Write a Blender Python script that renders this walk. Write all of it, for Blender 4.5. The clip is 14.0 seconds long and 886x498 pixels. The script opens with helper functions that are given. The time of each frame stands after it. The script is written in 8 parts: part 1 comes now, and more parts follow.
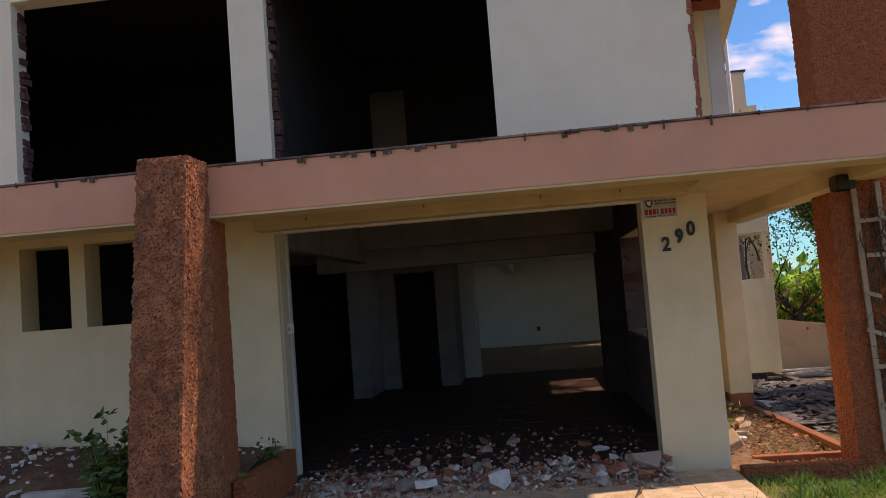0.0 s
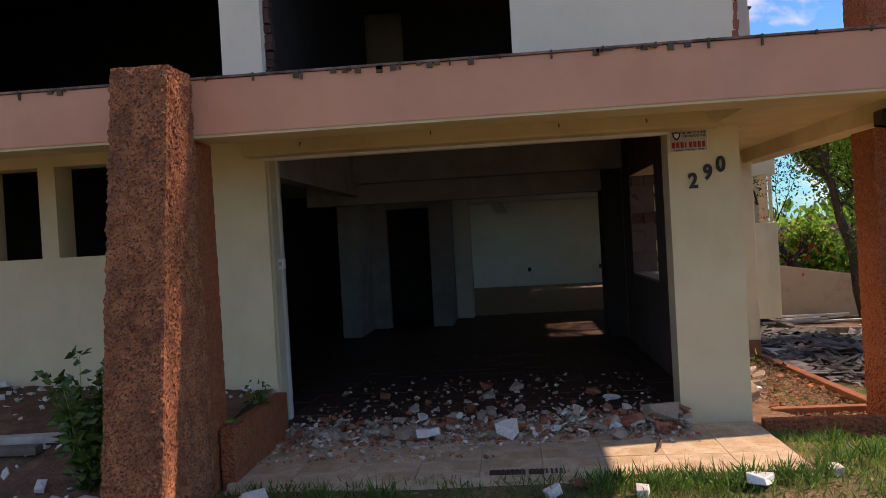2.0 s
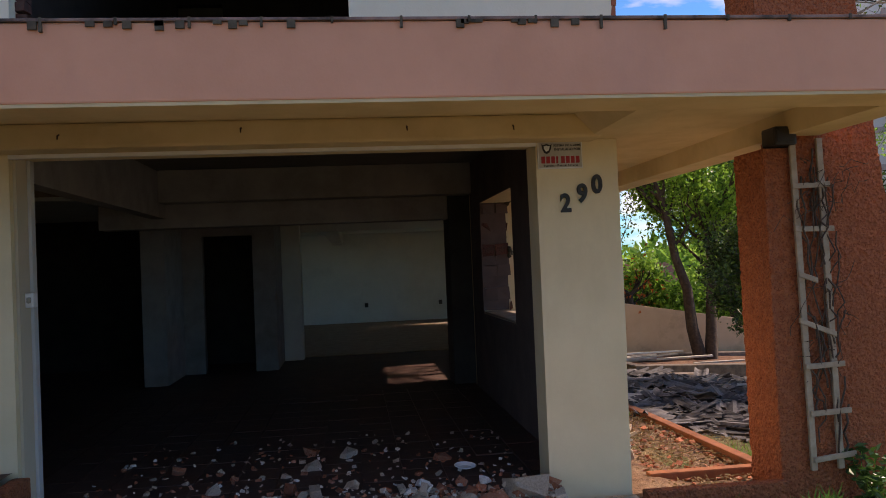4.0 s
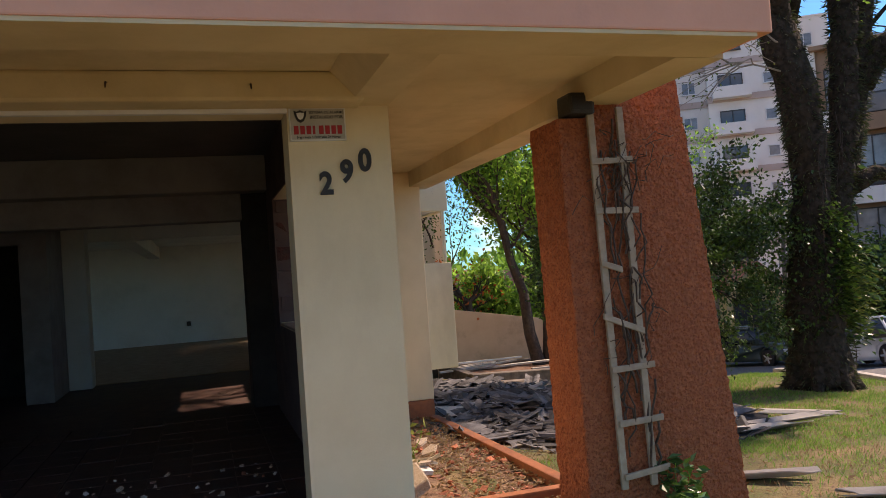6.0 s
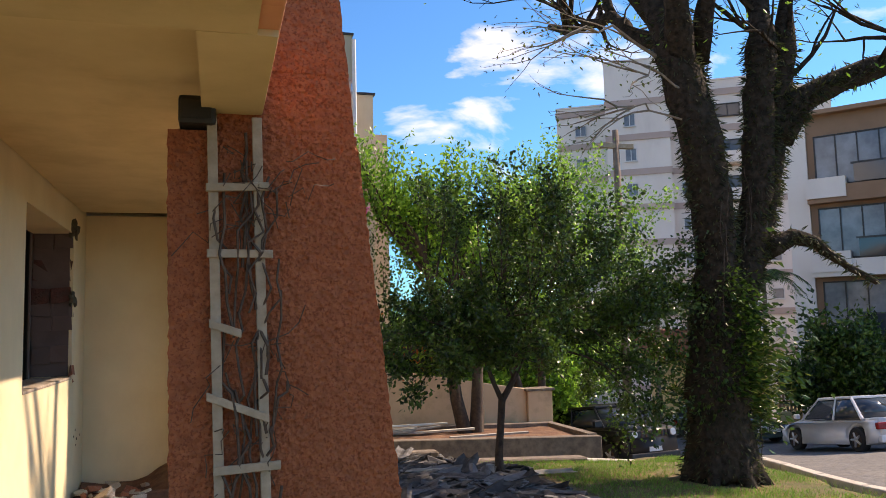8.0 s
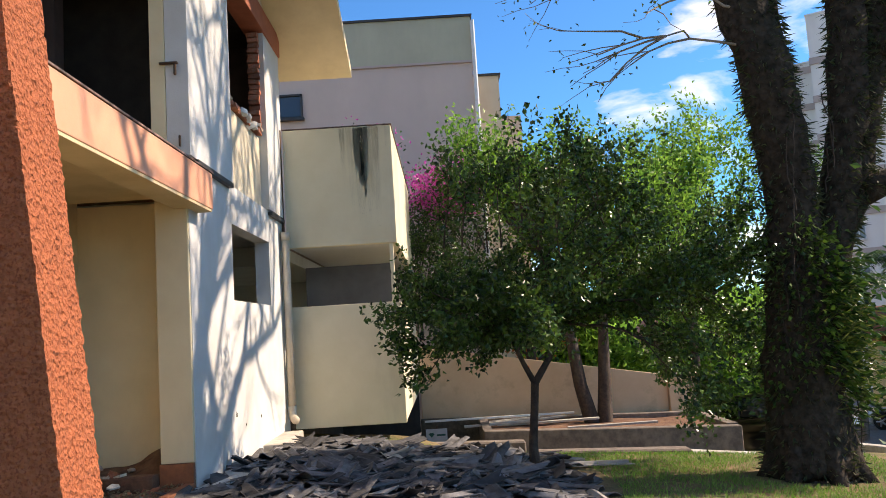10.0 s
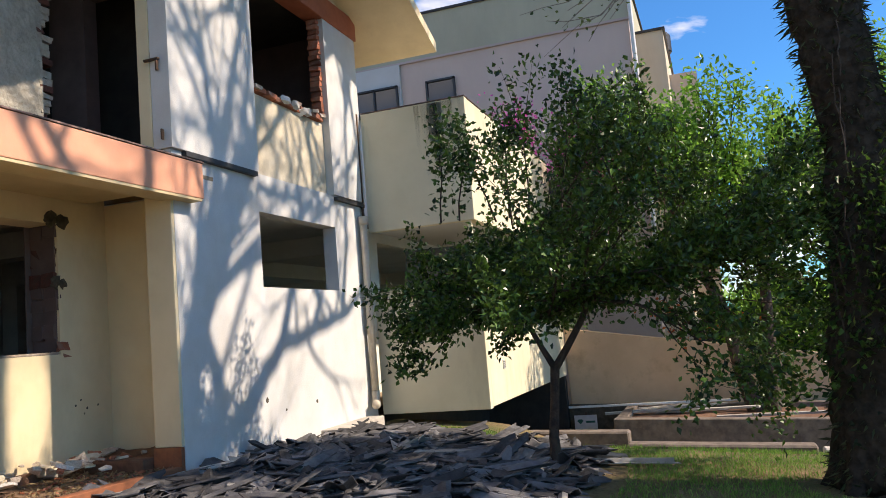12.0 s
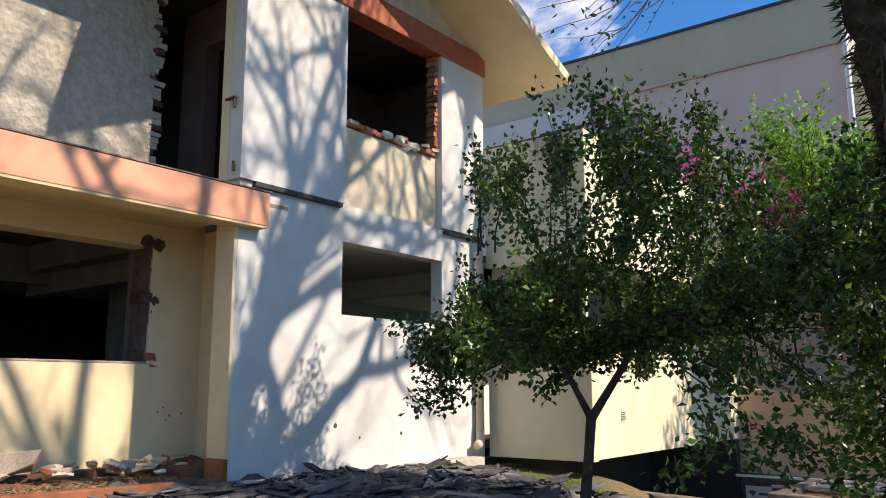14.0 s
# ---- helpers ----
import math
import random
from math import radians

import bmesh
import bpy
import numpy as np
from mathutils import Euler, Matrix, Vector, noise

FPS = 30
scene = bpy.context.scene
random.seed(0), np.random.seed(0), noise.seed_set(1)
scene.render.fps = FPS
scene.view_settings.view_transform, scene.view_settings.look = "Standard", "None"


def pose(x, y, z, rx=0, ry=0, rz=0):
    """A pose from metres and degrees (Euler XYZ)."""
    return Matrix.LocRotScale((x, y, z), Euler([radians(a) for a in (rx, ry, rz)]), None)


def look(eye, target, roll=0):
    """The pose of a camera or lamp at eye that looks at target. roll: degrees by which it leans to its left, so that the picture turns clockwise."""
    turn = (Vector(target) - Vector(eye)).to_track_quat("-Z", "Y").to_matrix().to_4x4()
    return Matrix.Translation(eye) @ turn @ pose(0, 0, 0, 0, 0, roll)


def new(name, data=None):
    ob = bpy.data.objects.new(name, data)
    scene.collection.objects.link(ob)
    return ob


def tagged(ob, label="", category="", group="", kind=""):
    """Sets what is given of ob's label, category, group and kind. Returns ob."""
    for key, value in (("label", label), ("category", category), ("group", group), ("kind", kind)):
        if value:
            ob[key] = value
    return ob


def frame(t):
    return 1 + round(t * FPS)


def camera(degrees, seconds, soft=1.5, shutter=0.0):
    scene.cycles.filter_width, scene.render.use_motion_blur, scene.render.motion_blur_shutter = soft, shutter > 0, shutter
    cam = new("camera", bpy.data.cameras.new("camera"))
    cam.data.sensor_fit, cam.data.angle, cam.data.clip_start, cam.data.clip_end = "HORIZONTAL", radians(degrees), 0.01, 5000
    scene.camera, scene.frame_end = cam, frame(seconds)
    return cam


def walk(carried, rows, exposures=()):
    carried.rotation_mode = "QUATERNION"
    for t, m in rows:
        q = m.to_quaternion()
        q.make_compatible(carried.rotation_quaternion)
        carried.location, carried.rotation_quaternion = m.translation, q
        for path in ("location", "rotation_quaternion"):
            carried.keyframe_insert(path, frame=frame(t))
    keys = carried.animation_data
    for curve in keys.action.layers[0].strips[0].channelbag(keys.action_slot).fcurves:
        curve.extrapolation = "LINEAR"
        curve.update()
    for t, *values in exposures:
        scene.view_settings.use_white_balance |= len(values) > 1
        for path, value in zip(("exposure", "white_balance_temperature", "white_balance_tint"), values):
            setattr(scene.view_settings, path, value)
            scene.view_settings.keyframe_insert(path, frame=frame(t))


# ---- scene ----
cam = camera(58.4, 14.0, 0.9)
PATH = [
    (0, (0.094, 0.312, 1.573), (-0.116, 2.297, 1.701), -4.4),
    (0.5, (0.079, 0.337, 1.574), (-0.135, 2.321, 1.705), -4.3),
    (1, (-0.007, 0.447, 1.56), (-0.273, 2.424, 1.698), -3.4),
    (1.5, (-0.123, 0.638, 1.581), (-0.39, 2.617, 1.69), -2.4),
    (2, (-0.161, 0.887, 1.559), (-0.341, 2.878, 1.532), -3.2),
    (2.5, (-0.145, 1.271, 1.566), (-0.124, 3.271, 1.538), -3.3),
    (2.7, (-0.159, 1.427, 1.556), (-0.083, 3.426, 1.531), -2.7),
    (4.8, (-0.091, 2.712, 1.502), (0.264, 4.68, 1.554), -5.6),
    (5, (0.001, 2.791, 1.477), (0.401, 4.75, 1.514), -6.8),
    (5.5, (0.25, 2.994, 1.415), (0.737, 4.932, 1.329), -6.6),
    (6, (0.647, 3.222, 1.39), (1.232, 5.134, 1.443), -4.1),
    (6.5, (1.159, 3.372, 1.384), (1.762, 5.276, 1.497), -4.4),
    (7, (1.753, 3.54, 1.351), (2.351, 5.439, 1.535), -1.4),
    (7.2, (2.005, 3.616, 1.395), (2.636, 5.504, 1.587), -1.4),
    (9.3, (4.473, 4.078, 1.146), (4.811, 6.037, 1.367), -2.0),
    (9.5, (4.717, 4.142, 1.131), (5.023, 6.104, 1.373), -2.2),
    (10, (5.386, 4.293, 1.042), (5.393, 6.282, 1.245), -3.6),
    (10.5, (6.064, 4.562, 1.001), (6.047, 6.55, 1.218), -4.4),
    (11, (6.674, 4.859, 0.96), (6.591, 6.854, 1.06), -5.2),
    (11.5, (7.294, 5.145, 0.915), (6.891, 7.086, 1.184), -4.4),
    (12, (7.912, 5.389, 0.847), (7.269, 7.271, 1.054), -4.8),
    (12.5, (8.4, 5.689, 0.79), (7.682, 7.543, 1.008), -3.5),
    (13, (8.886, 5.972, 0.735), (8.1, 7.788, 1.026), -1.1),
    (13.5, (9.259, 6.345, 0.648), (8.391, 8.124, 0.937), -1.2),
    (14, (9.682, 6.668, 0.66), (8.471, 8.222, 1.008), -0.2),
]
walk(cam, [(t, look(*p)) for t, *p in PATH],
     [(0, 0.42, 9800, 34), (2.5, 0.43, 9300, 33), (5, 0.58, 8900, 32), (7, 0.74, 9300, 28), (9.5, 0.86, 8800, 21), (11, 0.66, 8200, 19), (14, 0.58, 7900, 18)])

# ---- light ----
SUN_DIR = Vector((1.13, 0.23, 1.0)).normalized()
world = bpy.data.worlds.new("world")
scene.world = world
world.use_nodes = True


def sky_nodes():
    nt = world.node_tree
    bg = nt.nodes["Background"]
    sky = nt.nodes.new("ShaderNodeTexSky")
    sky.sky_type, sky.sun_disc = "NISHITA", False
    sky.sun_elevation = math.asin(SUN_DIR.z)
    sky.sun_rotation = math.atan2(SUN_DIR.x, SUN_DIR.y)
    sky.air_density, sky.dust_density, sky.ozone_density = 1.0, 0.3, 2.5
    co = nt.nodes.new("ShaderNodeTexCoord")
    sc = nt.nodes.new("ShaderNodeVectorMath")
    sc.operation = "SCALE"
    nt.links.new(co.outputs["Generated"], sc.inputs[0])
    sc.inputs["Scale"].default_value = 1.0
    flat = nt.nodes.new("ShaderNodeMapping")
    flat.inputs["Scale"].default_value = (1.0, 1.0, 2.1)
    flat.inputs["Location"].default_value = (0.42, 0.13, 0.0)
    nz = nt.nodes.new("ShaderNodeTexNoise")
    nz.inputs["Scale"].default_value = 4.6
    nz.inputs["Detail"].default_value = 9
    nz.inputs["Roughness"].default_value = 0.52
    nz.inputs["Distortion"].default_value = 0.35
    nt.links.new(sc.outputs[0], flat.inputs[0])
    nt.links.new(flat.outputs[0], nz.inputs["Vector"])
    rp = nt.nodes.new("ShaderNodeValToRGB")
    rp.color_ramp.elements[0].position, rp.color_ramp.elements[1].position = 0.535, 0.66
    nt.links.new(nz.outputs[0], rp.inputs[0])
    tint = nt.nodes.new("ShaderNodeMix")
    tint.data_type, tint.blend_type = "RGBA", "MULTIPLY"
    tint.inputs["Factor"].default_value = 1.0
    tint.inputs["B"].default_value = (0.28, 0.96, 1.6, 1)
    nt.links.new(sky.outputs[0], tint.inputs["A"])
    mx = nt.nodes.new("ShaderNodeMix")
    mx.data_type = "RGBA"
    nt.links.new(rp.outputs[0], mx.inputs["Factor"])
    nt.links.new(tint.outputs["Result"], mx.inputs["A"])
    mx.inputs["B"].default_value = (9.5, 10.0, 10.6, 1)
    nt.links.new(mx.outputs["Result"], bg.inputs[0])
    bg.inputs[1].default_value = 0.095


sky_nodes()
sun = new("sun", bpy.data.lights.new("sun", "SUN"))
sun.data.energy, sun.data.angle, sun.data.color = 4.4, radians(0.8), (1.0, 0.965, 0.90)
sun.matrix_world = look(tuple(SUN_DIR * 60), (0, 0, 0))


# ---- materials ----
def node(nt, kind, **values):
    n = nt.nodes.new(kind)
    for k, v in values.items():
        n.inputs[k.replace("_", " ")].default_value = v
    return n


def surface(name, c1, c2, scale=6.0, rough=0.8, bump=0.1, bump_scale=60.0, stain=None, stain_scale=1.2,
            stain_amount=0.5, streak=1.0, metal=0.0, vary=0.0, spec=0.4, low=0.35, high=0.65, cells=0.0, speck=None, speck_scale=55.0, speck_at=0.5):
    """Two colours mixed by noise, stains at a larger scale, fine relief."""
    m = bpy.data.materials.new(name)
    m.use_nodes = True
    nt = m.node_tree
    b = nt.nodes["Principled BSDF"]
    co = nt.nodes.new("ShaderNodeTexCoord")
    n1 = node(nt, "ShaderNodeTexNoise", Scale=scale, Detail=8.0, Roughness=0.6)
    nt.links.new(co.outputs["Object"], n1.inputs["Vector"])
    r1 = nt.nodes.new("ShaderNodeMapRange")
    r1.inputs["From Min"].default_value, r1.inputs["From Max"].default_value = low, high
    nt.links.new(n1.outputs[0], r1.inputs["Value"])
    mix = nt.nodes.new("ShaderNodeMix")
    mix.data_type = "RGBA"
    mix.inputs["A"].default_value, mix.inputs["B"].default_value = (*c1, 1), (*c2, 1)
    nt.links.new(r1.outputs[0], mix.inputs["Factor"])
    last = mix.outputs["Result"]
    if stain:
        mp = nt.nodes.new("ShaderNodeMapping")
        mp.inputs["Scale"].default_value = (1, 1, streak)
        nt.links.new(co.outputs["Object"], mp.inputs[0])
        n2 = node(nt, "ShaderNodeTexNoise", Scale=stain_scale, Detail=10.0, Roughness=0.68)
        nt.links.new(mp.outputs[0], n2.inputs["Vector"])
        r2 = nt.nodes.new("ShaderNodeMapRange")
        r2.inputs["From Min"].default_value, r2.inputs["From Max"].default_value = 0.5, 0.78
        r2.inputs["To Max"].default_value = stain_amount
        nt.links.new(n2.outputs[0], r2.inputs["Value"])
        mx = nt.nodes.new("ShaderNodeMix")
        mx.data_type = "RGBA"
        mx.inputs["B"].default_value = (*stain, 1)
        nt.links.new(r2.outputs[0], mx.inputs["Factor"])
        nt.links.new(last, mx.inputs["A"])
        last = mx.outputs["Result"]
    if speck:
        n4 = node(nt, "ShaderNodeTexNoise", Scale=speck_scale, Detail=3.0, Roughness=0.55)
        nt.links.new(co.outputs["Object"], n4.inputs["Vector"])
        r4 = nt.nodes.new("ShaderNodeMapRange")
        r4.inputs["From Min"].default_value, r4.inputs["From Max"].default_value = speck_at, speck_at + 0.1
        nt.links.new(n4.outputs[0], r4.inputs["Value"])
        m4 = nt.nodes.new("ShaderNodeMix")
        m4.data_type = "RGBA"
        m4.inputs["B"].default_value = (*speck, 1)
        nt.links.new(r4.outputs[0], m4.inputs["Factor"])
        nt.links.new(last, m4.inputs["A"])
        last = m4.outputs["Result"]
    if vary:
        oi = nt.nodes.new("ShaderNodeObjectInfo")
        ge = nt.nodes.new("ShaderNodeNewGeometry")
        ad = nt.nodes.new("ShaderNodeMath")
        ad.operation = "ADD"
        nt.links.new(oi.outputs["Random"], ad.inputs[0])
        nt.links.new(ge.outputs["Random Per Island"], ad.inputs[1])
        fr = nt.nodes.new("ShaderNodeMath")
        fr.operation = "FRACT"
        nt.links.new(ad.outputs[0], fr.inputs[0])
        r3 = nt.nodes.new("ShaderNodeMapRange")
        r3.inputs["To Min"].default_value, r3.inputs["To Max"].default_value = 1 - vary, 1 + vary
        nt.links.new(fr.outputs[0], r3.inputs["Value"])
        hs = nt.nodes.new("ShaderNodeHueSaturation")
        nt.links.new(r3.outputs[0], hs.inputs["Value"])
        nt.links.new(last, hs.inputs["Color"])
        last = hs.outputs[0]
    nt.links.new(last, b.inputs["Base Color"])
    b.inputs["Roughness"].default_value, b.inputs["Metallic"].default_value = rough, metal
    b.inputs["Specular IOR Level"].default_value = spec
    if bump:
        n3 = node(nt, "ShaderNodeTexNoise", Scale=bump_scale, Detail=5.0, Roughness=0.6)
        nt.links.new(co.outputs["Object"], n3.inputs["Vector"])
        bp = nt.nodes.new("ShaderNodeBump")
        bp.inputs["Strength"].default_value, bp.inputs["Distance"].default_value = bump, 0.02
        if cells:
            vo = node(nt, "ShaderNodeTexVoronoi", Scale=cells)
            nt.links.new(co.outputs["Object"], vo.inputs["Vector"])
            av = nt.nodes.new("ShaderNodeMath")
            av.operation = "ADD"
            nt.links.new(n3.outputs[0], av.inputs[0])
            nt.links.new(vo.outputs[0], av.inputs[1])
            nt.links.new(av.outputs[0], bp.inputs["Height"])
        else:
            nt.links.new(n3.outputs[0], bp.inputs["Height"])
        nt.links.new(bp.outputs[0], b.inputs["Normal"])
    return m


def leaf_material(name, c1, c2, gloss=0.45, through_light=0.35, spec=0.35):
    m = bpy.data.materials.new(name)
    m.use_nodes = True
    nt = m.node_tree
    b = nt.nodes["Principled BSDF"]
    ge = nt.nodes.new("ShaderNodeNewGeometry")
    mix = nt.nodes.new("ShaderNodeMix")
    mix.data_type = "RGBA"
    mix.inputs["A"].default_value, mix.inputs["B"].default_value = (*c1, 1), (*c2, 1)
    nt.links.new(ge.outputs["Random Per Island"], mix.inputs["Factor"])
    nt.links.new(mix.outputs["Result"], b.inputs["Base Color"])
    b.inputs["Roughness"].default_value = gloss
    b.inputs["Specular IOR Level"].default_value = spec
    tr = nt.nodes.new("ShaderNodeBsdfTranslucent")
    nt.links.new(mix.outputs["Result"], tr.inputs["Color"])
    ms = nt.nodes.new("ShaderNodeMixShader")
    ms.inputs[0].default_value = through_light
    nt.links.new(b.outputs[0], ms.inputs[1])
    nt.links.new(tr.outputs[0], ms.inputs[2])
    nt.links.new(ms.outputs[0], nt.nodes["Material Output"].inputs[0])
    return m


CREAM = surface("cream_paint", (0.74, 0.625, 0.41), (0.68, 0.565, 0.36), 2.5, 0.85, 0.08, 90, (0.42, 0.33, 0.2), 1.4, 0.35, 0.35)
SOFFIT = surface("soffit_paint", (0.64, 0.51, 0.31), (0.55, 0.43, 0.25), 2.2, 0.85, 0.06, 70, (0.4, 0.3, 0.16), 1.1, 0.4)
WHITE_WALL = surface("white_paint", (0.62, 0.62, 0.605), (0.56, 0.56, 0.54), 3.0, 0.85, 0.2, 60, (0.5, 0.41, 0.29), 1.0, 0.4, 0.3)
OFF_WHITE = surface("off_white_paint", (0.79, 0.715, 0.56), (0.74, 0.665, 0.51), 2.5, 0.85, 0.1, 60, (0.55, 0.45, 0.3), 0.9, 0.3, 0.4)
FADED = surface("faded_plaster", (0.66, 0.58, 0.44), (0.52, 0.45, 0.33), 5.0, 0.9, 0.2, 40, (0.3, 0.25, 0.18), 2.0, 0.5, 0.4)
ROUGHCAST = surface("exposed_roughcast", (0.50, 0.46, 0.38), (0.36, 0.33, 0.27), 14.0, 0.95, 0.9, 26, (0.2, 0.18, 0.14), 2.5, 0.5, 0.4, cells=14)
PINK = surface("pink_paint", (0.74, 0.345, 0.22), (0.67, 0.305, 0.19), 2.0, 0.75, 0.06, 60, (0.42, 0.22, 0.18), 1.2, 0.35, 0.3)
PINK_CAP = surface("stained_cap", (0.32, 0.2, 0.17), (0.06, 0.05, 0.045), 9.0, 0.9, 0.3, 60)
TERRA = surface("terracotta_stucco", (0.47, 0.14, 0.06), (0.35, 0.10, 0.043), 18.0, 0.95, 1.0, 55, (0.25, 0.08, 0.035), 1.3, 0.35, 0.5, cells=38, speck=(0.27, 0.065, 0.025), speck_scale=75.0, speck_at=0.52)
TERRA_OLD = surface("weathered_terracotta_stucco", (0.56, 0.20, 0.09), (0.30, 0.095, 0.045), 9.0, 0.95, 1.0, 42, (0.07, 0.038, 0.028), 2.4, 0.8, 0.35, cells=34, speck=(0.10, 0.042, 0.027), speck_scale=72.0, speck_at=0.52)
TERRA_FLAT = surface("terracotta_paint", (0.36, 0.125, 0.055), (0.22, 0.08, 0.04), 8.0, 0.85, 0.2, 60, (0.14, 0.08, 0.05), 3.0, 0.6)
RED_BAND = surface("red_brown_paint", (0.42, 0.13, 0.07), (0.34, 0.10, 0.055), 5.0, 0.8, 0.1, 50)
BRICK = surface("fired_brick", (0.42, 0.15, 0.08), (0.30, 0.10, 0.06), 14.0, 0.95, 0.5, 60, (0.5, 0.42, 0.34), 7.0, 0.6, vary=0.35)
# Darker copy of the brick, its colour standing in for shade at the openings.
DARK_BRICK = surface("sooty_brick", (0.14, 0.052, 0.04), (0.06, 0.03, 0.026), 16.0, 0.95, 0.6, 50, (0.2, 0.13, 0.1), 8.0, 0.5, vary=0.3)
MORTAR = surface("mortar", (0.50, 0.42, 0.34), (0.34, 0.27, 0.21), 20.0, 0.95, 0.5, 70, vary=0.25)
RUBBLE_WHITE = surface("white_rubble", (0.72, 0.70, 0.66), (0.55, 0.52, 0.47), 12.0, 0.9, 0.3, 60, (0.3, 0.26, 0.22), 6.0, 0.5, vary=0.2)
# Plaster greyed so that its colour carries the garage's shade.
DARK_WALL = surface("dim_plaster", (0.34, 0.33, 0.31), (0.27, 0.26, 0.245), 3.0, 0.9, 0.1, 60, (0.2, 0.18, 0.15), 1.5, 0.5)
# Dark grey of the box slot; on the garage ceiling it stands for shade.
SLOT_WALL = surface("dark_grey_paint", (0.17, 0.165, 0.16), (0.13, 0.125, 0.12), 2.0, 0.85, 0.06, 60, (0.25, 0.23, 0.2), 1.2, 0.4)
# Red brown plaster, darkened in its colour for the shade of the rooms.
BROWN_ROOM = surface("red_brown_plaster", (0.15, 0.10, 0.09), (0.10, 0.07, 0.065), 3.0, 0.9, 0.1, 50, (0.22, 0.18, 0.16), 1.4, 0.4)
HALL_WALL = surface("pale_green_plaster", (0.77, 0.78, 0.69), (0.72, 0.73, 0.64), 2.0, 0.9, 0.06, 60, (0.4, 0.4, 0.33), 1.1, 0.4)
# Near-black plaster: the darkness of unlit rooms is put into its colour.
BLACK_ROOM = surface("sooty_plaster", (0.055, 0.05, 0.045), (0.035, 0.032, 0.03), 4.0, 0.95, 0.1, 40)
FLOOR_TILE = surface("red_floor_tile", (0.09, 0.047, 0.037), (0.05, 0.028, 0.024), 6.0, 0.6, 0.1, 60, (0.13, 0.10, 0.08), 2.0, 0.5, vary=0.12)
DUST_FLOOR = surface("dusty_screed", (0.36, 0.28, 0.19), (0.27, 0.2, 0.13), 5.0, 0.95, 0.2, 60, (0.15, 0.1, 0.07), 2.0, 0.5)
SLAB = surface("worn_paving_tile", (0.64, 0.49, 0.34), (0.46, 0.34, 0.22), 7.0, 0.85, 0.3, 70, (0.40, 0.24, 0.09), 2.6, 0.85, vary=0.06, speck=(0.22, 0.16, 0.11), speck_scale=70.0, speck_at=0.60)
CONCRETE = surface("old_concrete", (0.22, 0.175, 0.14), (0.12, 0.095, 0.078), 8.0, 0.95, 0.35, 50, (0.07, 0.065, 0.055), 2.2, 0.8)
CONCRETE_PALE = surface("pale_concrete", (0.52, 0.48, 0.42), (0.42, 0.38, 0.33), 8.0, 0.95, 0.3, 50, (0.15, 0.13, 0.1), 2.2, 0.6)
SOIL = surface("red_soil", (0.20, 0.10, 0.06), (0.11, 0.055, 0.035), 9.0, 1.0, 0.9, 30, (0.35, 0.22, 0.13), 3.0, 0.7)
EARTH = surface("leaf_littered_earth", (0.24, 0.14, 0.085), (0.10, 0.055, 0.036), 14.0, 1.0, 1.0, 34, (0.36, 0.25, 0.15), 4.0, 0.7)
LAWN = surface("lawn_soil", (0.075, 0.10, 0.03), (0.25, 0.165, 0.085), 2.2, 1.0, 1.0, 45, (0.10, 0.13, 0.035), 0.9, 0.7, speck=(0.10, 0.065, 0.035), speck_scale=38.0, speck_at=0.53)
ROOF_SHARD = surface("fibre_cement", (0.15, 0.145, 0.145), (0.03, 0.029, 0.03), 3.5, 0.85, 0.4, 50, (0.32, 0.31, 0.30), 1.6, 0.5, vary=0.65)
SHARD_PALE = surface("pale_fibre_cement", (0.46, 0.43, 0.38), (0.34, 0.31, 0.27), 5.0, 0.9, 0.3, 40, (0.15, 0.13, 0.11), 2.0, 0.5, vary=0.2)
TIMBER = surface("grey_timber", (0.45, 0.35, 0.25), (0.33, 0.25, 0.17), 12.0, 0.85, 0.3, 60, (0.18, 0.13, 0.09), 4.0, 0.5)
BARK_DARK = surface("mossy_bark", (0.022, 0.018, 0.014), (0.064, 0.05, 0.038), 12.0, 1.0, 1.0, 18, (0.02, 0.026, 0.01), 2.0, 0.6, 0.3, spec=0.08, cells=16)
BARK = surface("bark", (0.075, 0.05, 0.037), (0.035, 0.025, 0.02), 14.0, 0.95, 0.8, 40, (0.2, 0.17, 0.13), 4.0, 0.4, 0.3)
TWIG = surface("pale_twig", (0.34, 0.28, 0.22), (0.2, 0.16, 0.12), 14.0, 0.9, 0.3, 60)
DRY_VINE = surface("dry_vine", (0.13, 0.08, 0.055), (0.06, 0.04, 0.03), 20.0, 0.95, 0.3, 60)
PIPE = surface("dirty_pvc", (0.62, 0.55, 0.44), (0.5, 0.42, 0.32), 5.0, 0.55, 0.05, 50, (0.3, 0.22, 0.15), 2.0, 0.6)
DARK_METAL = surface("rusty_metal", (0.06, 0.045, 0.035), (0.12, 0.06, 0.035), 20.0, 0.7, 0.2, 80, metal=0.4)
BLACK = surface("black_plastic", (0.018, 0.018, 0.02), (0.03, 0.03, 0.03), 10.0, 0.45, 0.05, 60)
NB_WALL = surface("mauve_render", (0.60, 0.475, 0.41), (0.55, 0.435, 0.375), 0.7, 0.9, 0.06, 40, (0.36, 0.31, 0.28), 0.5, 0.3, 0.3)
NB_TOP = surface("olive_render", (0.46, 0.44, 0.32), (0.41, 0.39, 0.285), 0.7, 0.9, 0.06, 40, (0.25, 0.25, 0.2), 0.5, 0.4, 0.3)
NB_PALE = surface("sand_render", (0.60, 0.53, 0.40), (0.54, 0.47, 0.35), 0.7, 0.9, 0.06, 40, (0.34, 0.28, 0.2), 0.6, 0.4, 0.3)
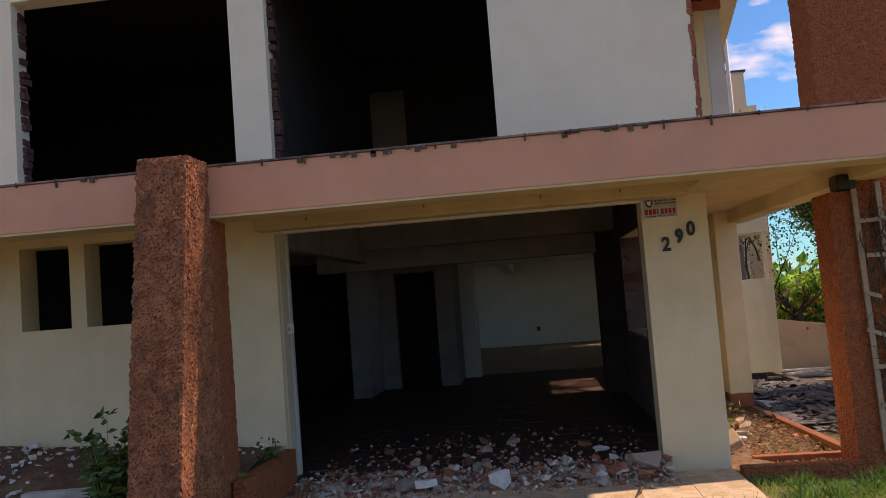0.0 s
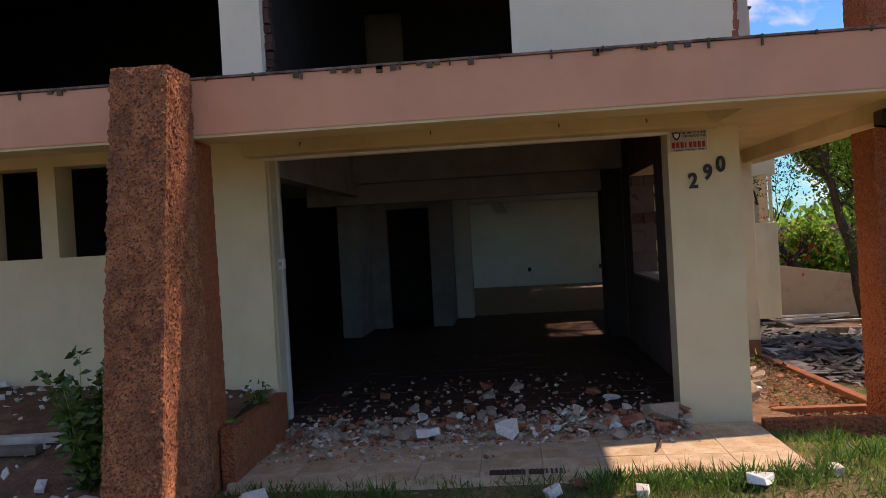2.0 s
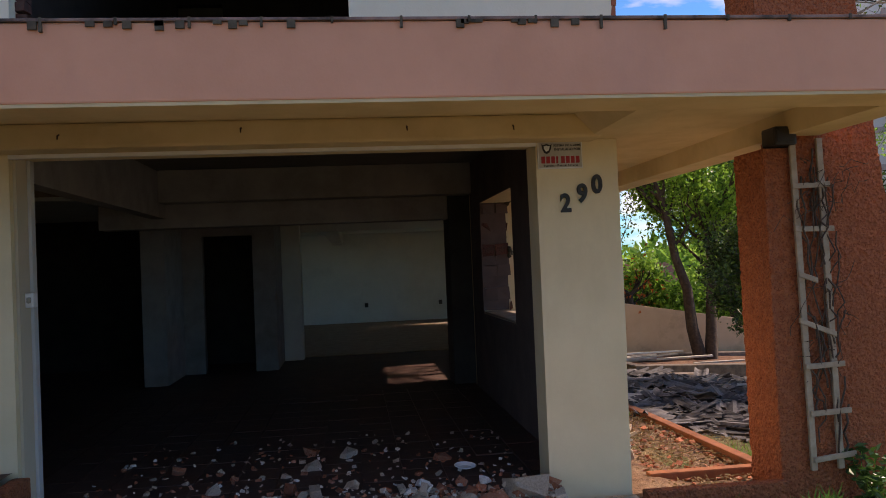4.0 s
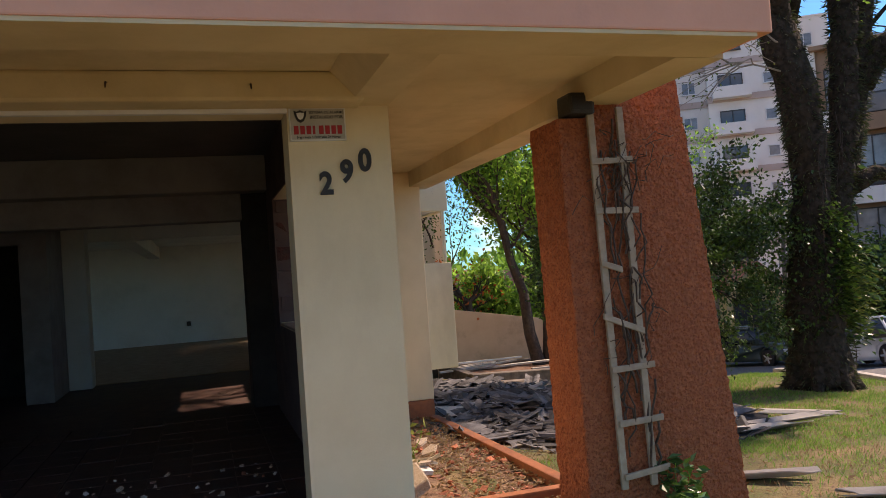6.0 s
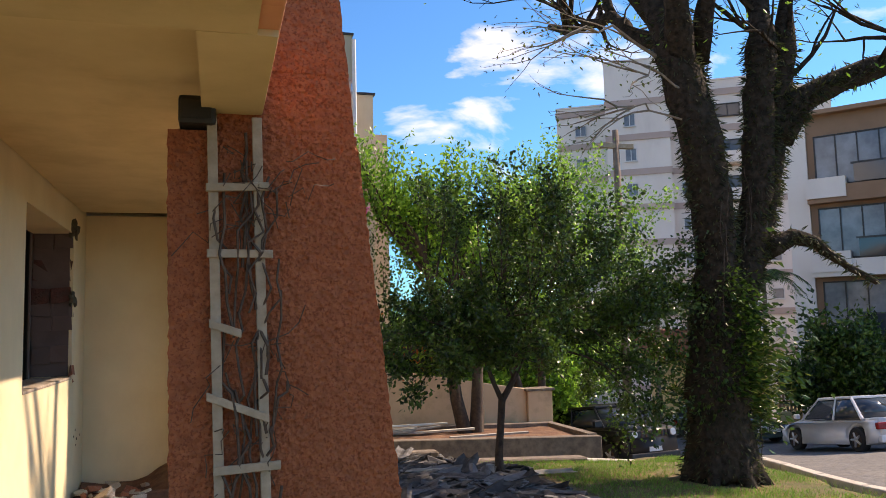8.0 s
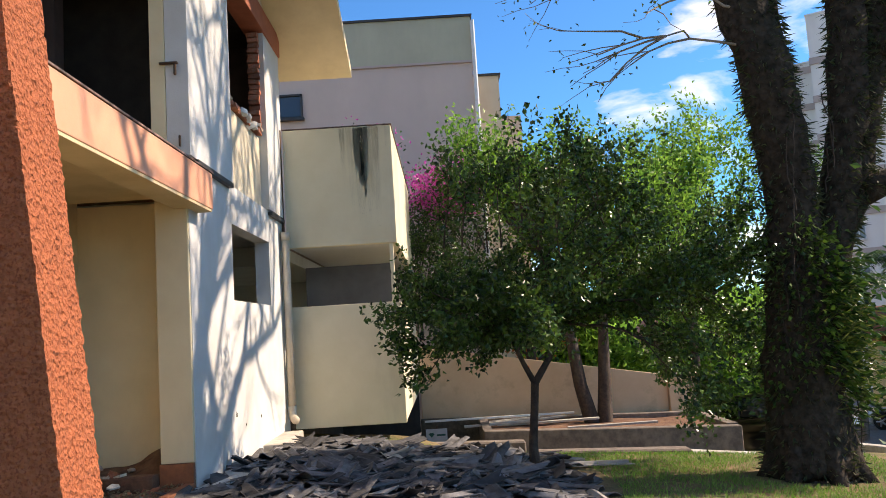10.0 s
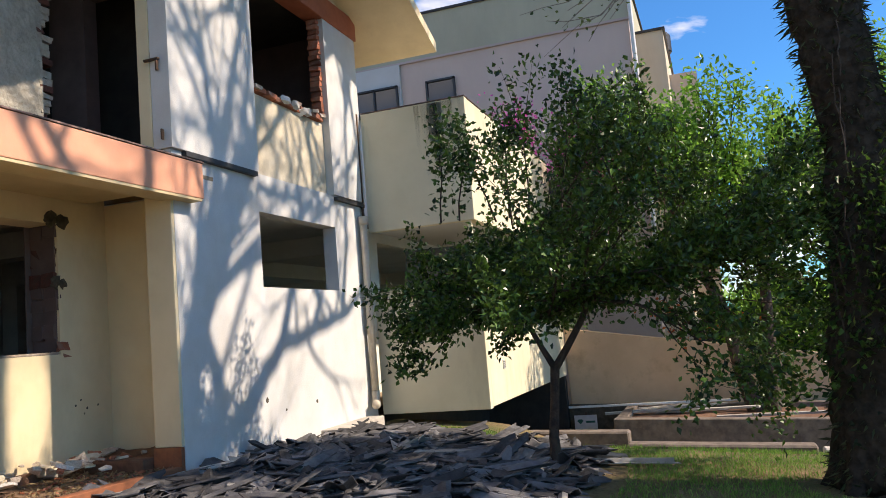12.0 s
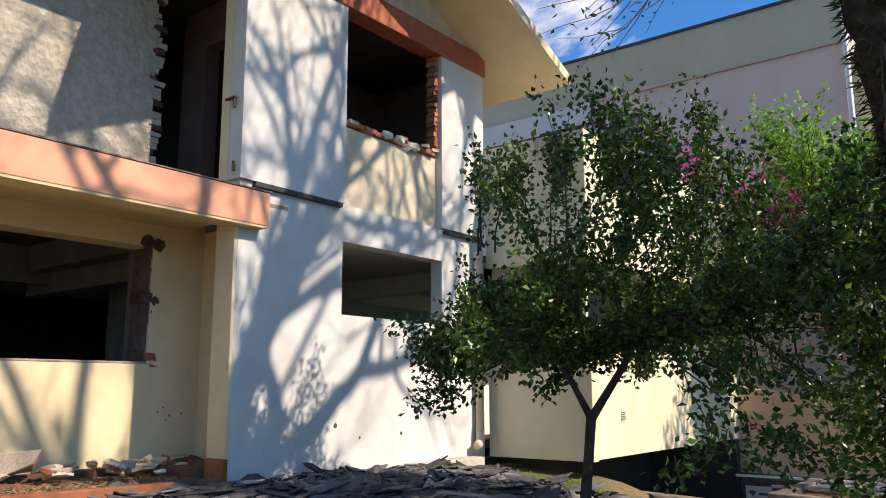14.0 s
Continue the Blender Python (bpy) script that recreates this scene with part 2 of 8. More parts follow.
NB_GREY = surface("pale_grey_render", (0.55, 0.56, 0.54), (0.5, 0.5, 0.48), 0.7, 0.9, 0.06, 40)
BOX_WALL = surface("stained_cream", (0.74, 0.67, 0.49), (0.68, 0.61, 0.43), 1.8, 0.88, 0.08, 60, (0.25, 0.2, 0.13), 0.9, 0.4, 0.3)
GARDEN_WALL = surface("ochre_wall", (0.68, 0.47, 0.30), (0.60, 0.40, 0.25), 1.5, 0.9, 0.1, 50, (0.16, 0.09, 0.05), 0.9, 0.7)
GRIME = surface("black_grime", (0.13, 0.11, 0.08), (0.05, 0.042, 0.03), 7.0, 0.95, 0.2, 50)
TOWER_WALL = surface("apartment_render", (0.78, 0.74, 0.69), (0.72, 0.68, 0.63), 0.3, 0.9, 0.04, 20, (0.45, 0.42, 0.38), 0.3, 0.4, 0.3)
TOWER_BAND = surface("apartment_band", (0.50, 0.40, 0.36), (0.44, 0.35, 0.31), 0.5, 0.9, 0.04, 20)
BROWN_WALL = surface("brown_render", (0.33, 0.20, 0.13), (0.27, 0.16, 0.1), 0.7, 0.9, 0.05, 20)
CLAY = surface("clay_roof_tile", (0.42, 0.17, 0.10), (0.3, 0.11, 0.07), 5.0, 0.9, 0.2, 30, (0.12, 0.07, 0.05), 1.5, 0.6, vary=0.2)
YELLOW_HOUSE = surface("yellow_render", (0.60, 0.46, 0.24), (0.52, 0.38, 0.19), 1.0, 0.9, 0.05, 20)
COBBLE = surface("basalt_cobble", (0.17, 0.165, 0.16), (0.10, 0.10, 0.10), 5.0, 0.8, 0.4, 30, (0.25, 0.23, 0.2), 1.4, 0.4, vary=0.2)
ROAD = surface("cobbled_road", (0.15, 0.145, 0.14), (0.09, 0.09, 0.09), 7.0, 0.85, 0.9, 14, (0.24, 0.22, 0.19), 0.8, 0.5, cells=7)
RUBBER = surface("tyre_rubber", (0.02, 0.02, 0.02), (0.03, 0.03, 0.03), 20.0, 0.9, 0.1, 60)
ALLOY = surface("wheel_alloy", (0.6, 0.6, 0.6), (0.5, 0.5, 0.5), 10.0, 0.35, 0.0, 60, metal=0.8)
CAR_SILVER = surface("silver_car_paint", (0.74, 0.75, 0.76), (0.69, 0.70, 0.71), 3.0, 0.28, 0.0, 60, metal=0.15, spec=0.6)
CAR_BLACK = surface("black_car_paint", (0.010, 0.011, 0.013), (0.015, 0.015, 0.017), 3.0, 0.3, 0.0, 60, spec=0.35)
CAR_GREEN = surface("dark_green_car_paint", (0.05, 0.07, 0.06), (0.04, 0.06, 0.05), 3.0, 0.25, 0.0, 60, spec=0.6)
LAMP_GLASS = surface("lamp_lens", (0.75, 0.76, 0.78), (0.65, 0.66, 0.68), 10.0, 0.15, 0.0, 60)
LAMP_RED = surface("red_lens", (0.4, 0.02, 0.02), (0.3, 0.015, 0.015), 10.0, 0.2, 0.0, 60)
PLATE = surface("plate_enamel", (0.62, 0.62, 0.62), (0.56, 0.56, 0.56), 10.0, 0.4, 0.0, 60)
GLASS = surface("window_glass", (0.03, 0.04, 0.05), (0.045, 0.055, 0.065), 0.6, 0.06, 0.0, 10, spec=0.7)
GLASS_PALE = surface("curtained_glass", (0.22, 0.25, 0.27), (0.12, 0.14, 0.16), 1.2, 0.12, 0.0, 10, spec=0.6)
FRAME_DARK = surface("dark_window_frame", (0.03, 0.03, 0.032), (0.045, 0.045, 0.045), 8.0, 0.5, 0.0, 60)
FRAME_WHITE = surface("white_window_frame", (0.7, 0.7, 0.69), (0.62, 0.62, 0.6), 8.0, 0.6, 0.05, 60)
SIGN_GREY = surface("sign_enamel", (0.46, 0.45, 0.41), (0.38, 0.37, 0.33), 12.0, 0.6, 0.05, 60, (0.3, 0.26, 0.2), 5.0, 0.4)
SIGN_RED = surface("sign_red", (0.42, 0.03, 0.035), (0.36, 0.025, 0.03), 12.0, 0.6, 0.0, 60)
SIGN_BLACK = surface("sign_black", (0.015, 0.015, 0.015), (0.03, 0.03, 0.03), 12.0, 0.55, 0.0, 60)
SIGN_GREEN = surface("sign_green", (0.02, 0.13, 0.10), (0.025, 0.16, 0.12), 8.0, 0.5, 0.0, 60)
SIGN_WHITE = surface("sign_white", (0.74, 0.76, 0.75), (0.66, 0.68, 0.67), 8.0, 0.5, 0.0, 60)
CERAMIC = surface("white_ceramic", (0.78, 0.80, 0.80), (0.7, 0.72, 0.72), 8.0, 0.3, 0.02, 60, (0.4, 0.35, 0.28), 5.0, 0.4)
LEAF_DARK = leaf_material("dark_leaf", (0.008, 0.027, 0.007), (0.088, 0.18, 0.027), 0.33, 0.22, 0.38)
LEAF_MID = leaf_material("green_leaf", (0.05, 0.16, 0.022), (0.30, 0.54, 0.085), 0.36, 0.55)
LEAF_LIME = leaf_material("lime_leaf", (0.05, 0.085, 0.02), (0.19, 0.22, 0.05), 0.5, 0.4)
LEAF_EPI = leaf_material("epiphyte_leaf", (0.018, 0.03, 0.011), (0.08, 0.095, 0.035), 0.6, 0.2)
LEAF_BIG = leaf_material("broad_leaf", (0.025, 0.075, 0.015), (0.08, 0.17, 0.04), 0.3, 0.25)
PETAL = leaf_material("magenta_bract", (0.55, 0.05, 0.30), (0.72, 0.16, 0.48), 0.7, 0.45)
ORANGE = leaf_material("orange_bract", (0.5, 0.10, 0.03), (0.6, 0.2, 0.05), 0.7, 0.4)
GRASS = leaf_material("grass_blade", (0.08, 0.22, 0.03), (0.25, 0.42, 0.09), 0.6, 0.4)
GRASS_DRY = leaf_material("dry_grass_blade", (0.22, 0.15, 0.085), (0.36, 0.26, 0.14), 0.7, 0.3)
GRASS_TUFT = leaf_material("tuft_blade", (0.03, 0.11, 0.02), (0.11, 0.24, 0.05), 0.5, 0.35)
GRASS_DARK = leaf_material("dark_grass_blade", (0.05, 0.12, 0.02), (0.12, 0.2, 0.04), 0.55, 0.35)


# ---- building blocks ----
def mesh_of(name, verts, faces, material, smooth=False):
    me = bpy.data.meshes.new(name)
    me.from_pydata(verts, [], faces)
    me.materials.append(material)
    if smooth:
        me.polygons.foreach_set("use_smooth", [True] * len(me.polygons))
    me.update()
    return me


def part(name, bm, material, parent=None, label="", smooth=False):
    """Links a bmesh as one mesh object under a thing or a part."""
    me = bpy.data.meshes.new(name)
    bm.to_mesh(me)
    bm.free()
    me.materials.append(material)
    if smooth:
        me.polygons.foreach_set("use_smooth", [True] * len(me.polygons))
    ob = new(name, me)
    if parent is not None:
        ob.parent = parent
    return tagged(ob, label) if label else ob


def part_data(name, verts, faces, material, parent=None, label="", smooth=False, kind=""):
    ob = new(name, mesh_of(name, verts, faces, material, smooth))
    if parent is not None:
        ob.parent = parent
    return tagged(ob, label, kind=kind)


def empty(name, label, category, group="", kind="", m=None):
    ob = new(name)
    ob.empty_display_size = 0.1
    if m is not None:
        ob.matrix_world = m
    return tagged(ob, label, category, group, kind)


def box_bm(x0, y0, z0, x1, y1, z1, bevel=0.0, bm=None):
    bm = bm or bmesh.new()
    g = bmesh.ops.create_cube(bm, size=1.0)
    for v in g["verts"]:
        v.co = Vector(((x0 + x1) / 2 + v.co.x * (x1 - x0), (y0 + y1) / 2 + v.co.y * (y1 - y0), (z0 + z1) / 2 + v.co.z * (z1 - z0)))
    if bevel:
        edges = list({e for v in g["verts"] for e in v.link_edges})
        bmesh.ops.bevel(bm, geom=edges, offset=bevel, segments=2, affect="EDGES", profile=0.6)
    return bm


def block(name, x0, y0, z0, x1, y1, z1, material, parent=None, label="", bevel=0.012):
    return part(name, box_bm(x0, y0, z0, x1, y1, z1, bevel), material, parent, label)


def structure(name, x0, y0, z0, x1, y1, z1, material, label, category, bevel=0.012):
    return tagged(block(name, x0, y0, z0, x1, y1, z1, material, None, label, bevel), label, category, kind="structure")


def wall_with_holes(name, axis, at, thick, u0, u1, z0, z1, holes, material, label, parent=None, ragged=0.0):
    """A wall in the plane axis = at (thick away from it), from u0 to u1, with rectangular openings (u0, u1, z0, z1)."""
    us = sorted({u0, u1, *[h[0] for h in holes], *[h[1] for h in holes]})
    zs = sorted({z0, z1, *[h[2] for h in holes], *[h[3] for h in holes]})
    us = [u for u in us if u0 <= u <= u1]
    zs = [z for z in zs if z0 <= z <= z1]
    solid = {}
    for i in range(len(us) - 1):
        for j in range(len(zs) - 1):
            cu, cz = (us[i] + us[i + 1]) / 2, (zs[j] + zs[j + 1]) / 2
            solid[i, j] = not any(h[0] < cu < h[1] and h[2] < cz < h[3] for h in holes)
    verts, faces, index = [], [], {}

    def vert(u, z, side):
        key = (u, z, side)
        if key not in index:
            index[key] = len(verts)
            d = at + (thick if side else 0)
            verts.append((u, d, z) if axis == "y" else (d, u, z))
        return index[key]
    for (i, j), s in solid.items():
        if not s:
            continue
        a, b, c, d = us[i], us[i + 1], zs[j], zs[j + 1]
        for side in (0, 1):
            faces.append([vert(a, c, side), vert(b, c, side), vert(b, d, side), vert(a, d, side)])
        for (di, dj, p, q) in ((-1, 0, (a, c), (a, d)), (1, 0, (b, c), (b, d)), (0, -1, (a, c), (b, c)), (0, 1, (a, d), (b, d))):
            if not solid.get((i + di, j + dj), False):
                faces.append([vert(*p, 0), vert(*q, 0), vert(*q, 1), vert(*p, 1)])
    me = mesh_of(name, verts, faces, material)
    bm = bmesh.new()
    bm.from_mesh(me)
    bmesh.ops.recalc_face_normals(bm, faces=bm.faces)
    bm.to_mesh(me)
    bm.free()
    ob = new(name, me)
    if parent is not None:
        ob.parent = parent
    return tagged(ob, label, "wall", kind="" if parent else "structure")


def tube(verts, faces, points, radii, sides=7, cap=True):
    """Adds a tapered tube along points to verts and faces."""
    base = len(verts)
    n = len(points)
    pts = [Vector(p) for p in points]
    side = Vector((0.31, 0.87, 0.13)).normalized()
    for i, p in enumerate(pts):
        d = (pts[min(i + 1, n - 1)] - pts[max(i - 1, 0)]).normalized()
        u = side - d * side.dot(d)
        if u.length < 0.05:
            u = Vector((1, 0, 0)) - d * d.x
        u.normalize()
        w = d.cross(u)
        for k in range(sides):
            a = 2 * math.pi * k / sides
            verts.append(tuple(p + (u * math.cos(a) + w * math.sin(a)) * radii[i]))
    for i in range(n - 1):
        for k in range(sides):
            a, b = base + i * sides + k, base + i * sides + (k + 1) % sides
            faces.append((a, b, b + sides, a + sides))
    if cap:
        faces.append(tuple(range(base, base + sides))[::-1])
        faces.append(tuple(range(base + (n - 1) * sides, base + n * sides)))


def curve_points(p, q, steps, wobble, rng, sag=0.0):
    p, q = Vector(p), Vector(q)
    out = []
    for i in range(steps + 1):
        s = i / steps
        k = math.sin(math.pi * s)
        out.append(p.lerp(q, s) + Vector((rng.uniform(-1, 1), rng.uniform(-1, 1), rng.uniform(-1, 1))) * wobble * k + Vector((0, 0, -sag * k)))
    return out


def leaf_cloud(points, directions, length, width, rng, droop=0.2, fold=0.25):
    """Folded leaves of two quads each, at points along directions."""
    n = len(points)
    p = np.asarray(points, float)
    d = np.asarray(directions, float)
    d /= np.linalg.norm(d, axis=1)[:, None] + 1e-9
    d[:, 2] -= droop * rng.random(n)
    d /= np.linalg.norm(d, axis=1)[:, None] + 1e-9
    r = rng.normal(size=(n, 3))
    w = np.cross(d, r)
    w /= np.linalg.norm(w, axis=1)[:, None] + 1e-9
    up = np.cross(w, d)
    ln = (length * rng.uniform(0.6, 1.25, n))[:, None]
    wd = (width * rng.uniform(0.7, 1.2, n))[:, None]
    v = np.empty((n, 6, 3))
    v[:, 0] = p
    v[:, 1] = p + d * ln * 0.45 + w * wd * 0.5 + up * wd * fold
    v[:, 2] = p + d * ln * 0.5
    v[:, 3] = p + d * ln * 0.45 - w * wd * 0.5 + up * wd * fold
    v[:, 4] = p + d * ln
    v[:, 5] = p + d * ln * 0.92 + up * wd * 0.1
    verts = v.reshape(-1, 3)
    base = np.arange(n) * 6
    faces = np.concatenate([np.stack([base, base + 1, base + 4, base + 2], 1), np.stack([base, base + 2, base + 4, base + 3], 1)])
    return verts.tolist(), faces.tolist()


def grow(start, direction, length, radius, depth, rng, tubes, tips, spread=0.7, up=0.15, kink=0.18, sides=6):
    """A branch that forks; collects tube lines and the points where leaves sit."""
    pts, rad = [Vector(start)], [radius]
    d = Vector(direction).normalized()
    steps = 4 if depth > 1 else 3
    for i in range(steps):
        d = (d + Vector((rng.uniform(-1, 1), rng.uniform(-1, 1), rng.uniform(-1, 1))) * kink + Vector((0, 0, up * 0.3))).normalized()
        pts.append(pts[-1] + d * length / steps)
        rad.append(radius * (1 - 0.55 * (i + 1) / steps))
    tubes.append((pts, rad, sides if depth > 1 else 4))
    if depth <= 2:
        for i in range(1, len(pts)):
            tips.append((pts[i], d.copy()))
            tips.append((pts[i].lerp(pts[i - 1], 0.5), d.copy()))
    if depth == 0:
        return
    for k in range(3 if depth > 1 else 3):
        i = rng.randint(2, steps) if k else steps
        nd = (d + Vector((rng.uniform(-1, 1), rng.uniform(-1, 1), rng.uniform(-0.6, 1))) * spread + Vector((0, 0, up))).normalized()
        grow(pts[i], nd, length * rng.uniform(0.58, 0.8), rad[i] * 0.75, depth - 1, rng, tubes, tips, spread, up, kink, sides)


def text_mesh(name, words, size, material, parent, m, extrude=0.001, label="", bold=0.0, wide=1.0):
    cu = bpy.data.curves.new(name, "FONT")
    cu.body, cu.size, cu.extrude, cu.align_x, cu.align_y, cu.offset = words, size, extrude, "CENTER", "CENTER", bold
    tmp = bpy.data.objects.new(name, cu)
    scene.collection.objects.link(tmp)
    dg = bpy.context.evaluated_depsgraph_get()
    dg.update()
    me = bpy.data.meshes.new_from_object(tmp.evaluated_get(dg))
    bpy.data.objects.remove(tmp)
    me.transform(m @ Matrix.Diagonal((wide, 1, 1, 1)))
    me.materials.clear()
    me.materials.append(material)
    ob = new(name, me)
    ob.parent = parent
    return tagged(ob, label) if label else ob


def smooth_step(a, b, v):
    t = min(max((v - a) / (b - a), 0.0), 1.0)
    return t * t * (3 - 2 * t)


def along(table, v):
    for (a, p), (b, q) in zip(table, table[1:]):
        if v <= b:
            return p + (q - p) * max(0.0, (v - a) / (b - a))
    return table[-1][1]


ROAD_Z = ((-60, 0.9), (0, -0.62), (6, -0.86), (12.3, -1.14), (16, -1.5), (24, -2.7), (36, -3.9), (60, -5.2), (160, -6.5))


def road_z(x, y):
    return along(ROAD_Z, y)


def road_edge(y):
    return 10.5 + 0.19 * max(y - 12.3, 0) + 0.02 * max(12.3 - y, 0)


def lawn_z(x, y):
    z = -0.13 - 0.06 * max(x - 1.7, 0) - 0.02 * (y - 6.5) * smooth_step(-1, 2.5, x)
    if y > 14.5:
        z -= 0.1 * min(y - 14.5, 7.5) * smooth_step(4, 7, x)
    z -= 0.2 * smooth_step(14.3, 15.6, y) * smooth_step(4.6, 6.0, x) * (1 - smooth_step(9.2, 10.2, x))
    low = smooth_step(16.35, 17.4, y) * smooth_step(9.6, 10.7, x)
    z += (min(z, road_z(x, y) + 0.08) - z) * low
    return z


def ground_z(x, y):
    e = road_edge(y)
    w = smooth_step(e - 0.1, e + 0.25, x)
    z = lawn_z(min(x, 14), min(y, 26)) * (1 - w) + (road_z(x, y) - 0.04) * w
    if y > 26 and x <= e:
        z -= 0.06 * min(y - 26, 40)
    ramp = smooth_step(16.95, 17.3, y) * smooth_step(2.8, 3.1, x) * (1 - smooth_step(5.75, 5.95, x))
    z = z * (1 - ramp) + min(z, -1.7) * ramp
    n = noise.noise(Vector((x * 0.9, y * 0.9, 0))) * 0.025
    return z + n * (1 - w)


# ---- ground, road, kerbs ----
def build_ground():
    xs = [-4000, -600, -150, -60, -30, -18] + [-12 + 0.3 * i for i in range(94)] + [17, 20, 25, 32, 45, 70, 150, 600, 4000]
    ys = [-4000, -600, -150, -60, -25, -10] + [-6 + 0.3 * i for i in range(114)] + [30, 34, 40, 50, 70, 110, 200, 600, 4000]
    verts = [(x, y, ground_z(x, y)) for y in ys for x in xs]
    w = len(xs)
    faces = [(j * w + i, j * w + i + 1, (j + 1) * w + i + 1, (j + 1) * w + i) for j in range(len(ys) - 1) for i in range(w - 1)]
    ob = part_data("ground", verts, faces, LAWN, smooth=True)
    tagged(ob, "patchy lawn ground of grass and bare earth", "ground", kind="structure")
    ys = [-60, -20, -6] + [-4 + 0.8 * i for i in range(60)] + [50, 60, 80, 120]
    us = [0.12, 1.5, 3, 5, 7, 9, 11, 13, 16, 20]
    verts = [(road_edge(y) + u, y, road_z(0, y) + 0.02) for y in ys for u in us]
    w = len(us)
    faces = [(j * w + i, j * w + i + 1, (j + 1) * w + i + 1, (j + 1) * w + i) for j in range(len(ys) - 1) for i in range(w - 1)]
    tagged(part_data("road", verts, faces, ROAD), "sloping road of dark basalt cobbles", "road", kind="structure")
    kerb = empty("kerb", "worn pale concrete kerb along the cobbled road", "kerb", kind="structure")
    rng = random.Random(4)
    y = 2.0
    while y < 26:
        y2 = y + rng.uniform(0.85, 1.0)
        za, zb = lawn_z(10.4, y) + 0.03, lawn_z(10.4, y2) + 0.03
        if y > 16:
            za = zb = road_z(0, y) + 0.16
        bm = box_bm(0, 0, -0.4, 0.16, y2 - y - 0.015, 0, 0.02)
        for v in bm.verts:
            s = v.co.y / (y2 - y)
            v.co = Vector((road_edge(y) * (1 - s) + road_edge(y2) * s + v.co.x + rng.uniform(-0.004, 0.004), y + v.co.y, v.co.z + za * (1 - s) + zb * s))
        part("kerb_stone", bm, CONCRETE_PALE, kerb)
        y = y2


build_ground()


# ---- the house: structure ----
FLOOR2 = 2.75


def rough_column(name, corners, z0, z1, step, depth, material, parent, seed):
    """A prism between four corner lines (bottom, top), its faces cut fine and roughened."""
    verts, faces = [], []
    zs = max(2, int((z1 - z0) / step))
    rings = []
    for j in range(zs + 1):
        s = j / zs
        cs = [Vector((*[b + (t - b) * s for b, t in zip(bot, top)], z0 + (z1 - z0) * s)) for bot, top in corners]
        ring = []
        for k in range(4):
            a, b = cs[k], cs[(k + 1) % 4]
            n = max(2, int((b - a).length / step))
            if j == 0:
                rings.append(n)
            n = rings[k] if k < len(rings) else n
            for i in range(n):
                ring.append(a.lerp(b, i / n))
        mid = sum(cs, Vector()) / 4
        for p in ring:
            d = (p - mid)
            d.z = 0
            d.normalize()
            q = p + d * depth * 0.7 * (noise.noise(p * 47 + Vector((seed, 0, 0))) + 0.7 * noise.noise(p * 91))
            verts.append(tuple(q))
    w = len(verts) // (zs + 1)
    for j in range(zs):
        for i in range(w):
            faces.append((j * w + i, j * w + (i + 1) % w, (j + 1) * w + (i + 1) % w, (j + 1) * w + i))
    top = [(zs * w + i) for i in range(w)]
    c = sum((Vector(verts[i]) for i in top), Vector()) / w
    verts.append(tuple(c + Vector((0, 0, 0.03))))
    for i in range(w):
        faces.append((top[i], top[(i + 1) % w], len(verts) - 1))
    return part_data(name, verts, faces, material, parent)


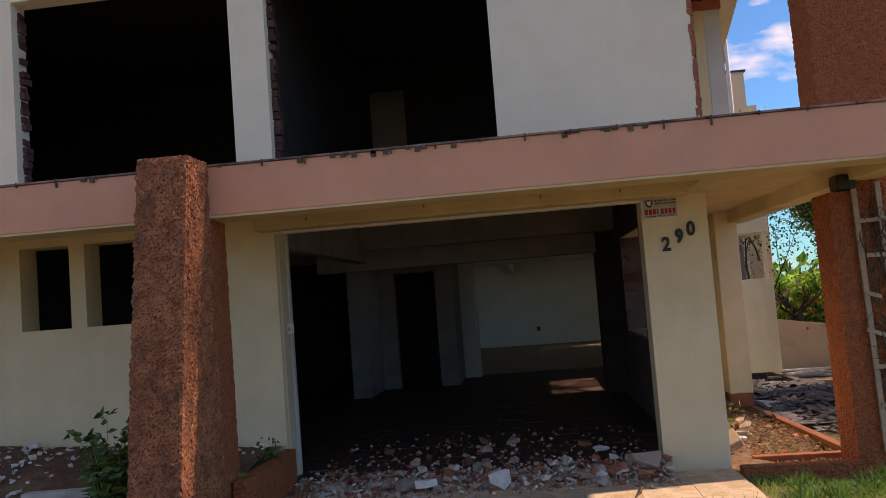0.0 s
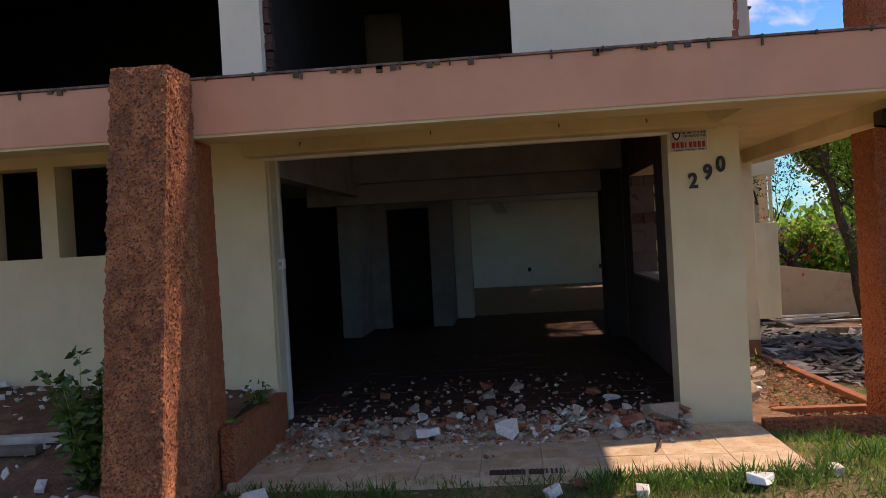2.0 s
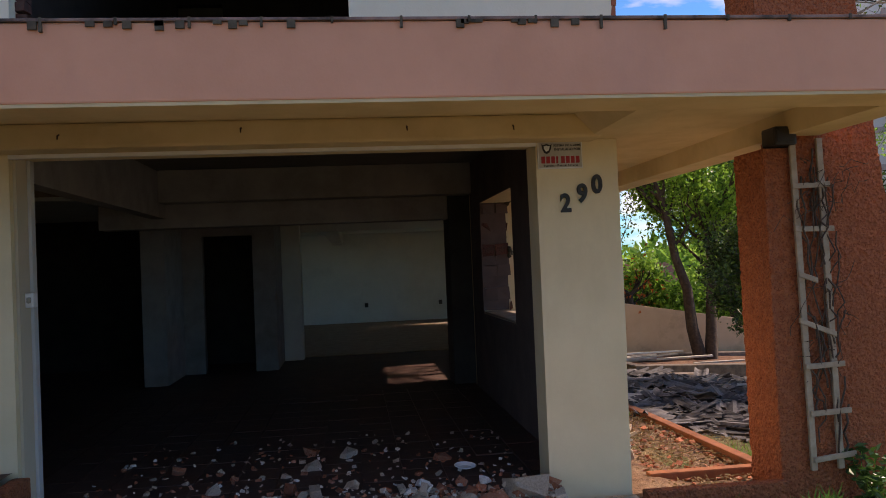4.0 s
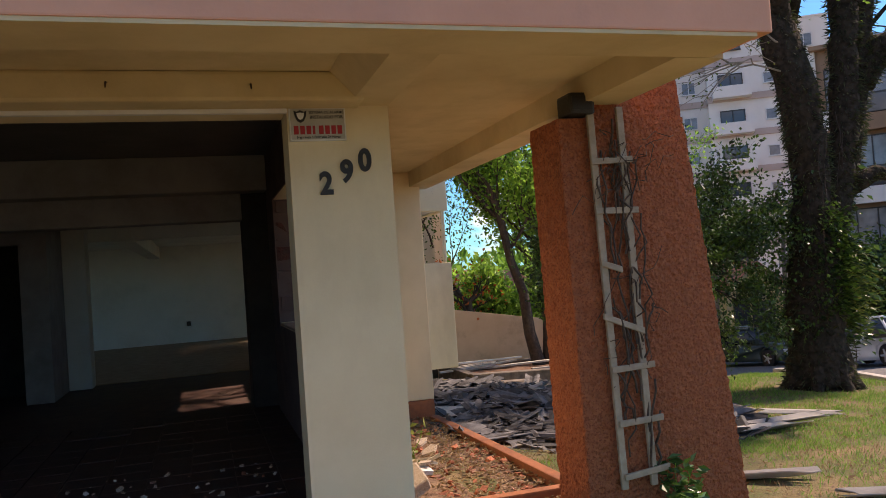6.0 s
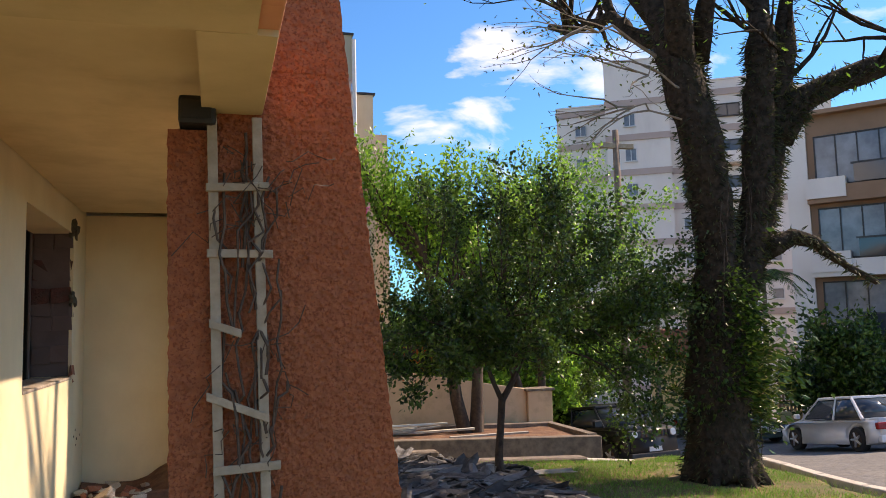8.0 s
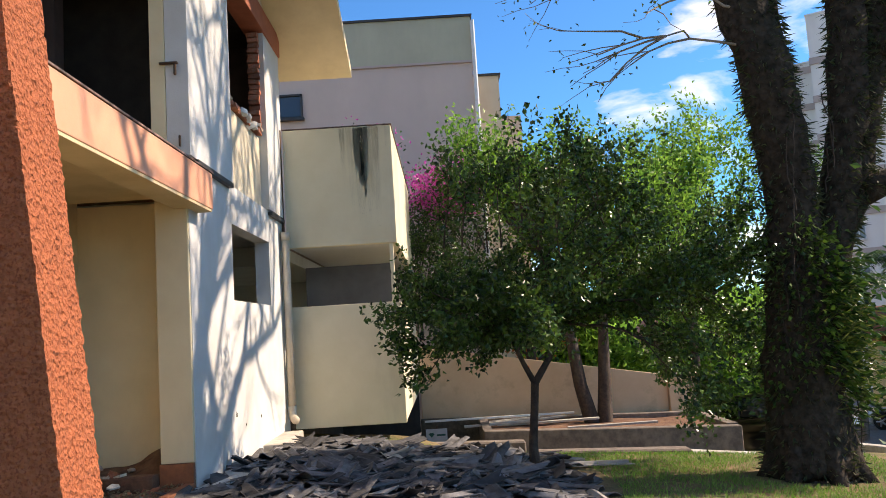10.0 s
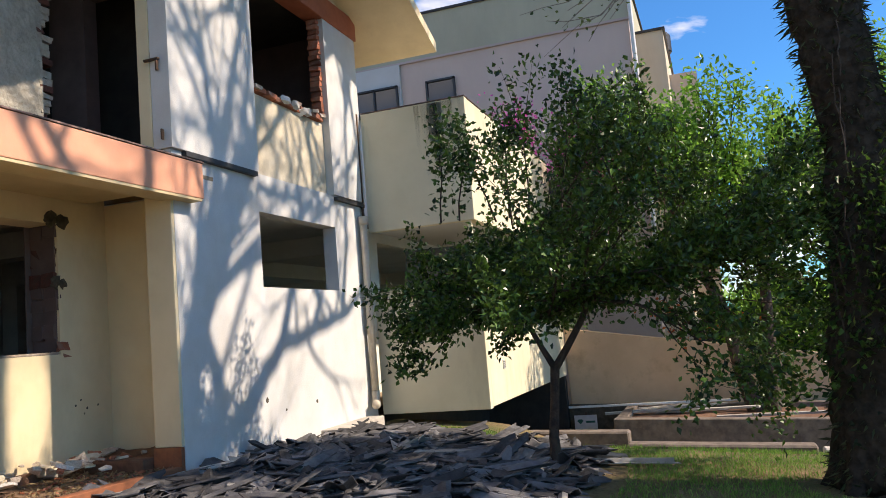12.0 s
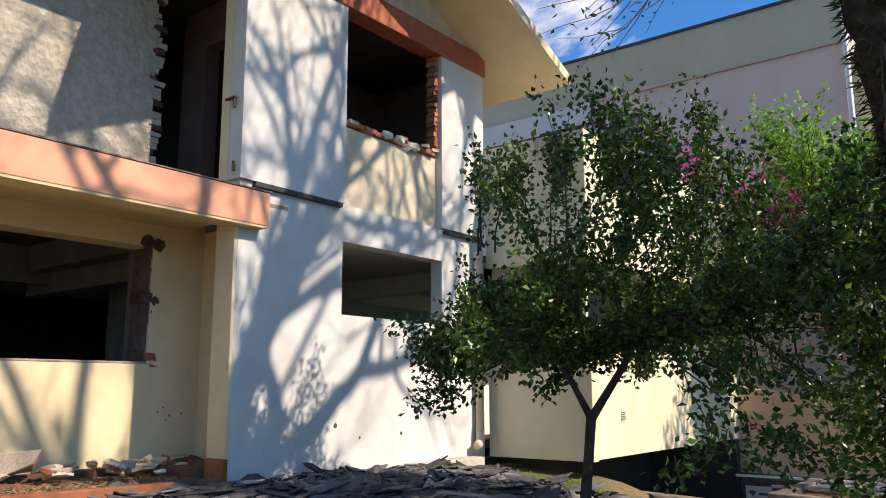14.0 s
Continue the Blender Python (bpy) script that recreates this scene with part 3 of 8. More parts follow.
def build_shell():
    # front wall, ground floor: two square windows, the wide garage opening
    wall_with_holes("wall_front", "y", 7.65, 0.28, -9.0, 1.73, -0.15, 2.498,
                    [(-4.90, -4.38, 1.575, 2.39), (-4.22, -3.70, 1.575, 2.39), (-2.29, 1.15, -0.2, 2.34)], CREAM,
                    "cream painted front wall with garage opening and square windows")
    structure("trim_jamb", -2.289, 7.70, 0.0, -2.268, 7.935, 2.34, NB_PALE, "cream plastered lining of the garage jamb", "trim", 0.004)
    structure("trim_jamb_strip", -2.267, 7.87, 0.0, -2.245, 7.94, 2.34, NB_GREY, "white painted strip on the garage jamb", "trim", 0.004)
    structure("trim_lintel", -2.28, 7.61, 2.315, 1.15, 7.65, 2.34, FRAME_WHITE, "pale painted strip under the garage lintel", "trim", 0.004)
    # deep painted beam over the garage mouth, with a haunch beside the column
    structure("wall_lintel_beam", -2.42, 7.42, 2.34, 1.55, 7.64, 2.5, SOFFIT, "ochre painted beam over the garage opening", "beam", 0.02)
    bm = bmesh.new()
    prof = [(1.50, 2.36), (1.73, 2.36), (1.73, 2.53), (1.34, 2.53)]
    for y in (6.52, 7.66):
        for x, z in prof:
            bm.verts.new((x if y > 7 else x, y, z))
    bm.verts.ensure_lookup_table()
    for f in ((0, 1, 2, 3), (7, 6, 5, 4), (0, 4, 5, 1), (1, 5, 6, 2), (2, 6, 7, 3), (3, 7, 4, 0)):
        bm.faces.new([bm.verts[i] for i in f])
    bmesh.ops.recalc_face_normals(bm, faces=bm.faces)
    tagged(part("wall_beam_cross", bm, SOFFIT), "cream painted cross beam under the balcony slab", "beam", kind="structure")
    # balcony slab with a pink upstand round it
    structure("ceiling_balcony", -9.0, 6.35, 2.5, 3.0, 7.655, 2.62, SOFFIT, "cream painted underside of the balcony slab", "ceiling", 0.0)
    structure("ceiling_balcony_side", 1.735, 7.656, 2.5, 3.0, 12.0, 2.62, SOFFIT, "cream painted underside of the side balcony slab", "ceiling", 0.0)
    structure("wall_front_header", -9.0, 7.66, 2.499, 1.73, 7.93, 2.79, DARK_WALL, "plaster above the garage opening, greyed for shade", "wall", 0.0)
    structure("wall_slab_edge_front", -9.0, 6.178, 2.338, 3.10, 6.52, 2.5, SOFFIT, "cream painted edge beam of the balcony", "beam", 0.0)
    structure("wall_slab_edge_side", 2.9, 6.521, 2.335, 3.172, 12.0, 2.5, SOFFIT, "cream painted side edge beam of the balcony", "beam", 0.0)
    structure("wall_parapet_front", -9.0, 6.17, 2.355, 3.18, 6.30, 2.735, PINK, "pink painted balcony fascia with dark runs", "fascia", 0.01)
    structure("wall_parapet_side", 3.04, 6.304, 2.36, 3.18, 12.02, 2.72, PINK, "pink painted side fascia of the balcony", "fascia", 0.01)
    structure("trim_parapet_cap", -9.0, 6.155, 2.736, 3.19, 6.32, 2.752, PINK_CAP, "black stained cap on the pink fascia", "trim", 0.003)
    structure("trim_parapet_cap_side", 3.03, 6.32, 2.722, 3.19, 12.03, 2.738, PINK_CAP, "black stained cap on the side fascia", "trim", 0.003)
    structure("floor_balcony", -9.0, 6.31, 2.62, 3.03, 7.65, 2.66, DUST_FLOOR, "bare dusty balcony floor", "floor", 0.0)
    structure("floor_balcony_side", 1.755, 7.651, 2.62, 3.03, 12.4, 2.66, DUST_FLOOR, "bare dusty side balcony floor", "floor", 0.0)
    structure("floor_upper_room", -9.0, 7.88, 2.885, 1.449, 12.4, 2.91, DUST_FLOOR, "dusty concrete floor of the upper rooms", "floor", 0.0)
    # side wall of the front volume, with the broken window
    wall_with_holes("wall_side", "x", 1.40, 0.33, 7.93, 12.25, -0.15, 2.655, [(9.7, 11.58, 0.94, 2.24)], CREAM,
                    "cream side wall with a broken out window opening")
    # Thin added sheet; shade on the inner face is put into its colour.
    wall_with_holes("wall_side_lining", "x", 1.384, 0.012, 7.94, 12.24, 0.0, 2.79, [(9.68, 11.5, 0.94, 2.24)], BROWN_ROOM, "inner face of the side wall, coloured dark for shade")
    wall_with_holes("wall_recess", "y", 12.25, 0.2, 1.4, 2.83, -0.25, 2.5, [], CREAM, "cream wall of the recess beside the porch")
    structure("wall_porch_column", 2.71, 11.70, -0.02, 3.02, 12.25, 2.5, CREAM, "cream painted porch column against the side wall", "column", 0.012)
    structure("baseboard_column", 2.70, 11.69, -0.30, 3.015, 12.24, -0.024, TERRA_FLAT, "terracotta painted column base", "baseboard", 0.006)
    # the white two-storey side wall
    wall_with_holes("wall_white_lower", "x", 2.83, 0.195, 11.74, 16.16, -0.5, 2.85, [(13.265, 15.18, 1.525, 2.40)], WHITE_WALL,
                    "white side wall with a low wide window opening")
    wall_with_holes("wall_white_upper", "x", 2.85, 0.215, 11.71, 13.25, 2.855, 5.40, [], WHITE_WALL, "white upper wall with stains and tree shadows")
    wall_with_holes("wall_white_pier", "x", 2.85, 0.215, 15.14, 16.16, 2.855, 5.40, [], WHITE_WALL, "white upper wall pier beside the window")
    structure("wall_infill_panel", 2.80, 13.25, 2.855, 2.96, 15.14, 3.86, FADED, "faded plaster panel under the upper window", "wall", 0.01)
    structure("trim_ledge", 3.02, 11.9, 2.795, 3.085, 13.2, 2.85, FRAME_DARK, "dark ledge line between the storeys", "trim", 0.004)
    structure("trim_ledge_pier", 3.02, 15.2, 2.78, 3.08, 16.1, 2.83, FRAME_DARK, "dark ledge line below the pier", "trim", 0.004)
    structure("wall_tower_front_upper", 2.70, 11.70, 2.75, 2.845, 12.25, 5.4, CREAM, "cream upper column face beside the opening", "wall", 0.01)
    structure("trim_red_band", 2.80, 11.66, 5.38, 3.09, 16.2, 5.72, RED_BAND, "red brown band beam under the gable", "trim", 0.012)
    structure("trim_red_band_front", 2.45, 11.62, 5.38, 2.795, 11.9, 5.72, RED_BAND, "red brown band beam end", "trim", 0.012)
    structure("wall_plinth_white", 2.84, 14.4, -0.52, 3.28, 15.8, -0.25, CONCRETE_PALE, "earth stained plinth at the wall foot", "plinth", 0.02)
    # upper front wall
    wall_with_holes("wall_front_upper", "y", 7.65, 0.22, -9.0, 1.75, 2.66, 5.6,
                    [(-4.88, -2.62, 2.5, 4.9), (-2.26, -0.09, 2.5, 4.9)], OFF_WHITE, "off-white upper front wall with two gaping openings")
    wall_with_holes("wall_side_upper", "x", 1.45, 0.3, 7.87, 11.45, 2.66, 5.6, [], ROUGHCAST, "stripped roughcast side wall of the upper storey")
    wall_with_holes("wall_recess_upper", "y", 12.3, 0.2, 1.0, 2.7, 2.66, 5.6, [(1.5, 2.6, 2.6, 4.95)], BROWN_ROOM, "wall with door opening on the upper floor, coloured dark for shade")
    # upper rooms, their shade put into near-black and brown wall colours
    wall_with_holes("wall_room_divider", "x", -2.5, 0.15, 7.87, 13.0, 2.912, 5.5, [], BLACK_ROOM, "plaster wall between the upper rooms, coloured black for shade")
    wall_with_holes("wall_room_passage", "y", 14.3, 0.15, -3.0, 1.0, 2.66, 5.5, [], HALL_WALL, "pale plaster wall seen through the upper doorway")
    wall_with_holes("wall_room_back", "y", 13.0, 0.15, -9.0, 2.85, 2.66, 5.5, [(-2.3, -1.7, 2.6, 5.1)], BLACK_ROOM, "back wall of the upper rooms, coloured black for shade")
    # Its doorway hole is unseen, added to let daylight reach the passage.
    wall_with_holes("wall_room_back_east", "x", 0.9, 0.15, 13.15, 16.16, 2.66, 5.5, [(13.2, 14.25, 2.6, 4.9)], BROWN_ROOM, "inner wall of the upper corner room, coloured dark for shade")
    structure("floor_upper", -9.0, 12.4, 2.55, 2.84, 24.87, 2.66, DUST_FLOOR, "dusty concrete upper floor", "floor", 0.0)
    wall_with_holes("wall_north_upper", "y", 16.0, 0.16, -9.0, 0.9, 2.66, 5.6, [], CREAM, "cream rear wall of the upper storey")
    structure("ceiling_upper", -9.0, 7.66, 5.5, 2.84, 16.16, 5.6, BLACK_ROOM, "plaster ceiling of the upper storey, coloured black for shade", "ceiling", 0.0)
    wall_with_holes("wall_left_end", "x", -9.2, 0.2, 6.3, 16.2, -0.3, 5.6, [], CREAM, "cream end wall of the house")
    structure("wall_north_upper_room", 0.9, 16.0, 2.66, 2.84, 16.158, 5.5, BROWN_ROOM, "end wall of the upper corner room, coloured dark for shade", "wall", 0.0)
    # garage hall, with darkened plaster standing in for shade near the mouth
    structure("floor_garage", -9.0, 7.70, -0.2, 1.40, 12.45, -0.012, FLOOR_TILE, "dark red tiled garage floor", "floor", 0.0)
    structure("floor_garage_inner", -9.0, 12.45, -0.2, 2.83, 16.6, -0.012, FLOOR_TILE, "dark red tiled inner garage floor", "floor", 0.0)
    structure("floor_hall", -9.0, 16.6, -0.2, 2.83, 24.87, 0.0, DUST_FLOOR, "dusty pale screed floor of the hall", "floor", 0.0)
    structure("ceiling_garage", -9.0, 7.93, 2.80, 1.449, 12.4, 2.88, SLOT_WALL, "plaster garage ceiling, greyed for shade", "ceiling", 0.0)
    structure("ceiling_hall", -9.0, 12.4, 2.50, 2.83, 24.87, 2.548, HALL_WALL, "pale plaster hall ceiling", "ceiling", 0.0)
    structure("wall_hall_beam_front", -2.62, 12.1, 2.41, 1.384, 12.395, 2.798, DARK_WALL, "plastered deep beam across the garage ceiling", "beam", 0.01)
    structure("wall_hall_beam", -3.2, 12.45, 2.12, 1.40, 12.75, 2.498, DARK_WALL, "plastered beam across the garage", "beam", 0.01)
    structure("wall_hall_beam_far", -1.0, 16.45, 2.2, 2.83, 16.7, 2.498, HALL_WALL, "pale plastered beam across the hall", "beam", 0.01)
    structure("wall_hall_beam_long", -0.62, 16.7, 2.2, -0.35, 24.77, 2.498, HALL_WALL, "pale plastered beam along the hall ceiling", "beam", 0.01)
    wall_with_holes("wall_hall_back", "y", 24.78, 0.09, -9.0, 2.83, 0.0, 2.5, [], HALL_WALL, "pale green plastered back wall of the hall")
    # The openings here are unseen, cut to bring daylight into the hall.
    wall_with_holes("wall_hall_east", "x", 2.68, 0.15, 16.16, 24.78, 0.0, 2.5, [(17.0, 22.0, 0.9, 2.35), (22.5, 23.5, 0.02, 2.3)], HALL_WALL, "pale hall side wall with unseen openings added for daylight")
    structure("wall_hall_pier", -1.32, 16.1, 0.0, -1.0, 16.5, 2.498, HALL_WALL, "pale plastered pier in the hall", "pier", 0.012)
    wall_with_holes("wall_hall_door", "y", 14.9, 0.18, -2.72, -1.32, 0.0, 2.5, [(-2.42, -1.66, -0.1, 2.12)], DARK_WALL, "plaster wall with a dark doorway, greyed for shade")
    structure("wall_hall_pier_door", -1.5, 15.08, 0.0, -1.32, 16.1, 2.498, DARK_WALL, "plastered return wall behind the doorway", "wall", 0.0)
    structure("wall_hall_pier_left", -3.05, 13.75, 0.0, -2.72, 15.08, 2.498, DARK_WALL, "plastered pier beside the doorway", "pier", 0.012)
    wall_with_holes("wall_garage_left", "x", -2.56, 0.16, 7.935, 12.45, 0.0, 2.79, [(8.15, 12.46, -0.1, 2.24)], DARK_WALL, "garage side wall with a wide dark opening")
    # The side room's gloom is coloured into these walls and the inner pier.
    wall_with_holes("wall_dark_room", "x", -6.2, 0.15, 7.93, 16.0, 0.0, 2.62, [], BLACK_ROOM, "side room wall, coloured black for its shade")
    wall_with_holes("wall_dark_room_back", "y", 16.2, 0.15, -6.2, -1.5, 0.0, 2.5, [], BLACK_ROOM, "wall behind the doorway, coloured black for its shade")
    structure("wall_side_pier_inner", 1.12, 12.4, 0.0, 1.72, 12.95, 2.498, BLACK_ROOM, "plastered pier inside the garage, coloured black for shade", "pier", 0.01)


build_shell()


def build_roof():
    """The gable roof over the white wall, with its deep eave."""
    ry, rz, slope = 13.9, 6.60, 0.42
    roof = empty("house_roof", "cream soffited gable roof with deep eaves", "roof", kind="structure")
    for sy, name in ((1, "roof_slope"), (-1, "roof_slope")):
        y_end = ry + sy * 3.14
        z_end = rz - slope * 3.14
        bm = bmesh.new()
        a = [(2.05, ry, rz), (4.1, ry, rz), (4.1, y_end, z_end), (2.05, y_end, z_end)]
        lo = [bm.verts.new(p) for p in a]
        hi = [bm.verts.new((x, y, z + 0.16)) for x, y, z in a]
        bm.faces.new(lo)
        bm.faces.new(hi[::-1])
        for i in range(4):
            bm.faces.new((lo[i], hi[i], hi[(i + 1) % 4], lo[(i + 1) % 4]))
        bmesh.ops.recalc_face_normals(bm, faces=bm.faces)
        part(name, bm, CREAM, roof)
    bm = bmesh.new()
    for x in (2.86, 3.0):
        for y, z in ((11.6, 5.72), (16.2, 5.72), (13.9, 6.6)):
            bm.verts.new((x, y, z))
    bm.verts.ensure_lookup_table()
    for f in ((0, 1, 2), (5, 4, 3), (0, 3, 4, 1), (1, 4, 5, 2), (2, 5, 3, 0)):
        bm.faces.new([bm.verts[i] for i in f])
    part("gable", bm, FADED, roof)


build_roof()


def build_pillars():
    p = empty("porch_pillar", "tapered porch pillar in coarse black-stained terracotta stucco", "pillar")
    rough_column("shaft", [((-2.69, 5.32), (-2.69, 5.80)), ((-2.31, 5.32), (-2.31, 5.80)), ((-2.31, 6.17), (-2.31, 6.165)), ((-2.69, 6.17), (-2.69, 6.165))],
                 -0.2, 2.77, 0.018, 0.026, TERRA_OLD, p, 3)
    rough_column("rear_fin", [((-2.67, 6.15), (-2.67, 6.15)), ((-2.325, 6.15), (-2.325, 6.15)), ((-2.325, 6.52), (-2.325, 6.50)), ((-2.67, 6.52), (-2.67, 6.50))],
                 -0.2, 2.325, 0.03, 0.008, TERRA, p, 5)
    p = empty("porch_pillar", "broad battered pillar in coarse orange terracotta stucco", "pillar")
    rough_column("shaft", [((2.78, 7.55), (2.752, 7.55)), ((3.90, 7.55), (3.619, 7.55)), ((3.86, 8.0), (3.579, 8.0)), ((2.78, 7.98), (2.752, 7.98))],
                 -0.35, 2.25, 0.024, 0.014, TERRA, p, 9)
    rough_column("neck", [((2.97, 7.56), (2.97, 7.56)), ((3.61, 7.55), (3.583, 7.55)), ((3.575, 8.0), (3.545, 8.0)), ((2.97, 7.97), (2.97, 7.97))],
                 2.24, 2.56, 0.03, 0.012, TERRA, p, 10)
    rough_column("upper_shaft", [((2.75, 7.55), (2.72, 7.55)), ((3.585, 7.55), (3.30, 7.55)), ((3.545, 8.0), (3.26, 8.0)), ((2.75, 7.98), (2.72, 7.98))],
                 2.55, 5.2, 0.028, 0.014, TERRA, p, 11)


build_pillars()


# ---- house: fittings and damage ----
def brick_row(parent, start, step, size, count, rng, jitter=0.012, skip=0.0, material=BRICK):
    """Bricks in a loop, each an object of its own on a few shared meshes."""
    shapes = []
    for k in range(4):
        bm = box_bm(-size[0] / 2, -size[1] / 2, -size[2] / 2, size[0] / 2, size[1] / 2, size[2] / 2)
        for v in bm.verts:
            v.co += Vector((rng.uniform(-1, 1), rng.uniform(-1, 1), rng.uniform(-1, 1))) * jitter
        me = bpy.data.meshes.new("brick")
        bm.to_mesh(me)
        bm.free()
        me.materials.append(material)
        shapes.append(me)
    for i in range(count):
        if rng.random() < skip:
            continue
        ob = new("brick", rng.choice(shapes))
        ob.parent = parent
        ob.location = Vector(start) + Vector(step) * i + Vector((rng.uniform(-1, 1), rng.uniform(-1, 1), rng.uniform(-1, 1))) * jitter
        ob.rotation_euler = (rng.uniform(-0.05, 0.05), rng.uniform(-0.05, 0.05), rng.uniform(-0.06, 0.06))


def build_damage():
    rng = random.Random(11)
    sill = empty("broken_sill", "broken brick sill with loose mortar under the upper window", "sill")
    brick_row(sill, (2.93, 13.34, 3.90), (0, 0.2, 0), (0.18, 0.19, 0.07), 9, rng, 0.014)
    brick_row(sill, (2.99, 13.42, 3.95), (0, 0.23, 0), (0.11, 0.15, 0.05), 8, rng, 0.02, 0.35, MORTAR)
    bm = bmesh.new()
    for y, z in ((14.05, 3.93), (14.3, 3.92), (14.48, 3.88), (14.6, 3.9)):
        g = bmesh.ops.create_icosphere(bm, subdivisions=1, radius=0.07)
        for v in g["verts"]:
            v.co = Vector((3.0, y, z)) + Vector((v.co.x * 0.9, v.co.y * 1.5, v.co.z * 0.7)) + Vector((rng.uniform(-1, 1), rng.uniform(-1, 1), rng.uniform(-1, 1))) * 0.025
    part("mortar_lump", bm, RUBBLE_WHITE, sill)
    jamb = empty("broken_jamb", "exposed brick jamb of the upper window", "jamb")
    for j in range(19):
        brick_row(jamb, (2.93, 15.1, 3.98 + j * 0.075), (0, 0, 0), (0.15, 0.07 + 0.03 * (j % 2), 0.058), 1, rng, 0.008)
    # window jamb of the side wall, broken open to its bricks
    jamb = empty("broken_jamb", "ragged brick jamb of the broken side window", "jamb")
    z = 0.97
    while z < 2.22:
        hgt = rng.uniform(0.06, 0.15)
        w = rng.uniform(0.02, 0.075)
        brick_row(jamb, (1.478, 11.585 - w / 2 + 0.02, z + hgt / 2), (0.16, 0, 0), (0.15, w, hgt * 1.02), 2, rng, 0.012, 0.0, DARK_BRICK if rng.random() < 0.6 else BROWN_ROOM)
        z += hgt
    for y, z, r in ((11.50, 2.29, 0.09), (11.64, 2.27, 0.085), (11.56, 1.65, 0.07), (11.65, 1.63, 0.06)):
        bm = bmesh.new()
        bmesh.ops.create_icosphere(bm, subdivisions=2, radius=r)
        for q in bm.verts:
            q.co = Vector((q.co.x * 0.4 + 1.725, q.co.y + y, q.co.z * 0.9 + z)) + q.co.normalized() * noise.noise(q.co * 22 + Vector((y, z, 0)) * 5) * 0.05
        part("mortar_lump", bm, GRIME, jamb, "soot-black broken stub in the wall")
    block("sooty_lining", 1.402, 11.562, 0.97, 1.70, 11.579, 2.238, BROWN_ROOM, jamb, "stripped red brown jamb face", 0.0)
    brick_row(jamb, (1.725, 11.62, 1.02), (0, 0.05, -0.07), (0.02, 0.13, 0.1), 3, rng, 0.02)
    edge = empty("broken_wall_edge", "ragged brick edge of the stripped upper wall", "wall edge")
    for j in range(36):
        w = rng.uniform(0.08, 0.18)
        brick_row(edge, (1.61, 11.46 + w / 2 - 0.05, 2.70 + j * 0.076), (0, 0, 0), (0.27, w, 0.066), 1, rng, 0.012, 0.04, ROUGHCAST if j % 4 else DARK_BRICK)
    edge = empty("broken_wall_edge", "dark ragged brick edge beside the upper opening", "wall edge")
    for x in (-4.89, -2.25):
        for j in range(28):
            w = rng.uniform(0.05, 0.085)
            brick_row(edge, (x + w / 2 - 0.02, 7.80, 2.72 + j * 0.077), (0, 0, 0), (w, 0.10, 0.066), 1, rng, 0.008, 0.08, DARK_BRICK)
    for y in (8.4,):
        structure("wall_side_sill_cap", 1.40, 9.71, 0.94, 1.735, 11.56, 0.965, MORTAR, "crumbled mortar along the broken window sill", "sill", 0.008)
    edge = empty("broken_wall_edge", "ragged red brick edge at the end of the upper front wall", "wall edge")
    for j in range(34):
        w = rng.uniform(0.03, 0.05)
        brick_row(edge, (1.75, 7.70, 2.72 + j * 0.077), (0, 0, 0), (w, 0.11, 0.072), 1, rng, 0.005, 0.0, RED_BAND)
    # pits and holes
    for i, (x, y, z, r) in enumerate(((1.732, 11.75, 0.42, 0.014), (1.732, 11.82, 0.47, 0.012), (1.732, 11.9, 0.38, 0.014), (1.732, 11.86, 0.33, 0.01),
                                      (1.732, 12.05, 0.40, 0.012), (3.026, 13.2, 0.25, 0.03), (3.026, 14.35, 0.12, 0.025), (3.028, 13.6, 0.1, 0.018))):
        bm = bmesh.new()
        bmesh.ops.create_icosphere(bm, subdivisions=1, radius=r)
        for v in bm.verts:
            v.co = Vector((v.co.x * 0.3 + x, v.co.y * rng.uniform(0.7, 1.3) + y, v.co.z * rng.uniform(0.8, 1.4) + z))
        tagged(part("plaster_hole", bm, GRIME), "small dark pit knocked in the plaster", "hole", "pits in the walls")


build_damage()


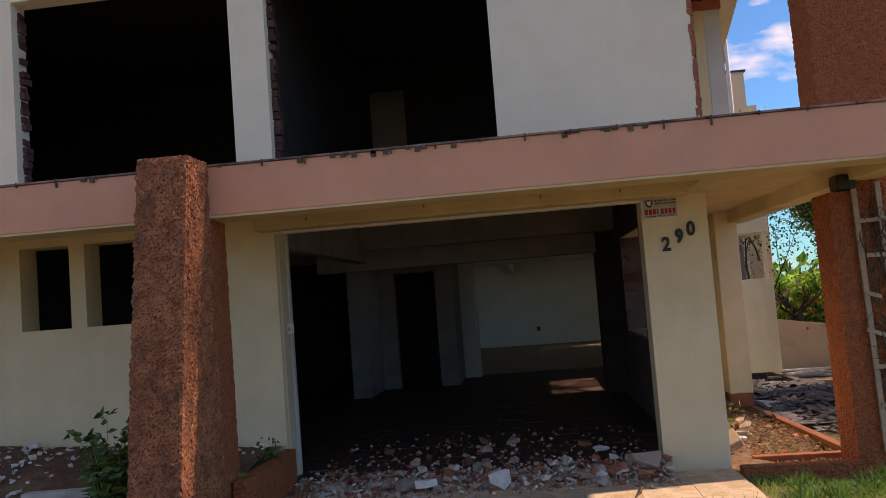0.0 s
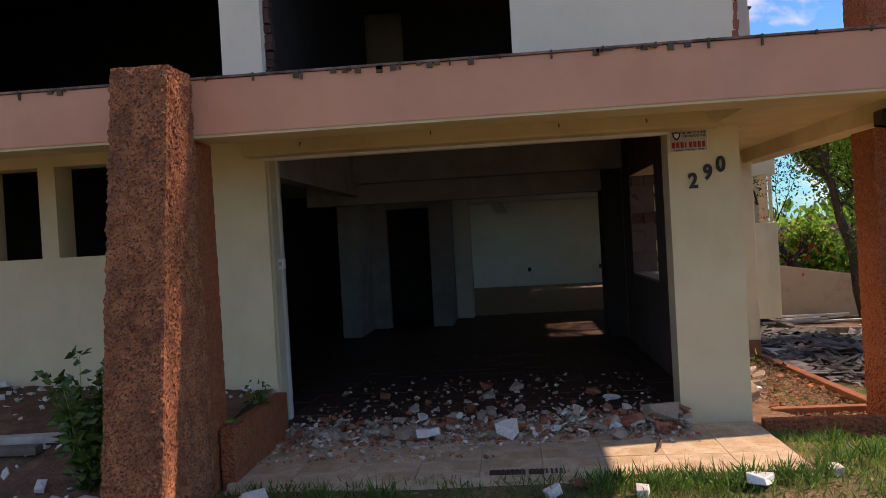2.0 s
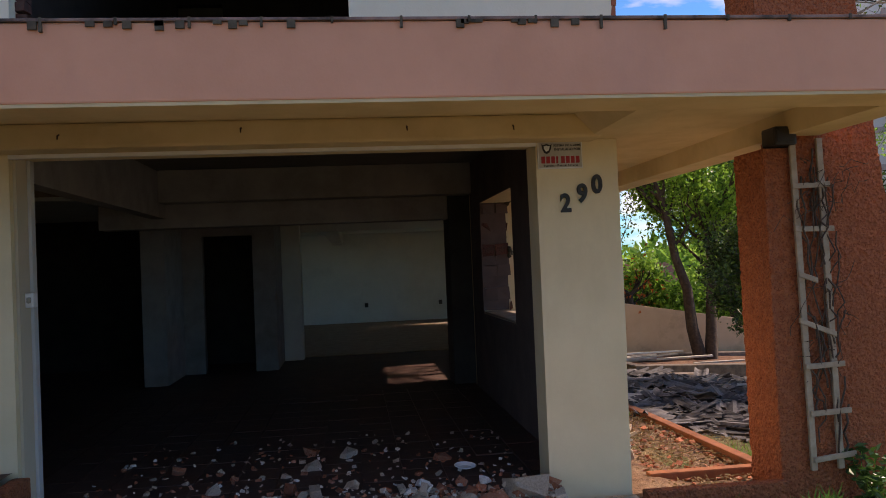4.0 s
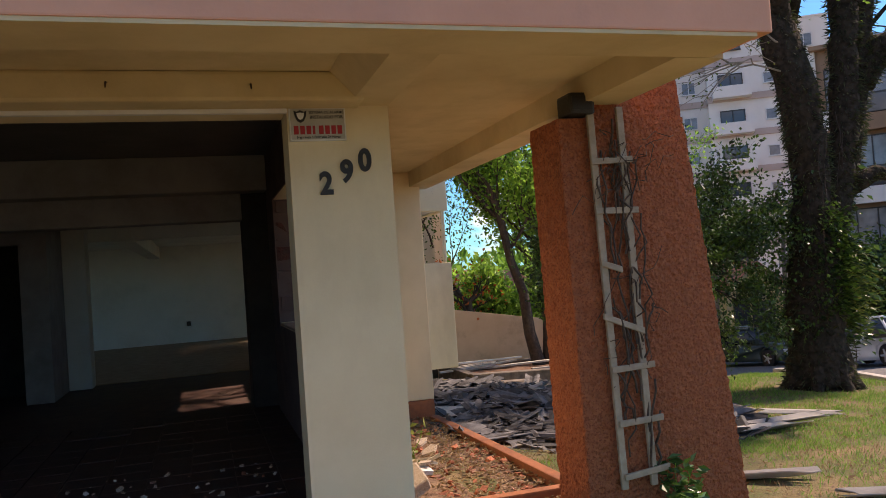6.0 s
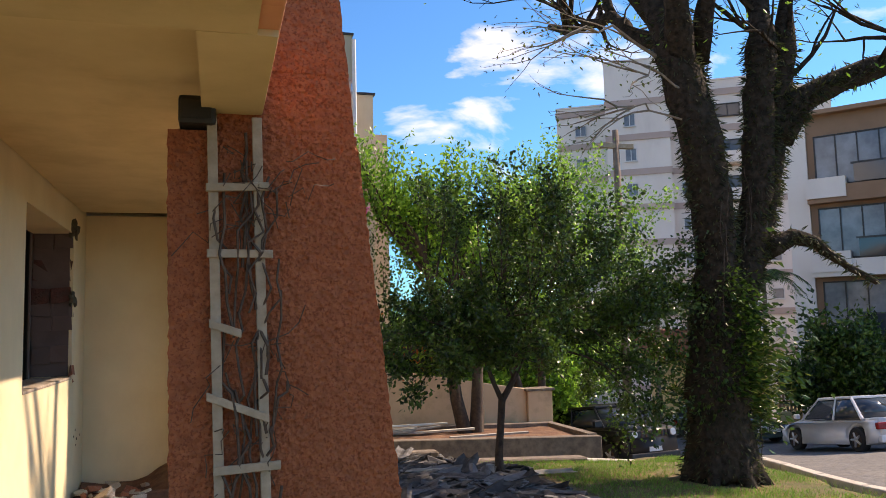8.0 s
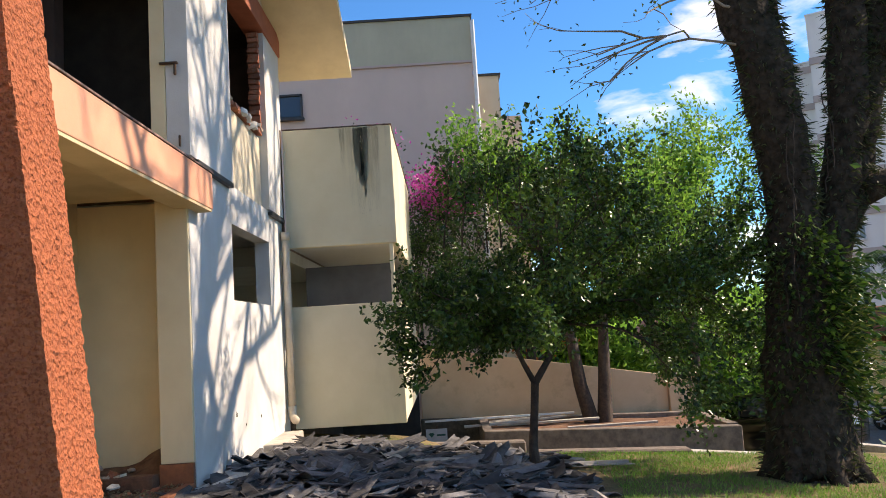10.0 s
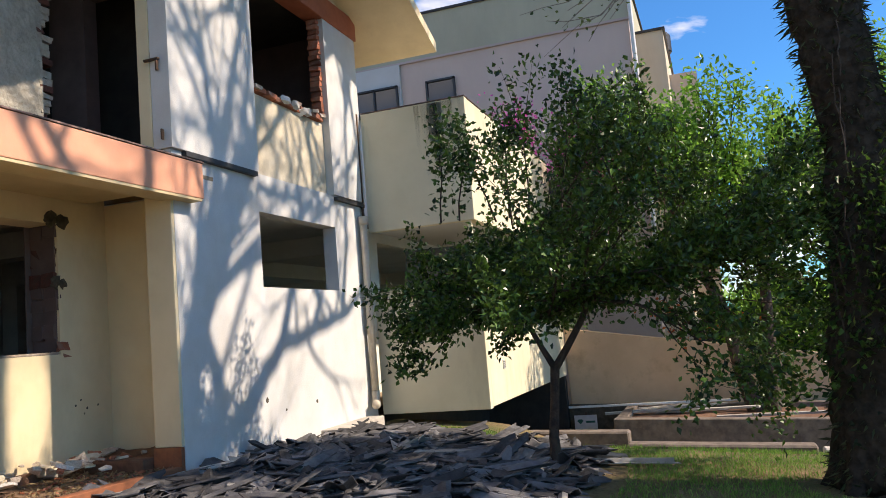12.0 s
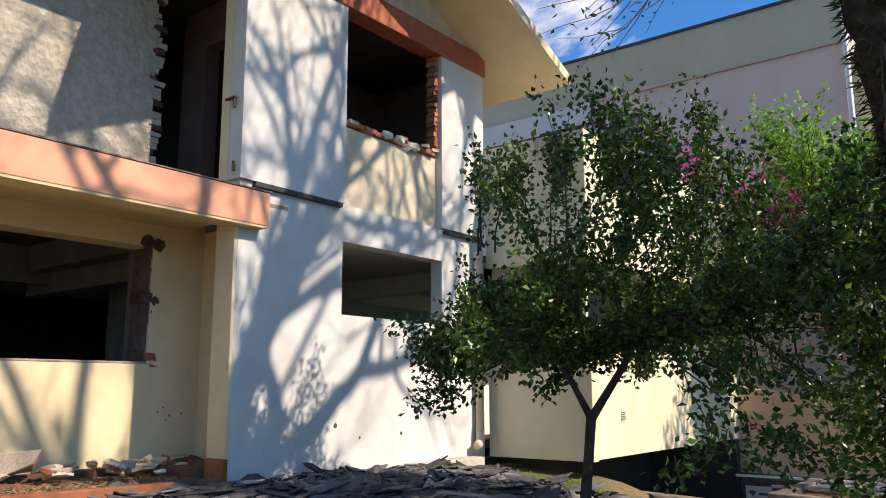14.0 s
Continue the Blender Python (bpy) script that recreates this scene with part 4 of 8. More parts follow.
def build_hardware():
    # drain pipes at the corner
    pipe = empty("drain_pipe", "dirty cream plastic drain pipe with an elbow at its foot", "pipe")
    v, f = [], []
    tube(v, f, [(3.11, 15.93, 2.55), (3.11, 15.93, 1.2), (3.11, 15.93, 0.05)], [0.055] * 3, 14)
    part_data("riser", v, f, PIPE, pipe, smooth=True)
    v, f = [], []
    tube(v, f, [(3.11, 15.93, 0.09), (3.11, 15.93, -0.02), (3.13, 15.89, -0.08), (3.17, 15.80, -0.10), (3.18, 15.76, -0.10)], [0.06] * 5, 14)
    part_data("elbow", v, f, PIPE, pipe, smooth=True)
    v, f = [], []
    tube(v, f, [(3.11, 15.93, 2.5), (3.11, 15.93, 2.62)], [0.068] * 2, 14)
    part_data("collar", v, f, PIPE, pipe, smooth=True)
    pipe = empty("drain_pipe", "thin dark drain pipe at the wall corner", "pipe")
    v, f = [], []
    tube(v, f, [(3.06, 16.06, 4.2), (3.06, 16.06, 2.0), (3.06, 16.06, -0.1)], [0.022] * 3, 10)
    part_data("riser", v, f, DARK_METAL, pipe, smooth=True)
    # shutter hook on the upper column
    hook = empty("shutter_hook", "rusty iron hook on the cream wall", "hook")
    block("arm", 2.80, 11.66, 3.74, 2.98, 11.70, 3.765, DARK_METAL, hook)
    block("stem", 2.94, 11.66, 3.63, 2.965, 11.695, 3.75, DARK_METAL, hook)
    hook = empty("shutter_hook", "small rusty iron pin on the cream wall", "hook")
    block("pin", 2.97, 11.66, 2.93, 2.99, 11.698, 3.04, DARK_METAL, hook)
    box = empty("floodlight_box", "black plastic box on the pillar under the slab", "lamp box")
    bm = box_bm(2.80, 7.47, 2.262, 2.965, 7.66, 2.395, 0.02)
    part("housing", bm, BLACK, box)
    block("lens", 2.81, 7.462, 2.285, 2.945, 7.472, 2.37, BLACK, box, "dark lamp lens", 0.003)
    box = empty("switch_box", "white plastic box on the garage jamb", "box")
    block("cover", -2.268, 7.78, 1.36, -2.215, 7.86, 1.46, FRAME_WHITE, box)
    block("button", -2.255, 7.774, 1.39, -2.228, 7.781, 1.43, SIGN_GREY, box)
    for x in (0.25, 2.35):
        s = empty("wall_socket", "dark open socket box in the hall wall", "socket", "sockets of the hall")
        block("box", x - 0.05, 24.765, 0.42, x + 0.05, 24.795, 0.54, GRIME, s)
    for x, z in ((-1.9, 2.43), (-0.8, 2.45), (0.25, 2.44), (0.95, 2.43)):
        h = empty("beam_hook", "small rusty hook in the garage beam", "hook", "hooks of the beam")
        v, f = [], []
        tube(v, f, [(x, 7.43, z), (x, 7.40, z - 0.01), (x, 7.39, z - 0.035)], [0.006, 0.006, 0.004], 5)
        part_data("pin", v, f, DARK_METAL, h)
    # alarm notice
    sign = empty("alarm_sign", "small enamel alarm notice on the cream column", "sign")
    block("board", 1.16, 7.628, 2.16, 1.475, 7.648, 2.345, FRAME_WHITE, sign, "", 0.003)
    block("field", 1.168, 7.6235, 2.168, 1.467, 7.6275, 2.337, SIGN_GREY, sign, "grey printed field", 0.0)
    face = Matrix.Translation((0, 7.622, 0)) @ Matrix.Rotation(radians(90), 4, "X")

    def at(x, z):
        return Matrix.Translation((x, 7.6225, z)) @ Matrix.Rotation(radians(90), 4, "X")
    text_mesh("line_top", "SISTEMA DE ALARME", 0.021, SIGN_BLACK, sign, at(1.367, 2.318), 0.0006, "", 0.0006)
    text_mesh("line_second", "INSTALADO POR", 0.024, SIGN_BLACK, sign, at(1.367, 2.291), 0.0006, "", 0.0008)
    text_mesh("line_bottom", "Segurança e Proteção 24 Horas", 0.019, SIGN_BLACK, sign, at(1.318, 2.18), 0.0006, "", 0.0005)
    for i in range(8):
        x = 1.182 + i * 0.0347
        block("name_bar", x, 7.6195, 2.196, x + (0.026 if i not in (3,) else 0.014), 7.6228, 2.244, SIGN_RED, sign, "", 0.002)
    bm = bmesh.new()
    ring = [(-0.036, 0.03), (-0.02, 0.024), (0, 0.033), (0.02, 0.024), (0.036, 0.03), (0.03, -0.005), (0.018, -0.028), (0, -0.038), (-0.018, -0.028), (-0.03, -0.005)]
    for s, y in ((1.0, 7.622),):
        vs = [bm.verts.new((1.222 + a * s, y, 2.298 + b * s)) for a, b in ring]
        f = bm.faces.new(vs)
        r = bmesh.ops.extrude_face_region(bm, geom=[f])
        for e in r["geom"]:
            if isinstance(e, bmesh.types.BMVert):
                e.co.y -= 0.003
    bmesh.ops.recalc_face_normals(bm, faces=bm.faces)
    part("shield", bm, SIGN_BLACK, sign)
    bm = bmesh.new()
    vs = [bm.verts.new((1.222 + a * 0.6, 7.6175, 2.299 + b * 0.6)) for a, b in ring]
    bm.faces.new(vs)
    bmesh.ops.recalc_face_normals(bm, faces=bm.faces)
    part("shield_field", bm, SIGN_WHITE, sign)
    # house number, stepping upwards
    for digit, x, z in (("2", 1.345, 1.915), ("9", 1.465, 1.98), ("0", 1.572, 2.04)):
        n = empty("house_number", "black metal house numeral %s on the column" % digit, "numeral", "house number digits")
        text_mesh("digit", digit, 0.172, SIGN_BLACK, n, Matrix.Translation((x, 7.640, z)) @ Matrix.Rotation(radians(90), 4, "X"), 0.008, "", 0.006, 0.86)


build_hardware()


def build_trellis():
    t = empty("trellis", "grey wooden ladder trellis leaning on the pillar with dry vine", "trellis")

    def lean(u, z):
        """u across the face, z up; the face stands at y = 7.53."""
        return Vector((2.985 + u - 0.0 * z, 7.515, z))
    for u0, u1 in ((0.0, 0.145), (0.20, 0.345)):
        v, f = [], []
        bm = bmesh.new()
        g = bmesh.ops.create_cube(bm, size=1.0)
        for q in g["verts"]:
            s = q.co.z + 0.5
            u = (u0 + (u1 - u0) * (1 - s) * 0.33 + 0.0) + q.co.x * 0.045
            q.co = Vector((2.945 + u, 7.515 + q.co.y * 0.024, 0.0 + s * 2.31))
        bmesh.ops.bevel(bm, geom=bm.edges[:], offset=0.003, segments=1, affect="EDGES")
        part("rail", bm, TIMBER, t)
    for z, a, b, tilt in ((0.09, 0.03, 0.34, 0.03), (0.40, 0.02, 0.32, 0.012), (0.725, 0.0, 0.29, 0.01), (0.99, -0.03, 0.24, -0.11), (1.34, -0.02, 0.12, -0.05), (1.675, -0.03, 0.26, -0.004), (1.98, -0.035, 0.245, 0.01)):
        bm = box_bm(-0.5, -0.01, -0.019, 0.5, 0.01, 0.019)
        for q in bm.verts:
            q.co = Vector((2.955 + (a + b) / 2 + q.co.x * (b - a), 7.493 + q.co.y, z + q.co.z + q.co.x * tilt))
        bmesh.ops.bevel(bm, geom=bm.edges[:], offset=0.003, segments=1, affect="EDGES")
        part("rung", bm, TIMBER, t)
    rng = random.Random(5)
    v, f = [], []
    for k in range(26):
        x0 = 3.02 + rng.uniform(0, 0.2)
        z0 = rng.uniform(0.1, 1.7)
        h = rng.uniform(0.3, 0.8)
        pts = curve_points((x0, 7.50, z0), (x0 + rng.uniform(-0.1, 0.1), 7.51, min(z0 + h, 2.25)), 6, 0.045, rng)
        tube(v, f, pts, [0.005 + rng.uniform(0, 0.003)] * len(pts), 4, False)
    for k in range(34):
        x0 = 3.1 + rng.uniform(-0.12, 0.2)
        z0 = rng.choice((2.05, 1.75, 1.9, 1.2, 0.9))
        pts = curve_points((x0, 7.49, z0 + rng.uniform(-0.1, 0.1)), (x0 + rng.uniform(-0.25, 0.3), 7.5, z0 + rng.uniform(-0.3, 0.25)), 5, 0.05, rng)
        tube(v, f, pts, [0.003] * len(pts), 3, False)
    part_data("dry_vine", v, f, DRY_VINE, t, "tangle of dry brown vine stems")


build_trellis()


# ---- the projecting balcony box and the land behind ----
def build_box():
    b = empty("balcony_box", "projecting cream balcony box with a horizontal slot", "balcony")
    x0, x1, y0, y1 = 3.10, 4.74, 16.17, 22.0
    block("lower_panel", x0, y0, -0.28, x1, y0 + 0.14, 1.515, BOX_WALL, b)
    block("lower_panel", x1 - 0.14, y0 + 0.142, -0.26, x1 - 0.002, y1, 1.51, BOX_WALL, b)
    block("upper_panel", x0 - 0.02, y0, 2.405, x1, y0 + 0.14, 4.22, BOX_WALL, b)
    block("upper_panel", x1 - 0.14, y0 + 0.142, 2.40, x1 - 0.002, y1, 4.215, BOX_WALL, b)
    block("floor_slab", x0, y0 + 0.142, -0.25, x1 - 0.142, y1, -0.12, BOX_WALL, b)
    block("soffit", x0, y0 + 0.142, 2.42, x1 - 0.142, y1, 2.52, NB_GREY, b)
    block("top_slab", x0, y0 + 0.142, 4.0, x1 - 0.142, y1, 4.1, BOX_WALL, b)
    block("inner_wall", x0 + 0.02, y0 + 1.3, -0.12, x1 - 0.15, y0 + 1.42, 2.21, SLOT_WALL, b, "dark grey wall inside the slot")
    block("corner_post", x1 - 0.12, y0 + 0.03, 1.515, x1 - 0.06, y0 + 0.09, 2.405, BOX_WALL, b)
    block("cap", x0 - 0.03, y0 - 0.012, 4.222, x1 + 0.012, y0 + 0.15, 4.24, PINK_CAP, b)
    block("cap", x1 - 0.15, y0 + 0.152, 4.217, x1 + 0.012, y1, 4.235, PINK_CAP, b)
    rng = random.Random(3)
    stain = stain_material("rain_stain")
    for i in range(22):
        x = min(4.66, max(3.2, 4.34 + rng.gauss(0, 0.17)))
        near = math.exp(-((x - 4.36) / 0.13) ** 2)
        h = rng.uniform(0.25, 0.7) + 1.05 * near * rng.random()
        w = rng.uniform(0.012, 0.04) + 0.03 * near * rng.random()
        if i in (0, 1, 2):
            x, w, h = 4.36 - 0.06 * i, 0.2 + 0.05 * i, 1.7 - 0.3 * i
        d = y0 - 0.0025 - 0.0004 * i
        run = part_data("rain_run", [(x - w, d, 4.2), (x + w, d, 4.2), (x + w * 0.9, d, 4.2 - h * 0.9), (x - w * 0.8, d, 4.2 - h)], [(3, 2, 1, 0)], stain, b, "dark rain stain below the cap" if i == 0 else "")
        run.visible_shadow = False
    v = empty("wall_vent", "small grey vent in the box wall", "vent")
    block("frame", x1 - 0.003, 17.0, 0.22, x1 + 0.008, 17.12, 0.36, NB_GREY, v)
    for k in range(4):
        block("slat", x1 + 0.008, 17.01, 0.24 + k * 0.028, x1 + 0.014, 17.11, 0.252 + k * 0.028, GRIME, v, "", 0.002)


def stain_material(name):
    m = surface(name, (0.20, 0.165, 0.105), (0.30, 0.25, 0.165), 6.0, 0.95, 0.0)
    nt = m.node_tree
    co = nt.nodes.new("ShaderNodeTexCoord")
    mp = nt.nodes.new("ShaderNodeMapping")
    mp.inputs["Scale"].default_value = (9, 9, 0.9)
    nt.links.new(co.outputs["Object"], mp.inputs[0])
    nz = node(nt, "ShaderNodeTexNoise", Scale=2.0, Detail=8.0)
    nt.links.new(mp.outputs[0], nz.inputs["Vector"])
    rg = nt.nodes.new("ShaderNodeMapRange")
    rg.inputs["From Min"].default_value, rg.inputs["From Max"].default_value, rg.inputs["To Max"].default_value = 0.3, 0.75, 0.2
    nt.links.new(nz.outputs[0], rg.inputs["Value"])
    sp = nt.nodes.new("ShaderNodeSeparateXYZ")
    nt.links.new(co.outputs["Generated"], sp.inputs[0])
    fd = nt.nodes.new("ShaderNodeMath")
    fd.operation = "MULTIPLY"
    nt.links.new(rg.outputs[0], fd.inputs[0])
    nt.links.new(sp.outputs["Z"], fd.inputs[1])
    nt.links.new(fd.outputs[0], nt.nodes["Principled BSDF"].inputs["Alpha"])
    return m


build_box()


def sloped_wall(name, x0, x1, y0, y1, zb, zt0, zt1, material, label, category="wall", bevel=0.012):
    """A wall along x whose top slopes from zt0 at x0 to zt1 at x1."""
    bm = box_bm(x0, y0, 0, x1, y1, 1, 0)
    for v in bm.verts:
        s = (v.co.x - x0) / (x1 - x0)
        v.co.z = zb if v.co.z < 0.5 else zt0 + (zt1 - zt0) * s
    if bevel:
        bmesh.ops.bevel(bm, geom=bm.edges[:], offset=bevel, segments=1, affect="EDGES")
    return tagged(part(name, bm, material), label, category, kind="structure")


def build_yard_walls():
    sloped_wall("wall_boundary", 4.76, 10.2, 22.0, 22.2, -2.6, 0.70, -0.24, GARDEN_WALL, "ochre boundary wall with rising damp at its foot")
    structure("wall_gate_post", 10.2, 21.9, -2.4, 10.84, 22.4, -0.30, GARDEN_WALL, "ochre gate post at the end of the boundary wall", "post", 0.02)
    structure("trim_gate_post_cap", 10.15, 21.85, -0.298, 10.89, 22.45, -0.24, CONCRETE, "concrete cap on the gate post", "trim", 0.012)
    # ramp walls under the box, near black in place of the void's shade
    structure("wall_ramp_back", 2.9, 21.75, -1.9, 4.72, 21.95, -0.28, BLACK_ROOM, "basement wall under the balcony box, coloured black for shade", "wall", 0.0)
    structure("wall_ramp_side", 2.83, 16.17, -1.9, 3.05, 21.74, -0.3, BLACK_ROOM, "basement side wall under the box, coloured black for shade", "wall", 0.0)
    sloped_wall("wall_ramp_edge", 4.73, 6.0, 21.86, 21.98, -2.0, -0.86, -0.9, GRIME, "near-black low wall beside the ramp")
    structure("trim_white_rail", 4.83, 21.3, -0.88, 8.0, 21.36, -0.84, FRAME_WHITE, "white painted pipe rail along the boundary wall", "rail", 0.006)
    # concrete edgings
    sloped_wall("kerb_ramp", 4.25, 6.52, 16.72, 16.98, -1.7, -0.66, -0.735, CONCRETE, "mossy concrete edging above the ramp", "kerb", 0.025)
    sloped_wall("kerb_lawn", 6.58, 8.82, 15.9, 16.2, -1.5, -0.78, -0.87, CONCRETE, "mossy concrete edging along the lawn", "kerb", 0.025)
    sloped_wall("kerb_lawn_end", 8.9, 10.6, 16.2, 16.4, -1.6, -0.95, -1.12, CONCRETE_PALE, "low concrete edging at the lawn end", "kerb", 0.02)
    # the planter
    p = empty("planter", "stained concrete tree planter filled with dry soil", "planter")
    for name, a in (("front_wall", (5.98, 19.2, 10.75, 19.42, -0.86, -1.05)), ("back_wall", (5.98, 21.55, 10.75, 21.75, -0.90, -1.02))):
        bm = box_bm(a[0], a[1], 0, a[2], a[3], 1, 0)
        for v in bm.verts:
            v.co.z = -2.4 if v.co.z < 0.5 else a[4] + (a[5] - a[4]) * (v.co.x - a[0]) / (a[2] - a[0])
        bmesh.ops.bevel(bm, geom=bm.edges[:], offset=0.015, segments=1, affect="EDGES")
        part(name, bm, CONCRETE, p)
    block("end_wall", 10.55, 19.425, -2.4, 10.75, 21.545, -1.02, CONCRETE, p)
    block("end_wall", 5.98, 19.425, -2.4, 6.16, 21.545, -0.88, CONCRETE, p)
    xs = [6.15 + 0.22 * i for i in range(21)]
    ys = [19.4 + 0.22 * i for i in range(11)]
    verts = [(x, y, -0.97 - 0.03 * (x - 6) + 0.05 * noise.noise(Vector((x * 1.5, y * 1.5, 2)))) for y in ys for x in xs]
    w = len(xs)
    faces = [(j * w + i, j * w + i + 1, (j + 1) * w + i + 1, (j + 1) * w + i) for j in range(len(ys) - 1) for i in range(w - 1)]
    part_data("soil", verts, faces, SOIL, p, "dry red soil with litter", True)
    rng = random.Random(8)
    for k in range(6):
        x, y = rng.uniform(6.2, 8.5), rng.uniform(19.5, 21.3)
        ln = rng.uniform(0.9, 2.2)
        b = tagged(block("plank", -ln / 2, -0.06, -0.02, ln / 2, 0.06, 0.02, SHARD_PALE, None, "", 0.004), "weathered pale plank lying on the planter soil", "plank", "planks on the planter")
        b.matrix_world = pose(x, y, -0.90 - 0.03 * (x - 6), rng.uniform(-4, 4), rng.uniform(-3, 3), rng.uniform(-14, 14))
    # estate board
    s = empty("sale_board", "green and white sale board on a thin post", "sign")
    block("post", 5.05, 21.825, -1.9, 5.09, 21.85, -1.02, DARK_METAL, s)
    block("board_lower", 4.83, 21.80, -1.70, 5.29, 21.815, -1.362, SIGN_GREEN, s, "green lower panel", 0.003)
    block("board_upper", 4.83, 21.80, -1.36, 5.29, 21.815, -1.08, SIGN_WHITE, s, "white upper panel", 0.003)
    bm = bmesh.new()
    vs = [bm.verts.new((4.95 + a, 21.796, -1.21 + c)) for a, c in ((-0.065, 0.02), (-0.035, 0.05), (0.035, 0.05), (0.065, 0.02), (0, -0.05))]
    bm.faces.new(vs)
    part("emblem", bm, SIGN_GREEN, s)
    block("name_bar", 5.06, 21.795, -1.235, 5.25, 21.799, -1.195, SIGN_GREEN, s, "", 0.0)
    text_mesh("lettering", "VENDE", 0.13, SIGN_WHITE, s, Matrix.Translation((5.06, 21.797, -1.46)) @ Matrix.Rotation(radians(90), 4, "X"), 0.001, "", 0.003, 0.9)
    block("name_bar", 4.88, 21.796, -1.64, 5.24, 21.799, -1.58, SIGN_WHITE, s, "", 0.0)


build_yard_walls()


# ---- beds, paving and rubble before the house ----
def build_beds():
    def soil_sheet(name, x0, x1, y0, y1, z, step, material, label, amp=0.05):
        nx, ny = int((x1 - x0) / step) + 1, int((y1 - y0) / step) + 1
        verts, faces = [], []
        for j in range(ny + 1):
            for i in range(nx + 1):
                x, y = x0 + (x1 - x0) * i / nx, y0 + (y1 - y0) * j / ny
                n = noise.noise(Vector((x * 2.2, y * 2.2, 7))) + 0.5 * noise.noise(Vector((x * 7, y * 7, 3)))
                verts.append((x, y, (z(x, y) if callable(z) else z) + amp * n))
        w = nx + 1
        for j in range(ny):
            for i in range(nx):
                faces.append((j * w + i, j * w + i + 1, (j + 1) * w + i + 1, (j + 1) * w + i))
        return tagged(part_data(name, verts, faces, material, smooth=True), label, "soil", kind="structure")
    soil_sheet("ground_bed_left", -9.0, -2.32, 4.6, 7.66, lambda x, y: -0.12 + 0.45 * smooth_step(4.9, 7.0, y) + 0.06 * max(0, -2.7 - x) * smooth_step(5.5, 7, y), 0.09, SOIL,
               "raised bed of red soil with broken tile and litter", 0.035)
    structure("wall_bed_edge", -2.31, 6.30, -0.25, -2.20, 7.62, 0.30, TERRA, "terracotta painted edge of the raised bed", "edging", 0.015)
    soil_sheet("ground_bed_right", 1.74, 2.98, 7.62, 12.24, lambda x, y: -0.20 + 0.05 * smooth_step(2.6, 1.9, x) - 0.012 * (y - 7.6), 0.08, EARTH, "bed of reddish earth and dry leaves beside the house", 0.035)
    e = empty("bed_edging", "low terracotta painted edging round the earth bed", "edging", kind="structure")
    block("front_edge", 1.78, 7.50, -0.35, 2.80, 7.60, -0.06, TERRA, e, "", 0.012)
    bm = box_bm(2.94, 8.0, -0.4, 3.04, 11.66, -0.12, 0.012)
    for v in bm.verts:
        v.co.z -= 0.02 * (v.co.y - 8.0)
    part("side_edge", bm, TERRA_FLAT, e)
    block("cross_edge", 2.05, 8.15, -0.35, 2.94, 8.24, -0.12, TERRA_FLAT, e, "", 0.012)
    for x0, y0, x1, y1, z in ((1.74, 11.55, 2.69, 11.75, -0.1), (1.74, 9.6, 1.88, 11.2, -0.12)):
        structure("wall_bed_step", x0, y0, -0.3, x1, y1, z, SOIL, "rough earthy masonry step at the wall foot", "step", 0.03)
    soil_sheet("ground_bed_mound", 1.74, 2.70, 11.7, 12.24, lambda x, y: -0.15 + 0.20 * smooth_step(2.2, 2.7, x) * smooth_step(11.75, 12.15, y) + 0.07 * smooth_step(11.8, 12.2, y), 0.04, SOIL,
               "mound of dark soil and debris in the recess corner", 0.05)
    # worn threshold
    structure("floor_threshold", -2.28, 7.52, -0.25, 1.2, 7.70, -0.03, MORTAR, "crumbling mortar threshold of the garage", "threshold", 0.03)


build_beds()


def shard_meshes(name, count, rng, size, thick, material, wave=0.0, rough=0.5):
    """Broken flat pieces with ragged outlines and thickness."""
    out = []
    for k in range(count):
        n = rng.randint(5, 7)
        ring = []
        for i in range(n):
            a = 2 * math.pi * (i + rng.uniform(-0.25, 0.25)) / n
            r = size * rng.uniform(1 - rough, 1.0)
            ring.append((r * math.cos(a) * rng.uniform(1.0, 1.5), r * math.sin(a)))
        verts = [(x, y, wave * math.sin(y / size * 2.6) + thick / 2) for x, y in ring] + [(x * 0.97, y * 0.97, wave * math.sin(y / size * 2.6) - thick / 2) for x, y in ring]
        cx = (0, 0, wave * 0.3 + thick / 2)
        verts += [cx, (0, 0, wave * 0.3 - thick / 2)]
        faces = []
        for i in range(n):
            j = (i + 1) % n
            faces += [(i, j, 2 * n), (n + j, n + i, 2 * n + 1), (i, n + i, n + j, j)]
        out.append(mesh_of(name, verts, faces, material))
    return out


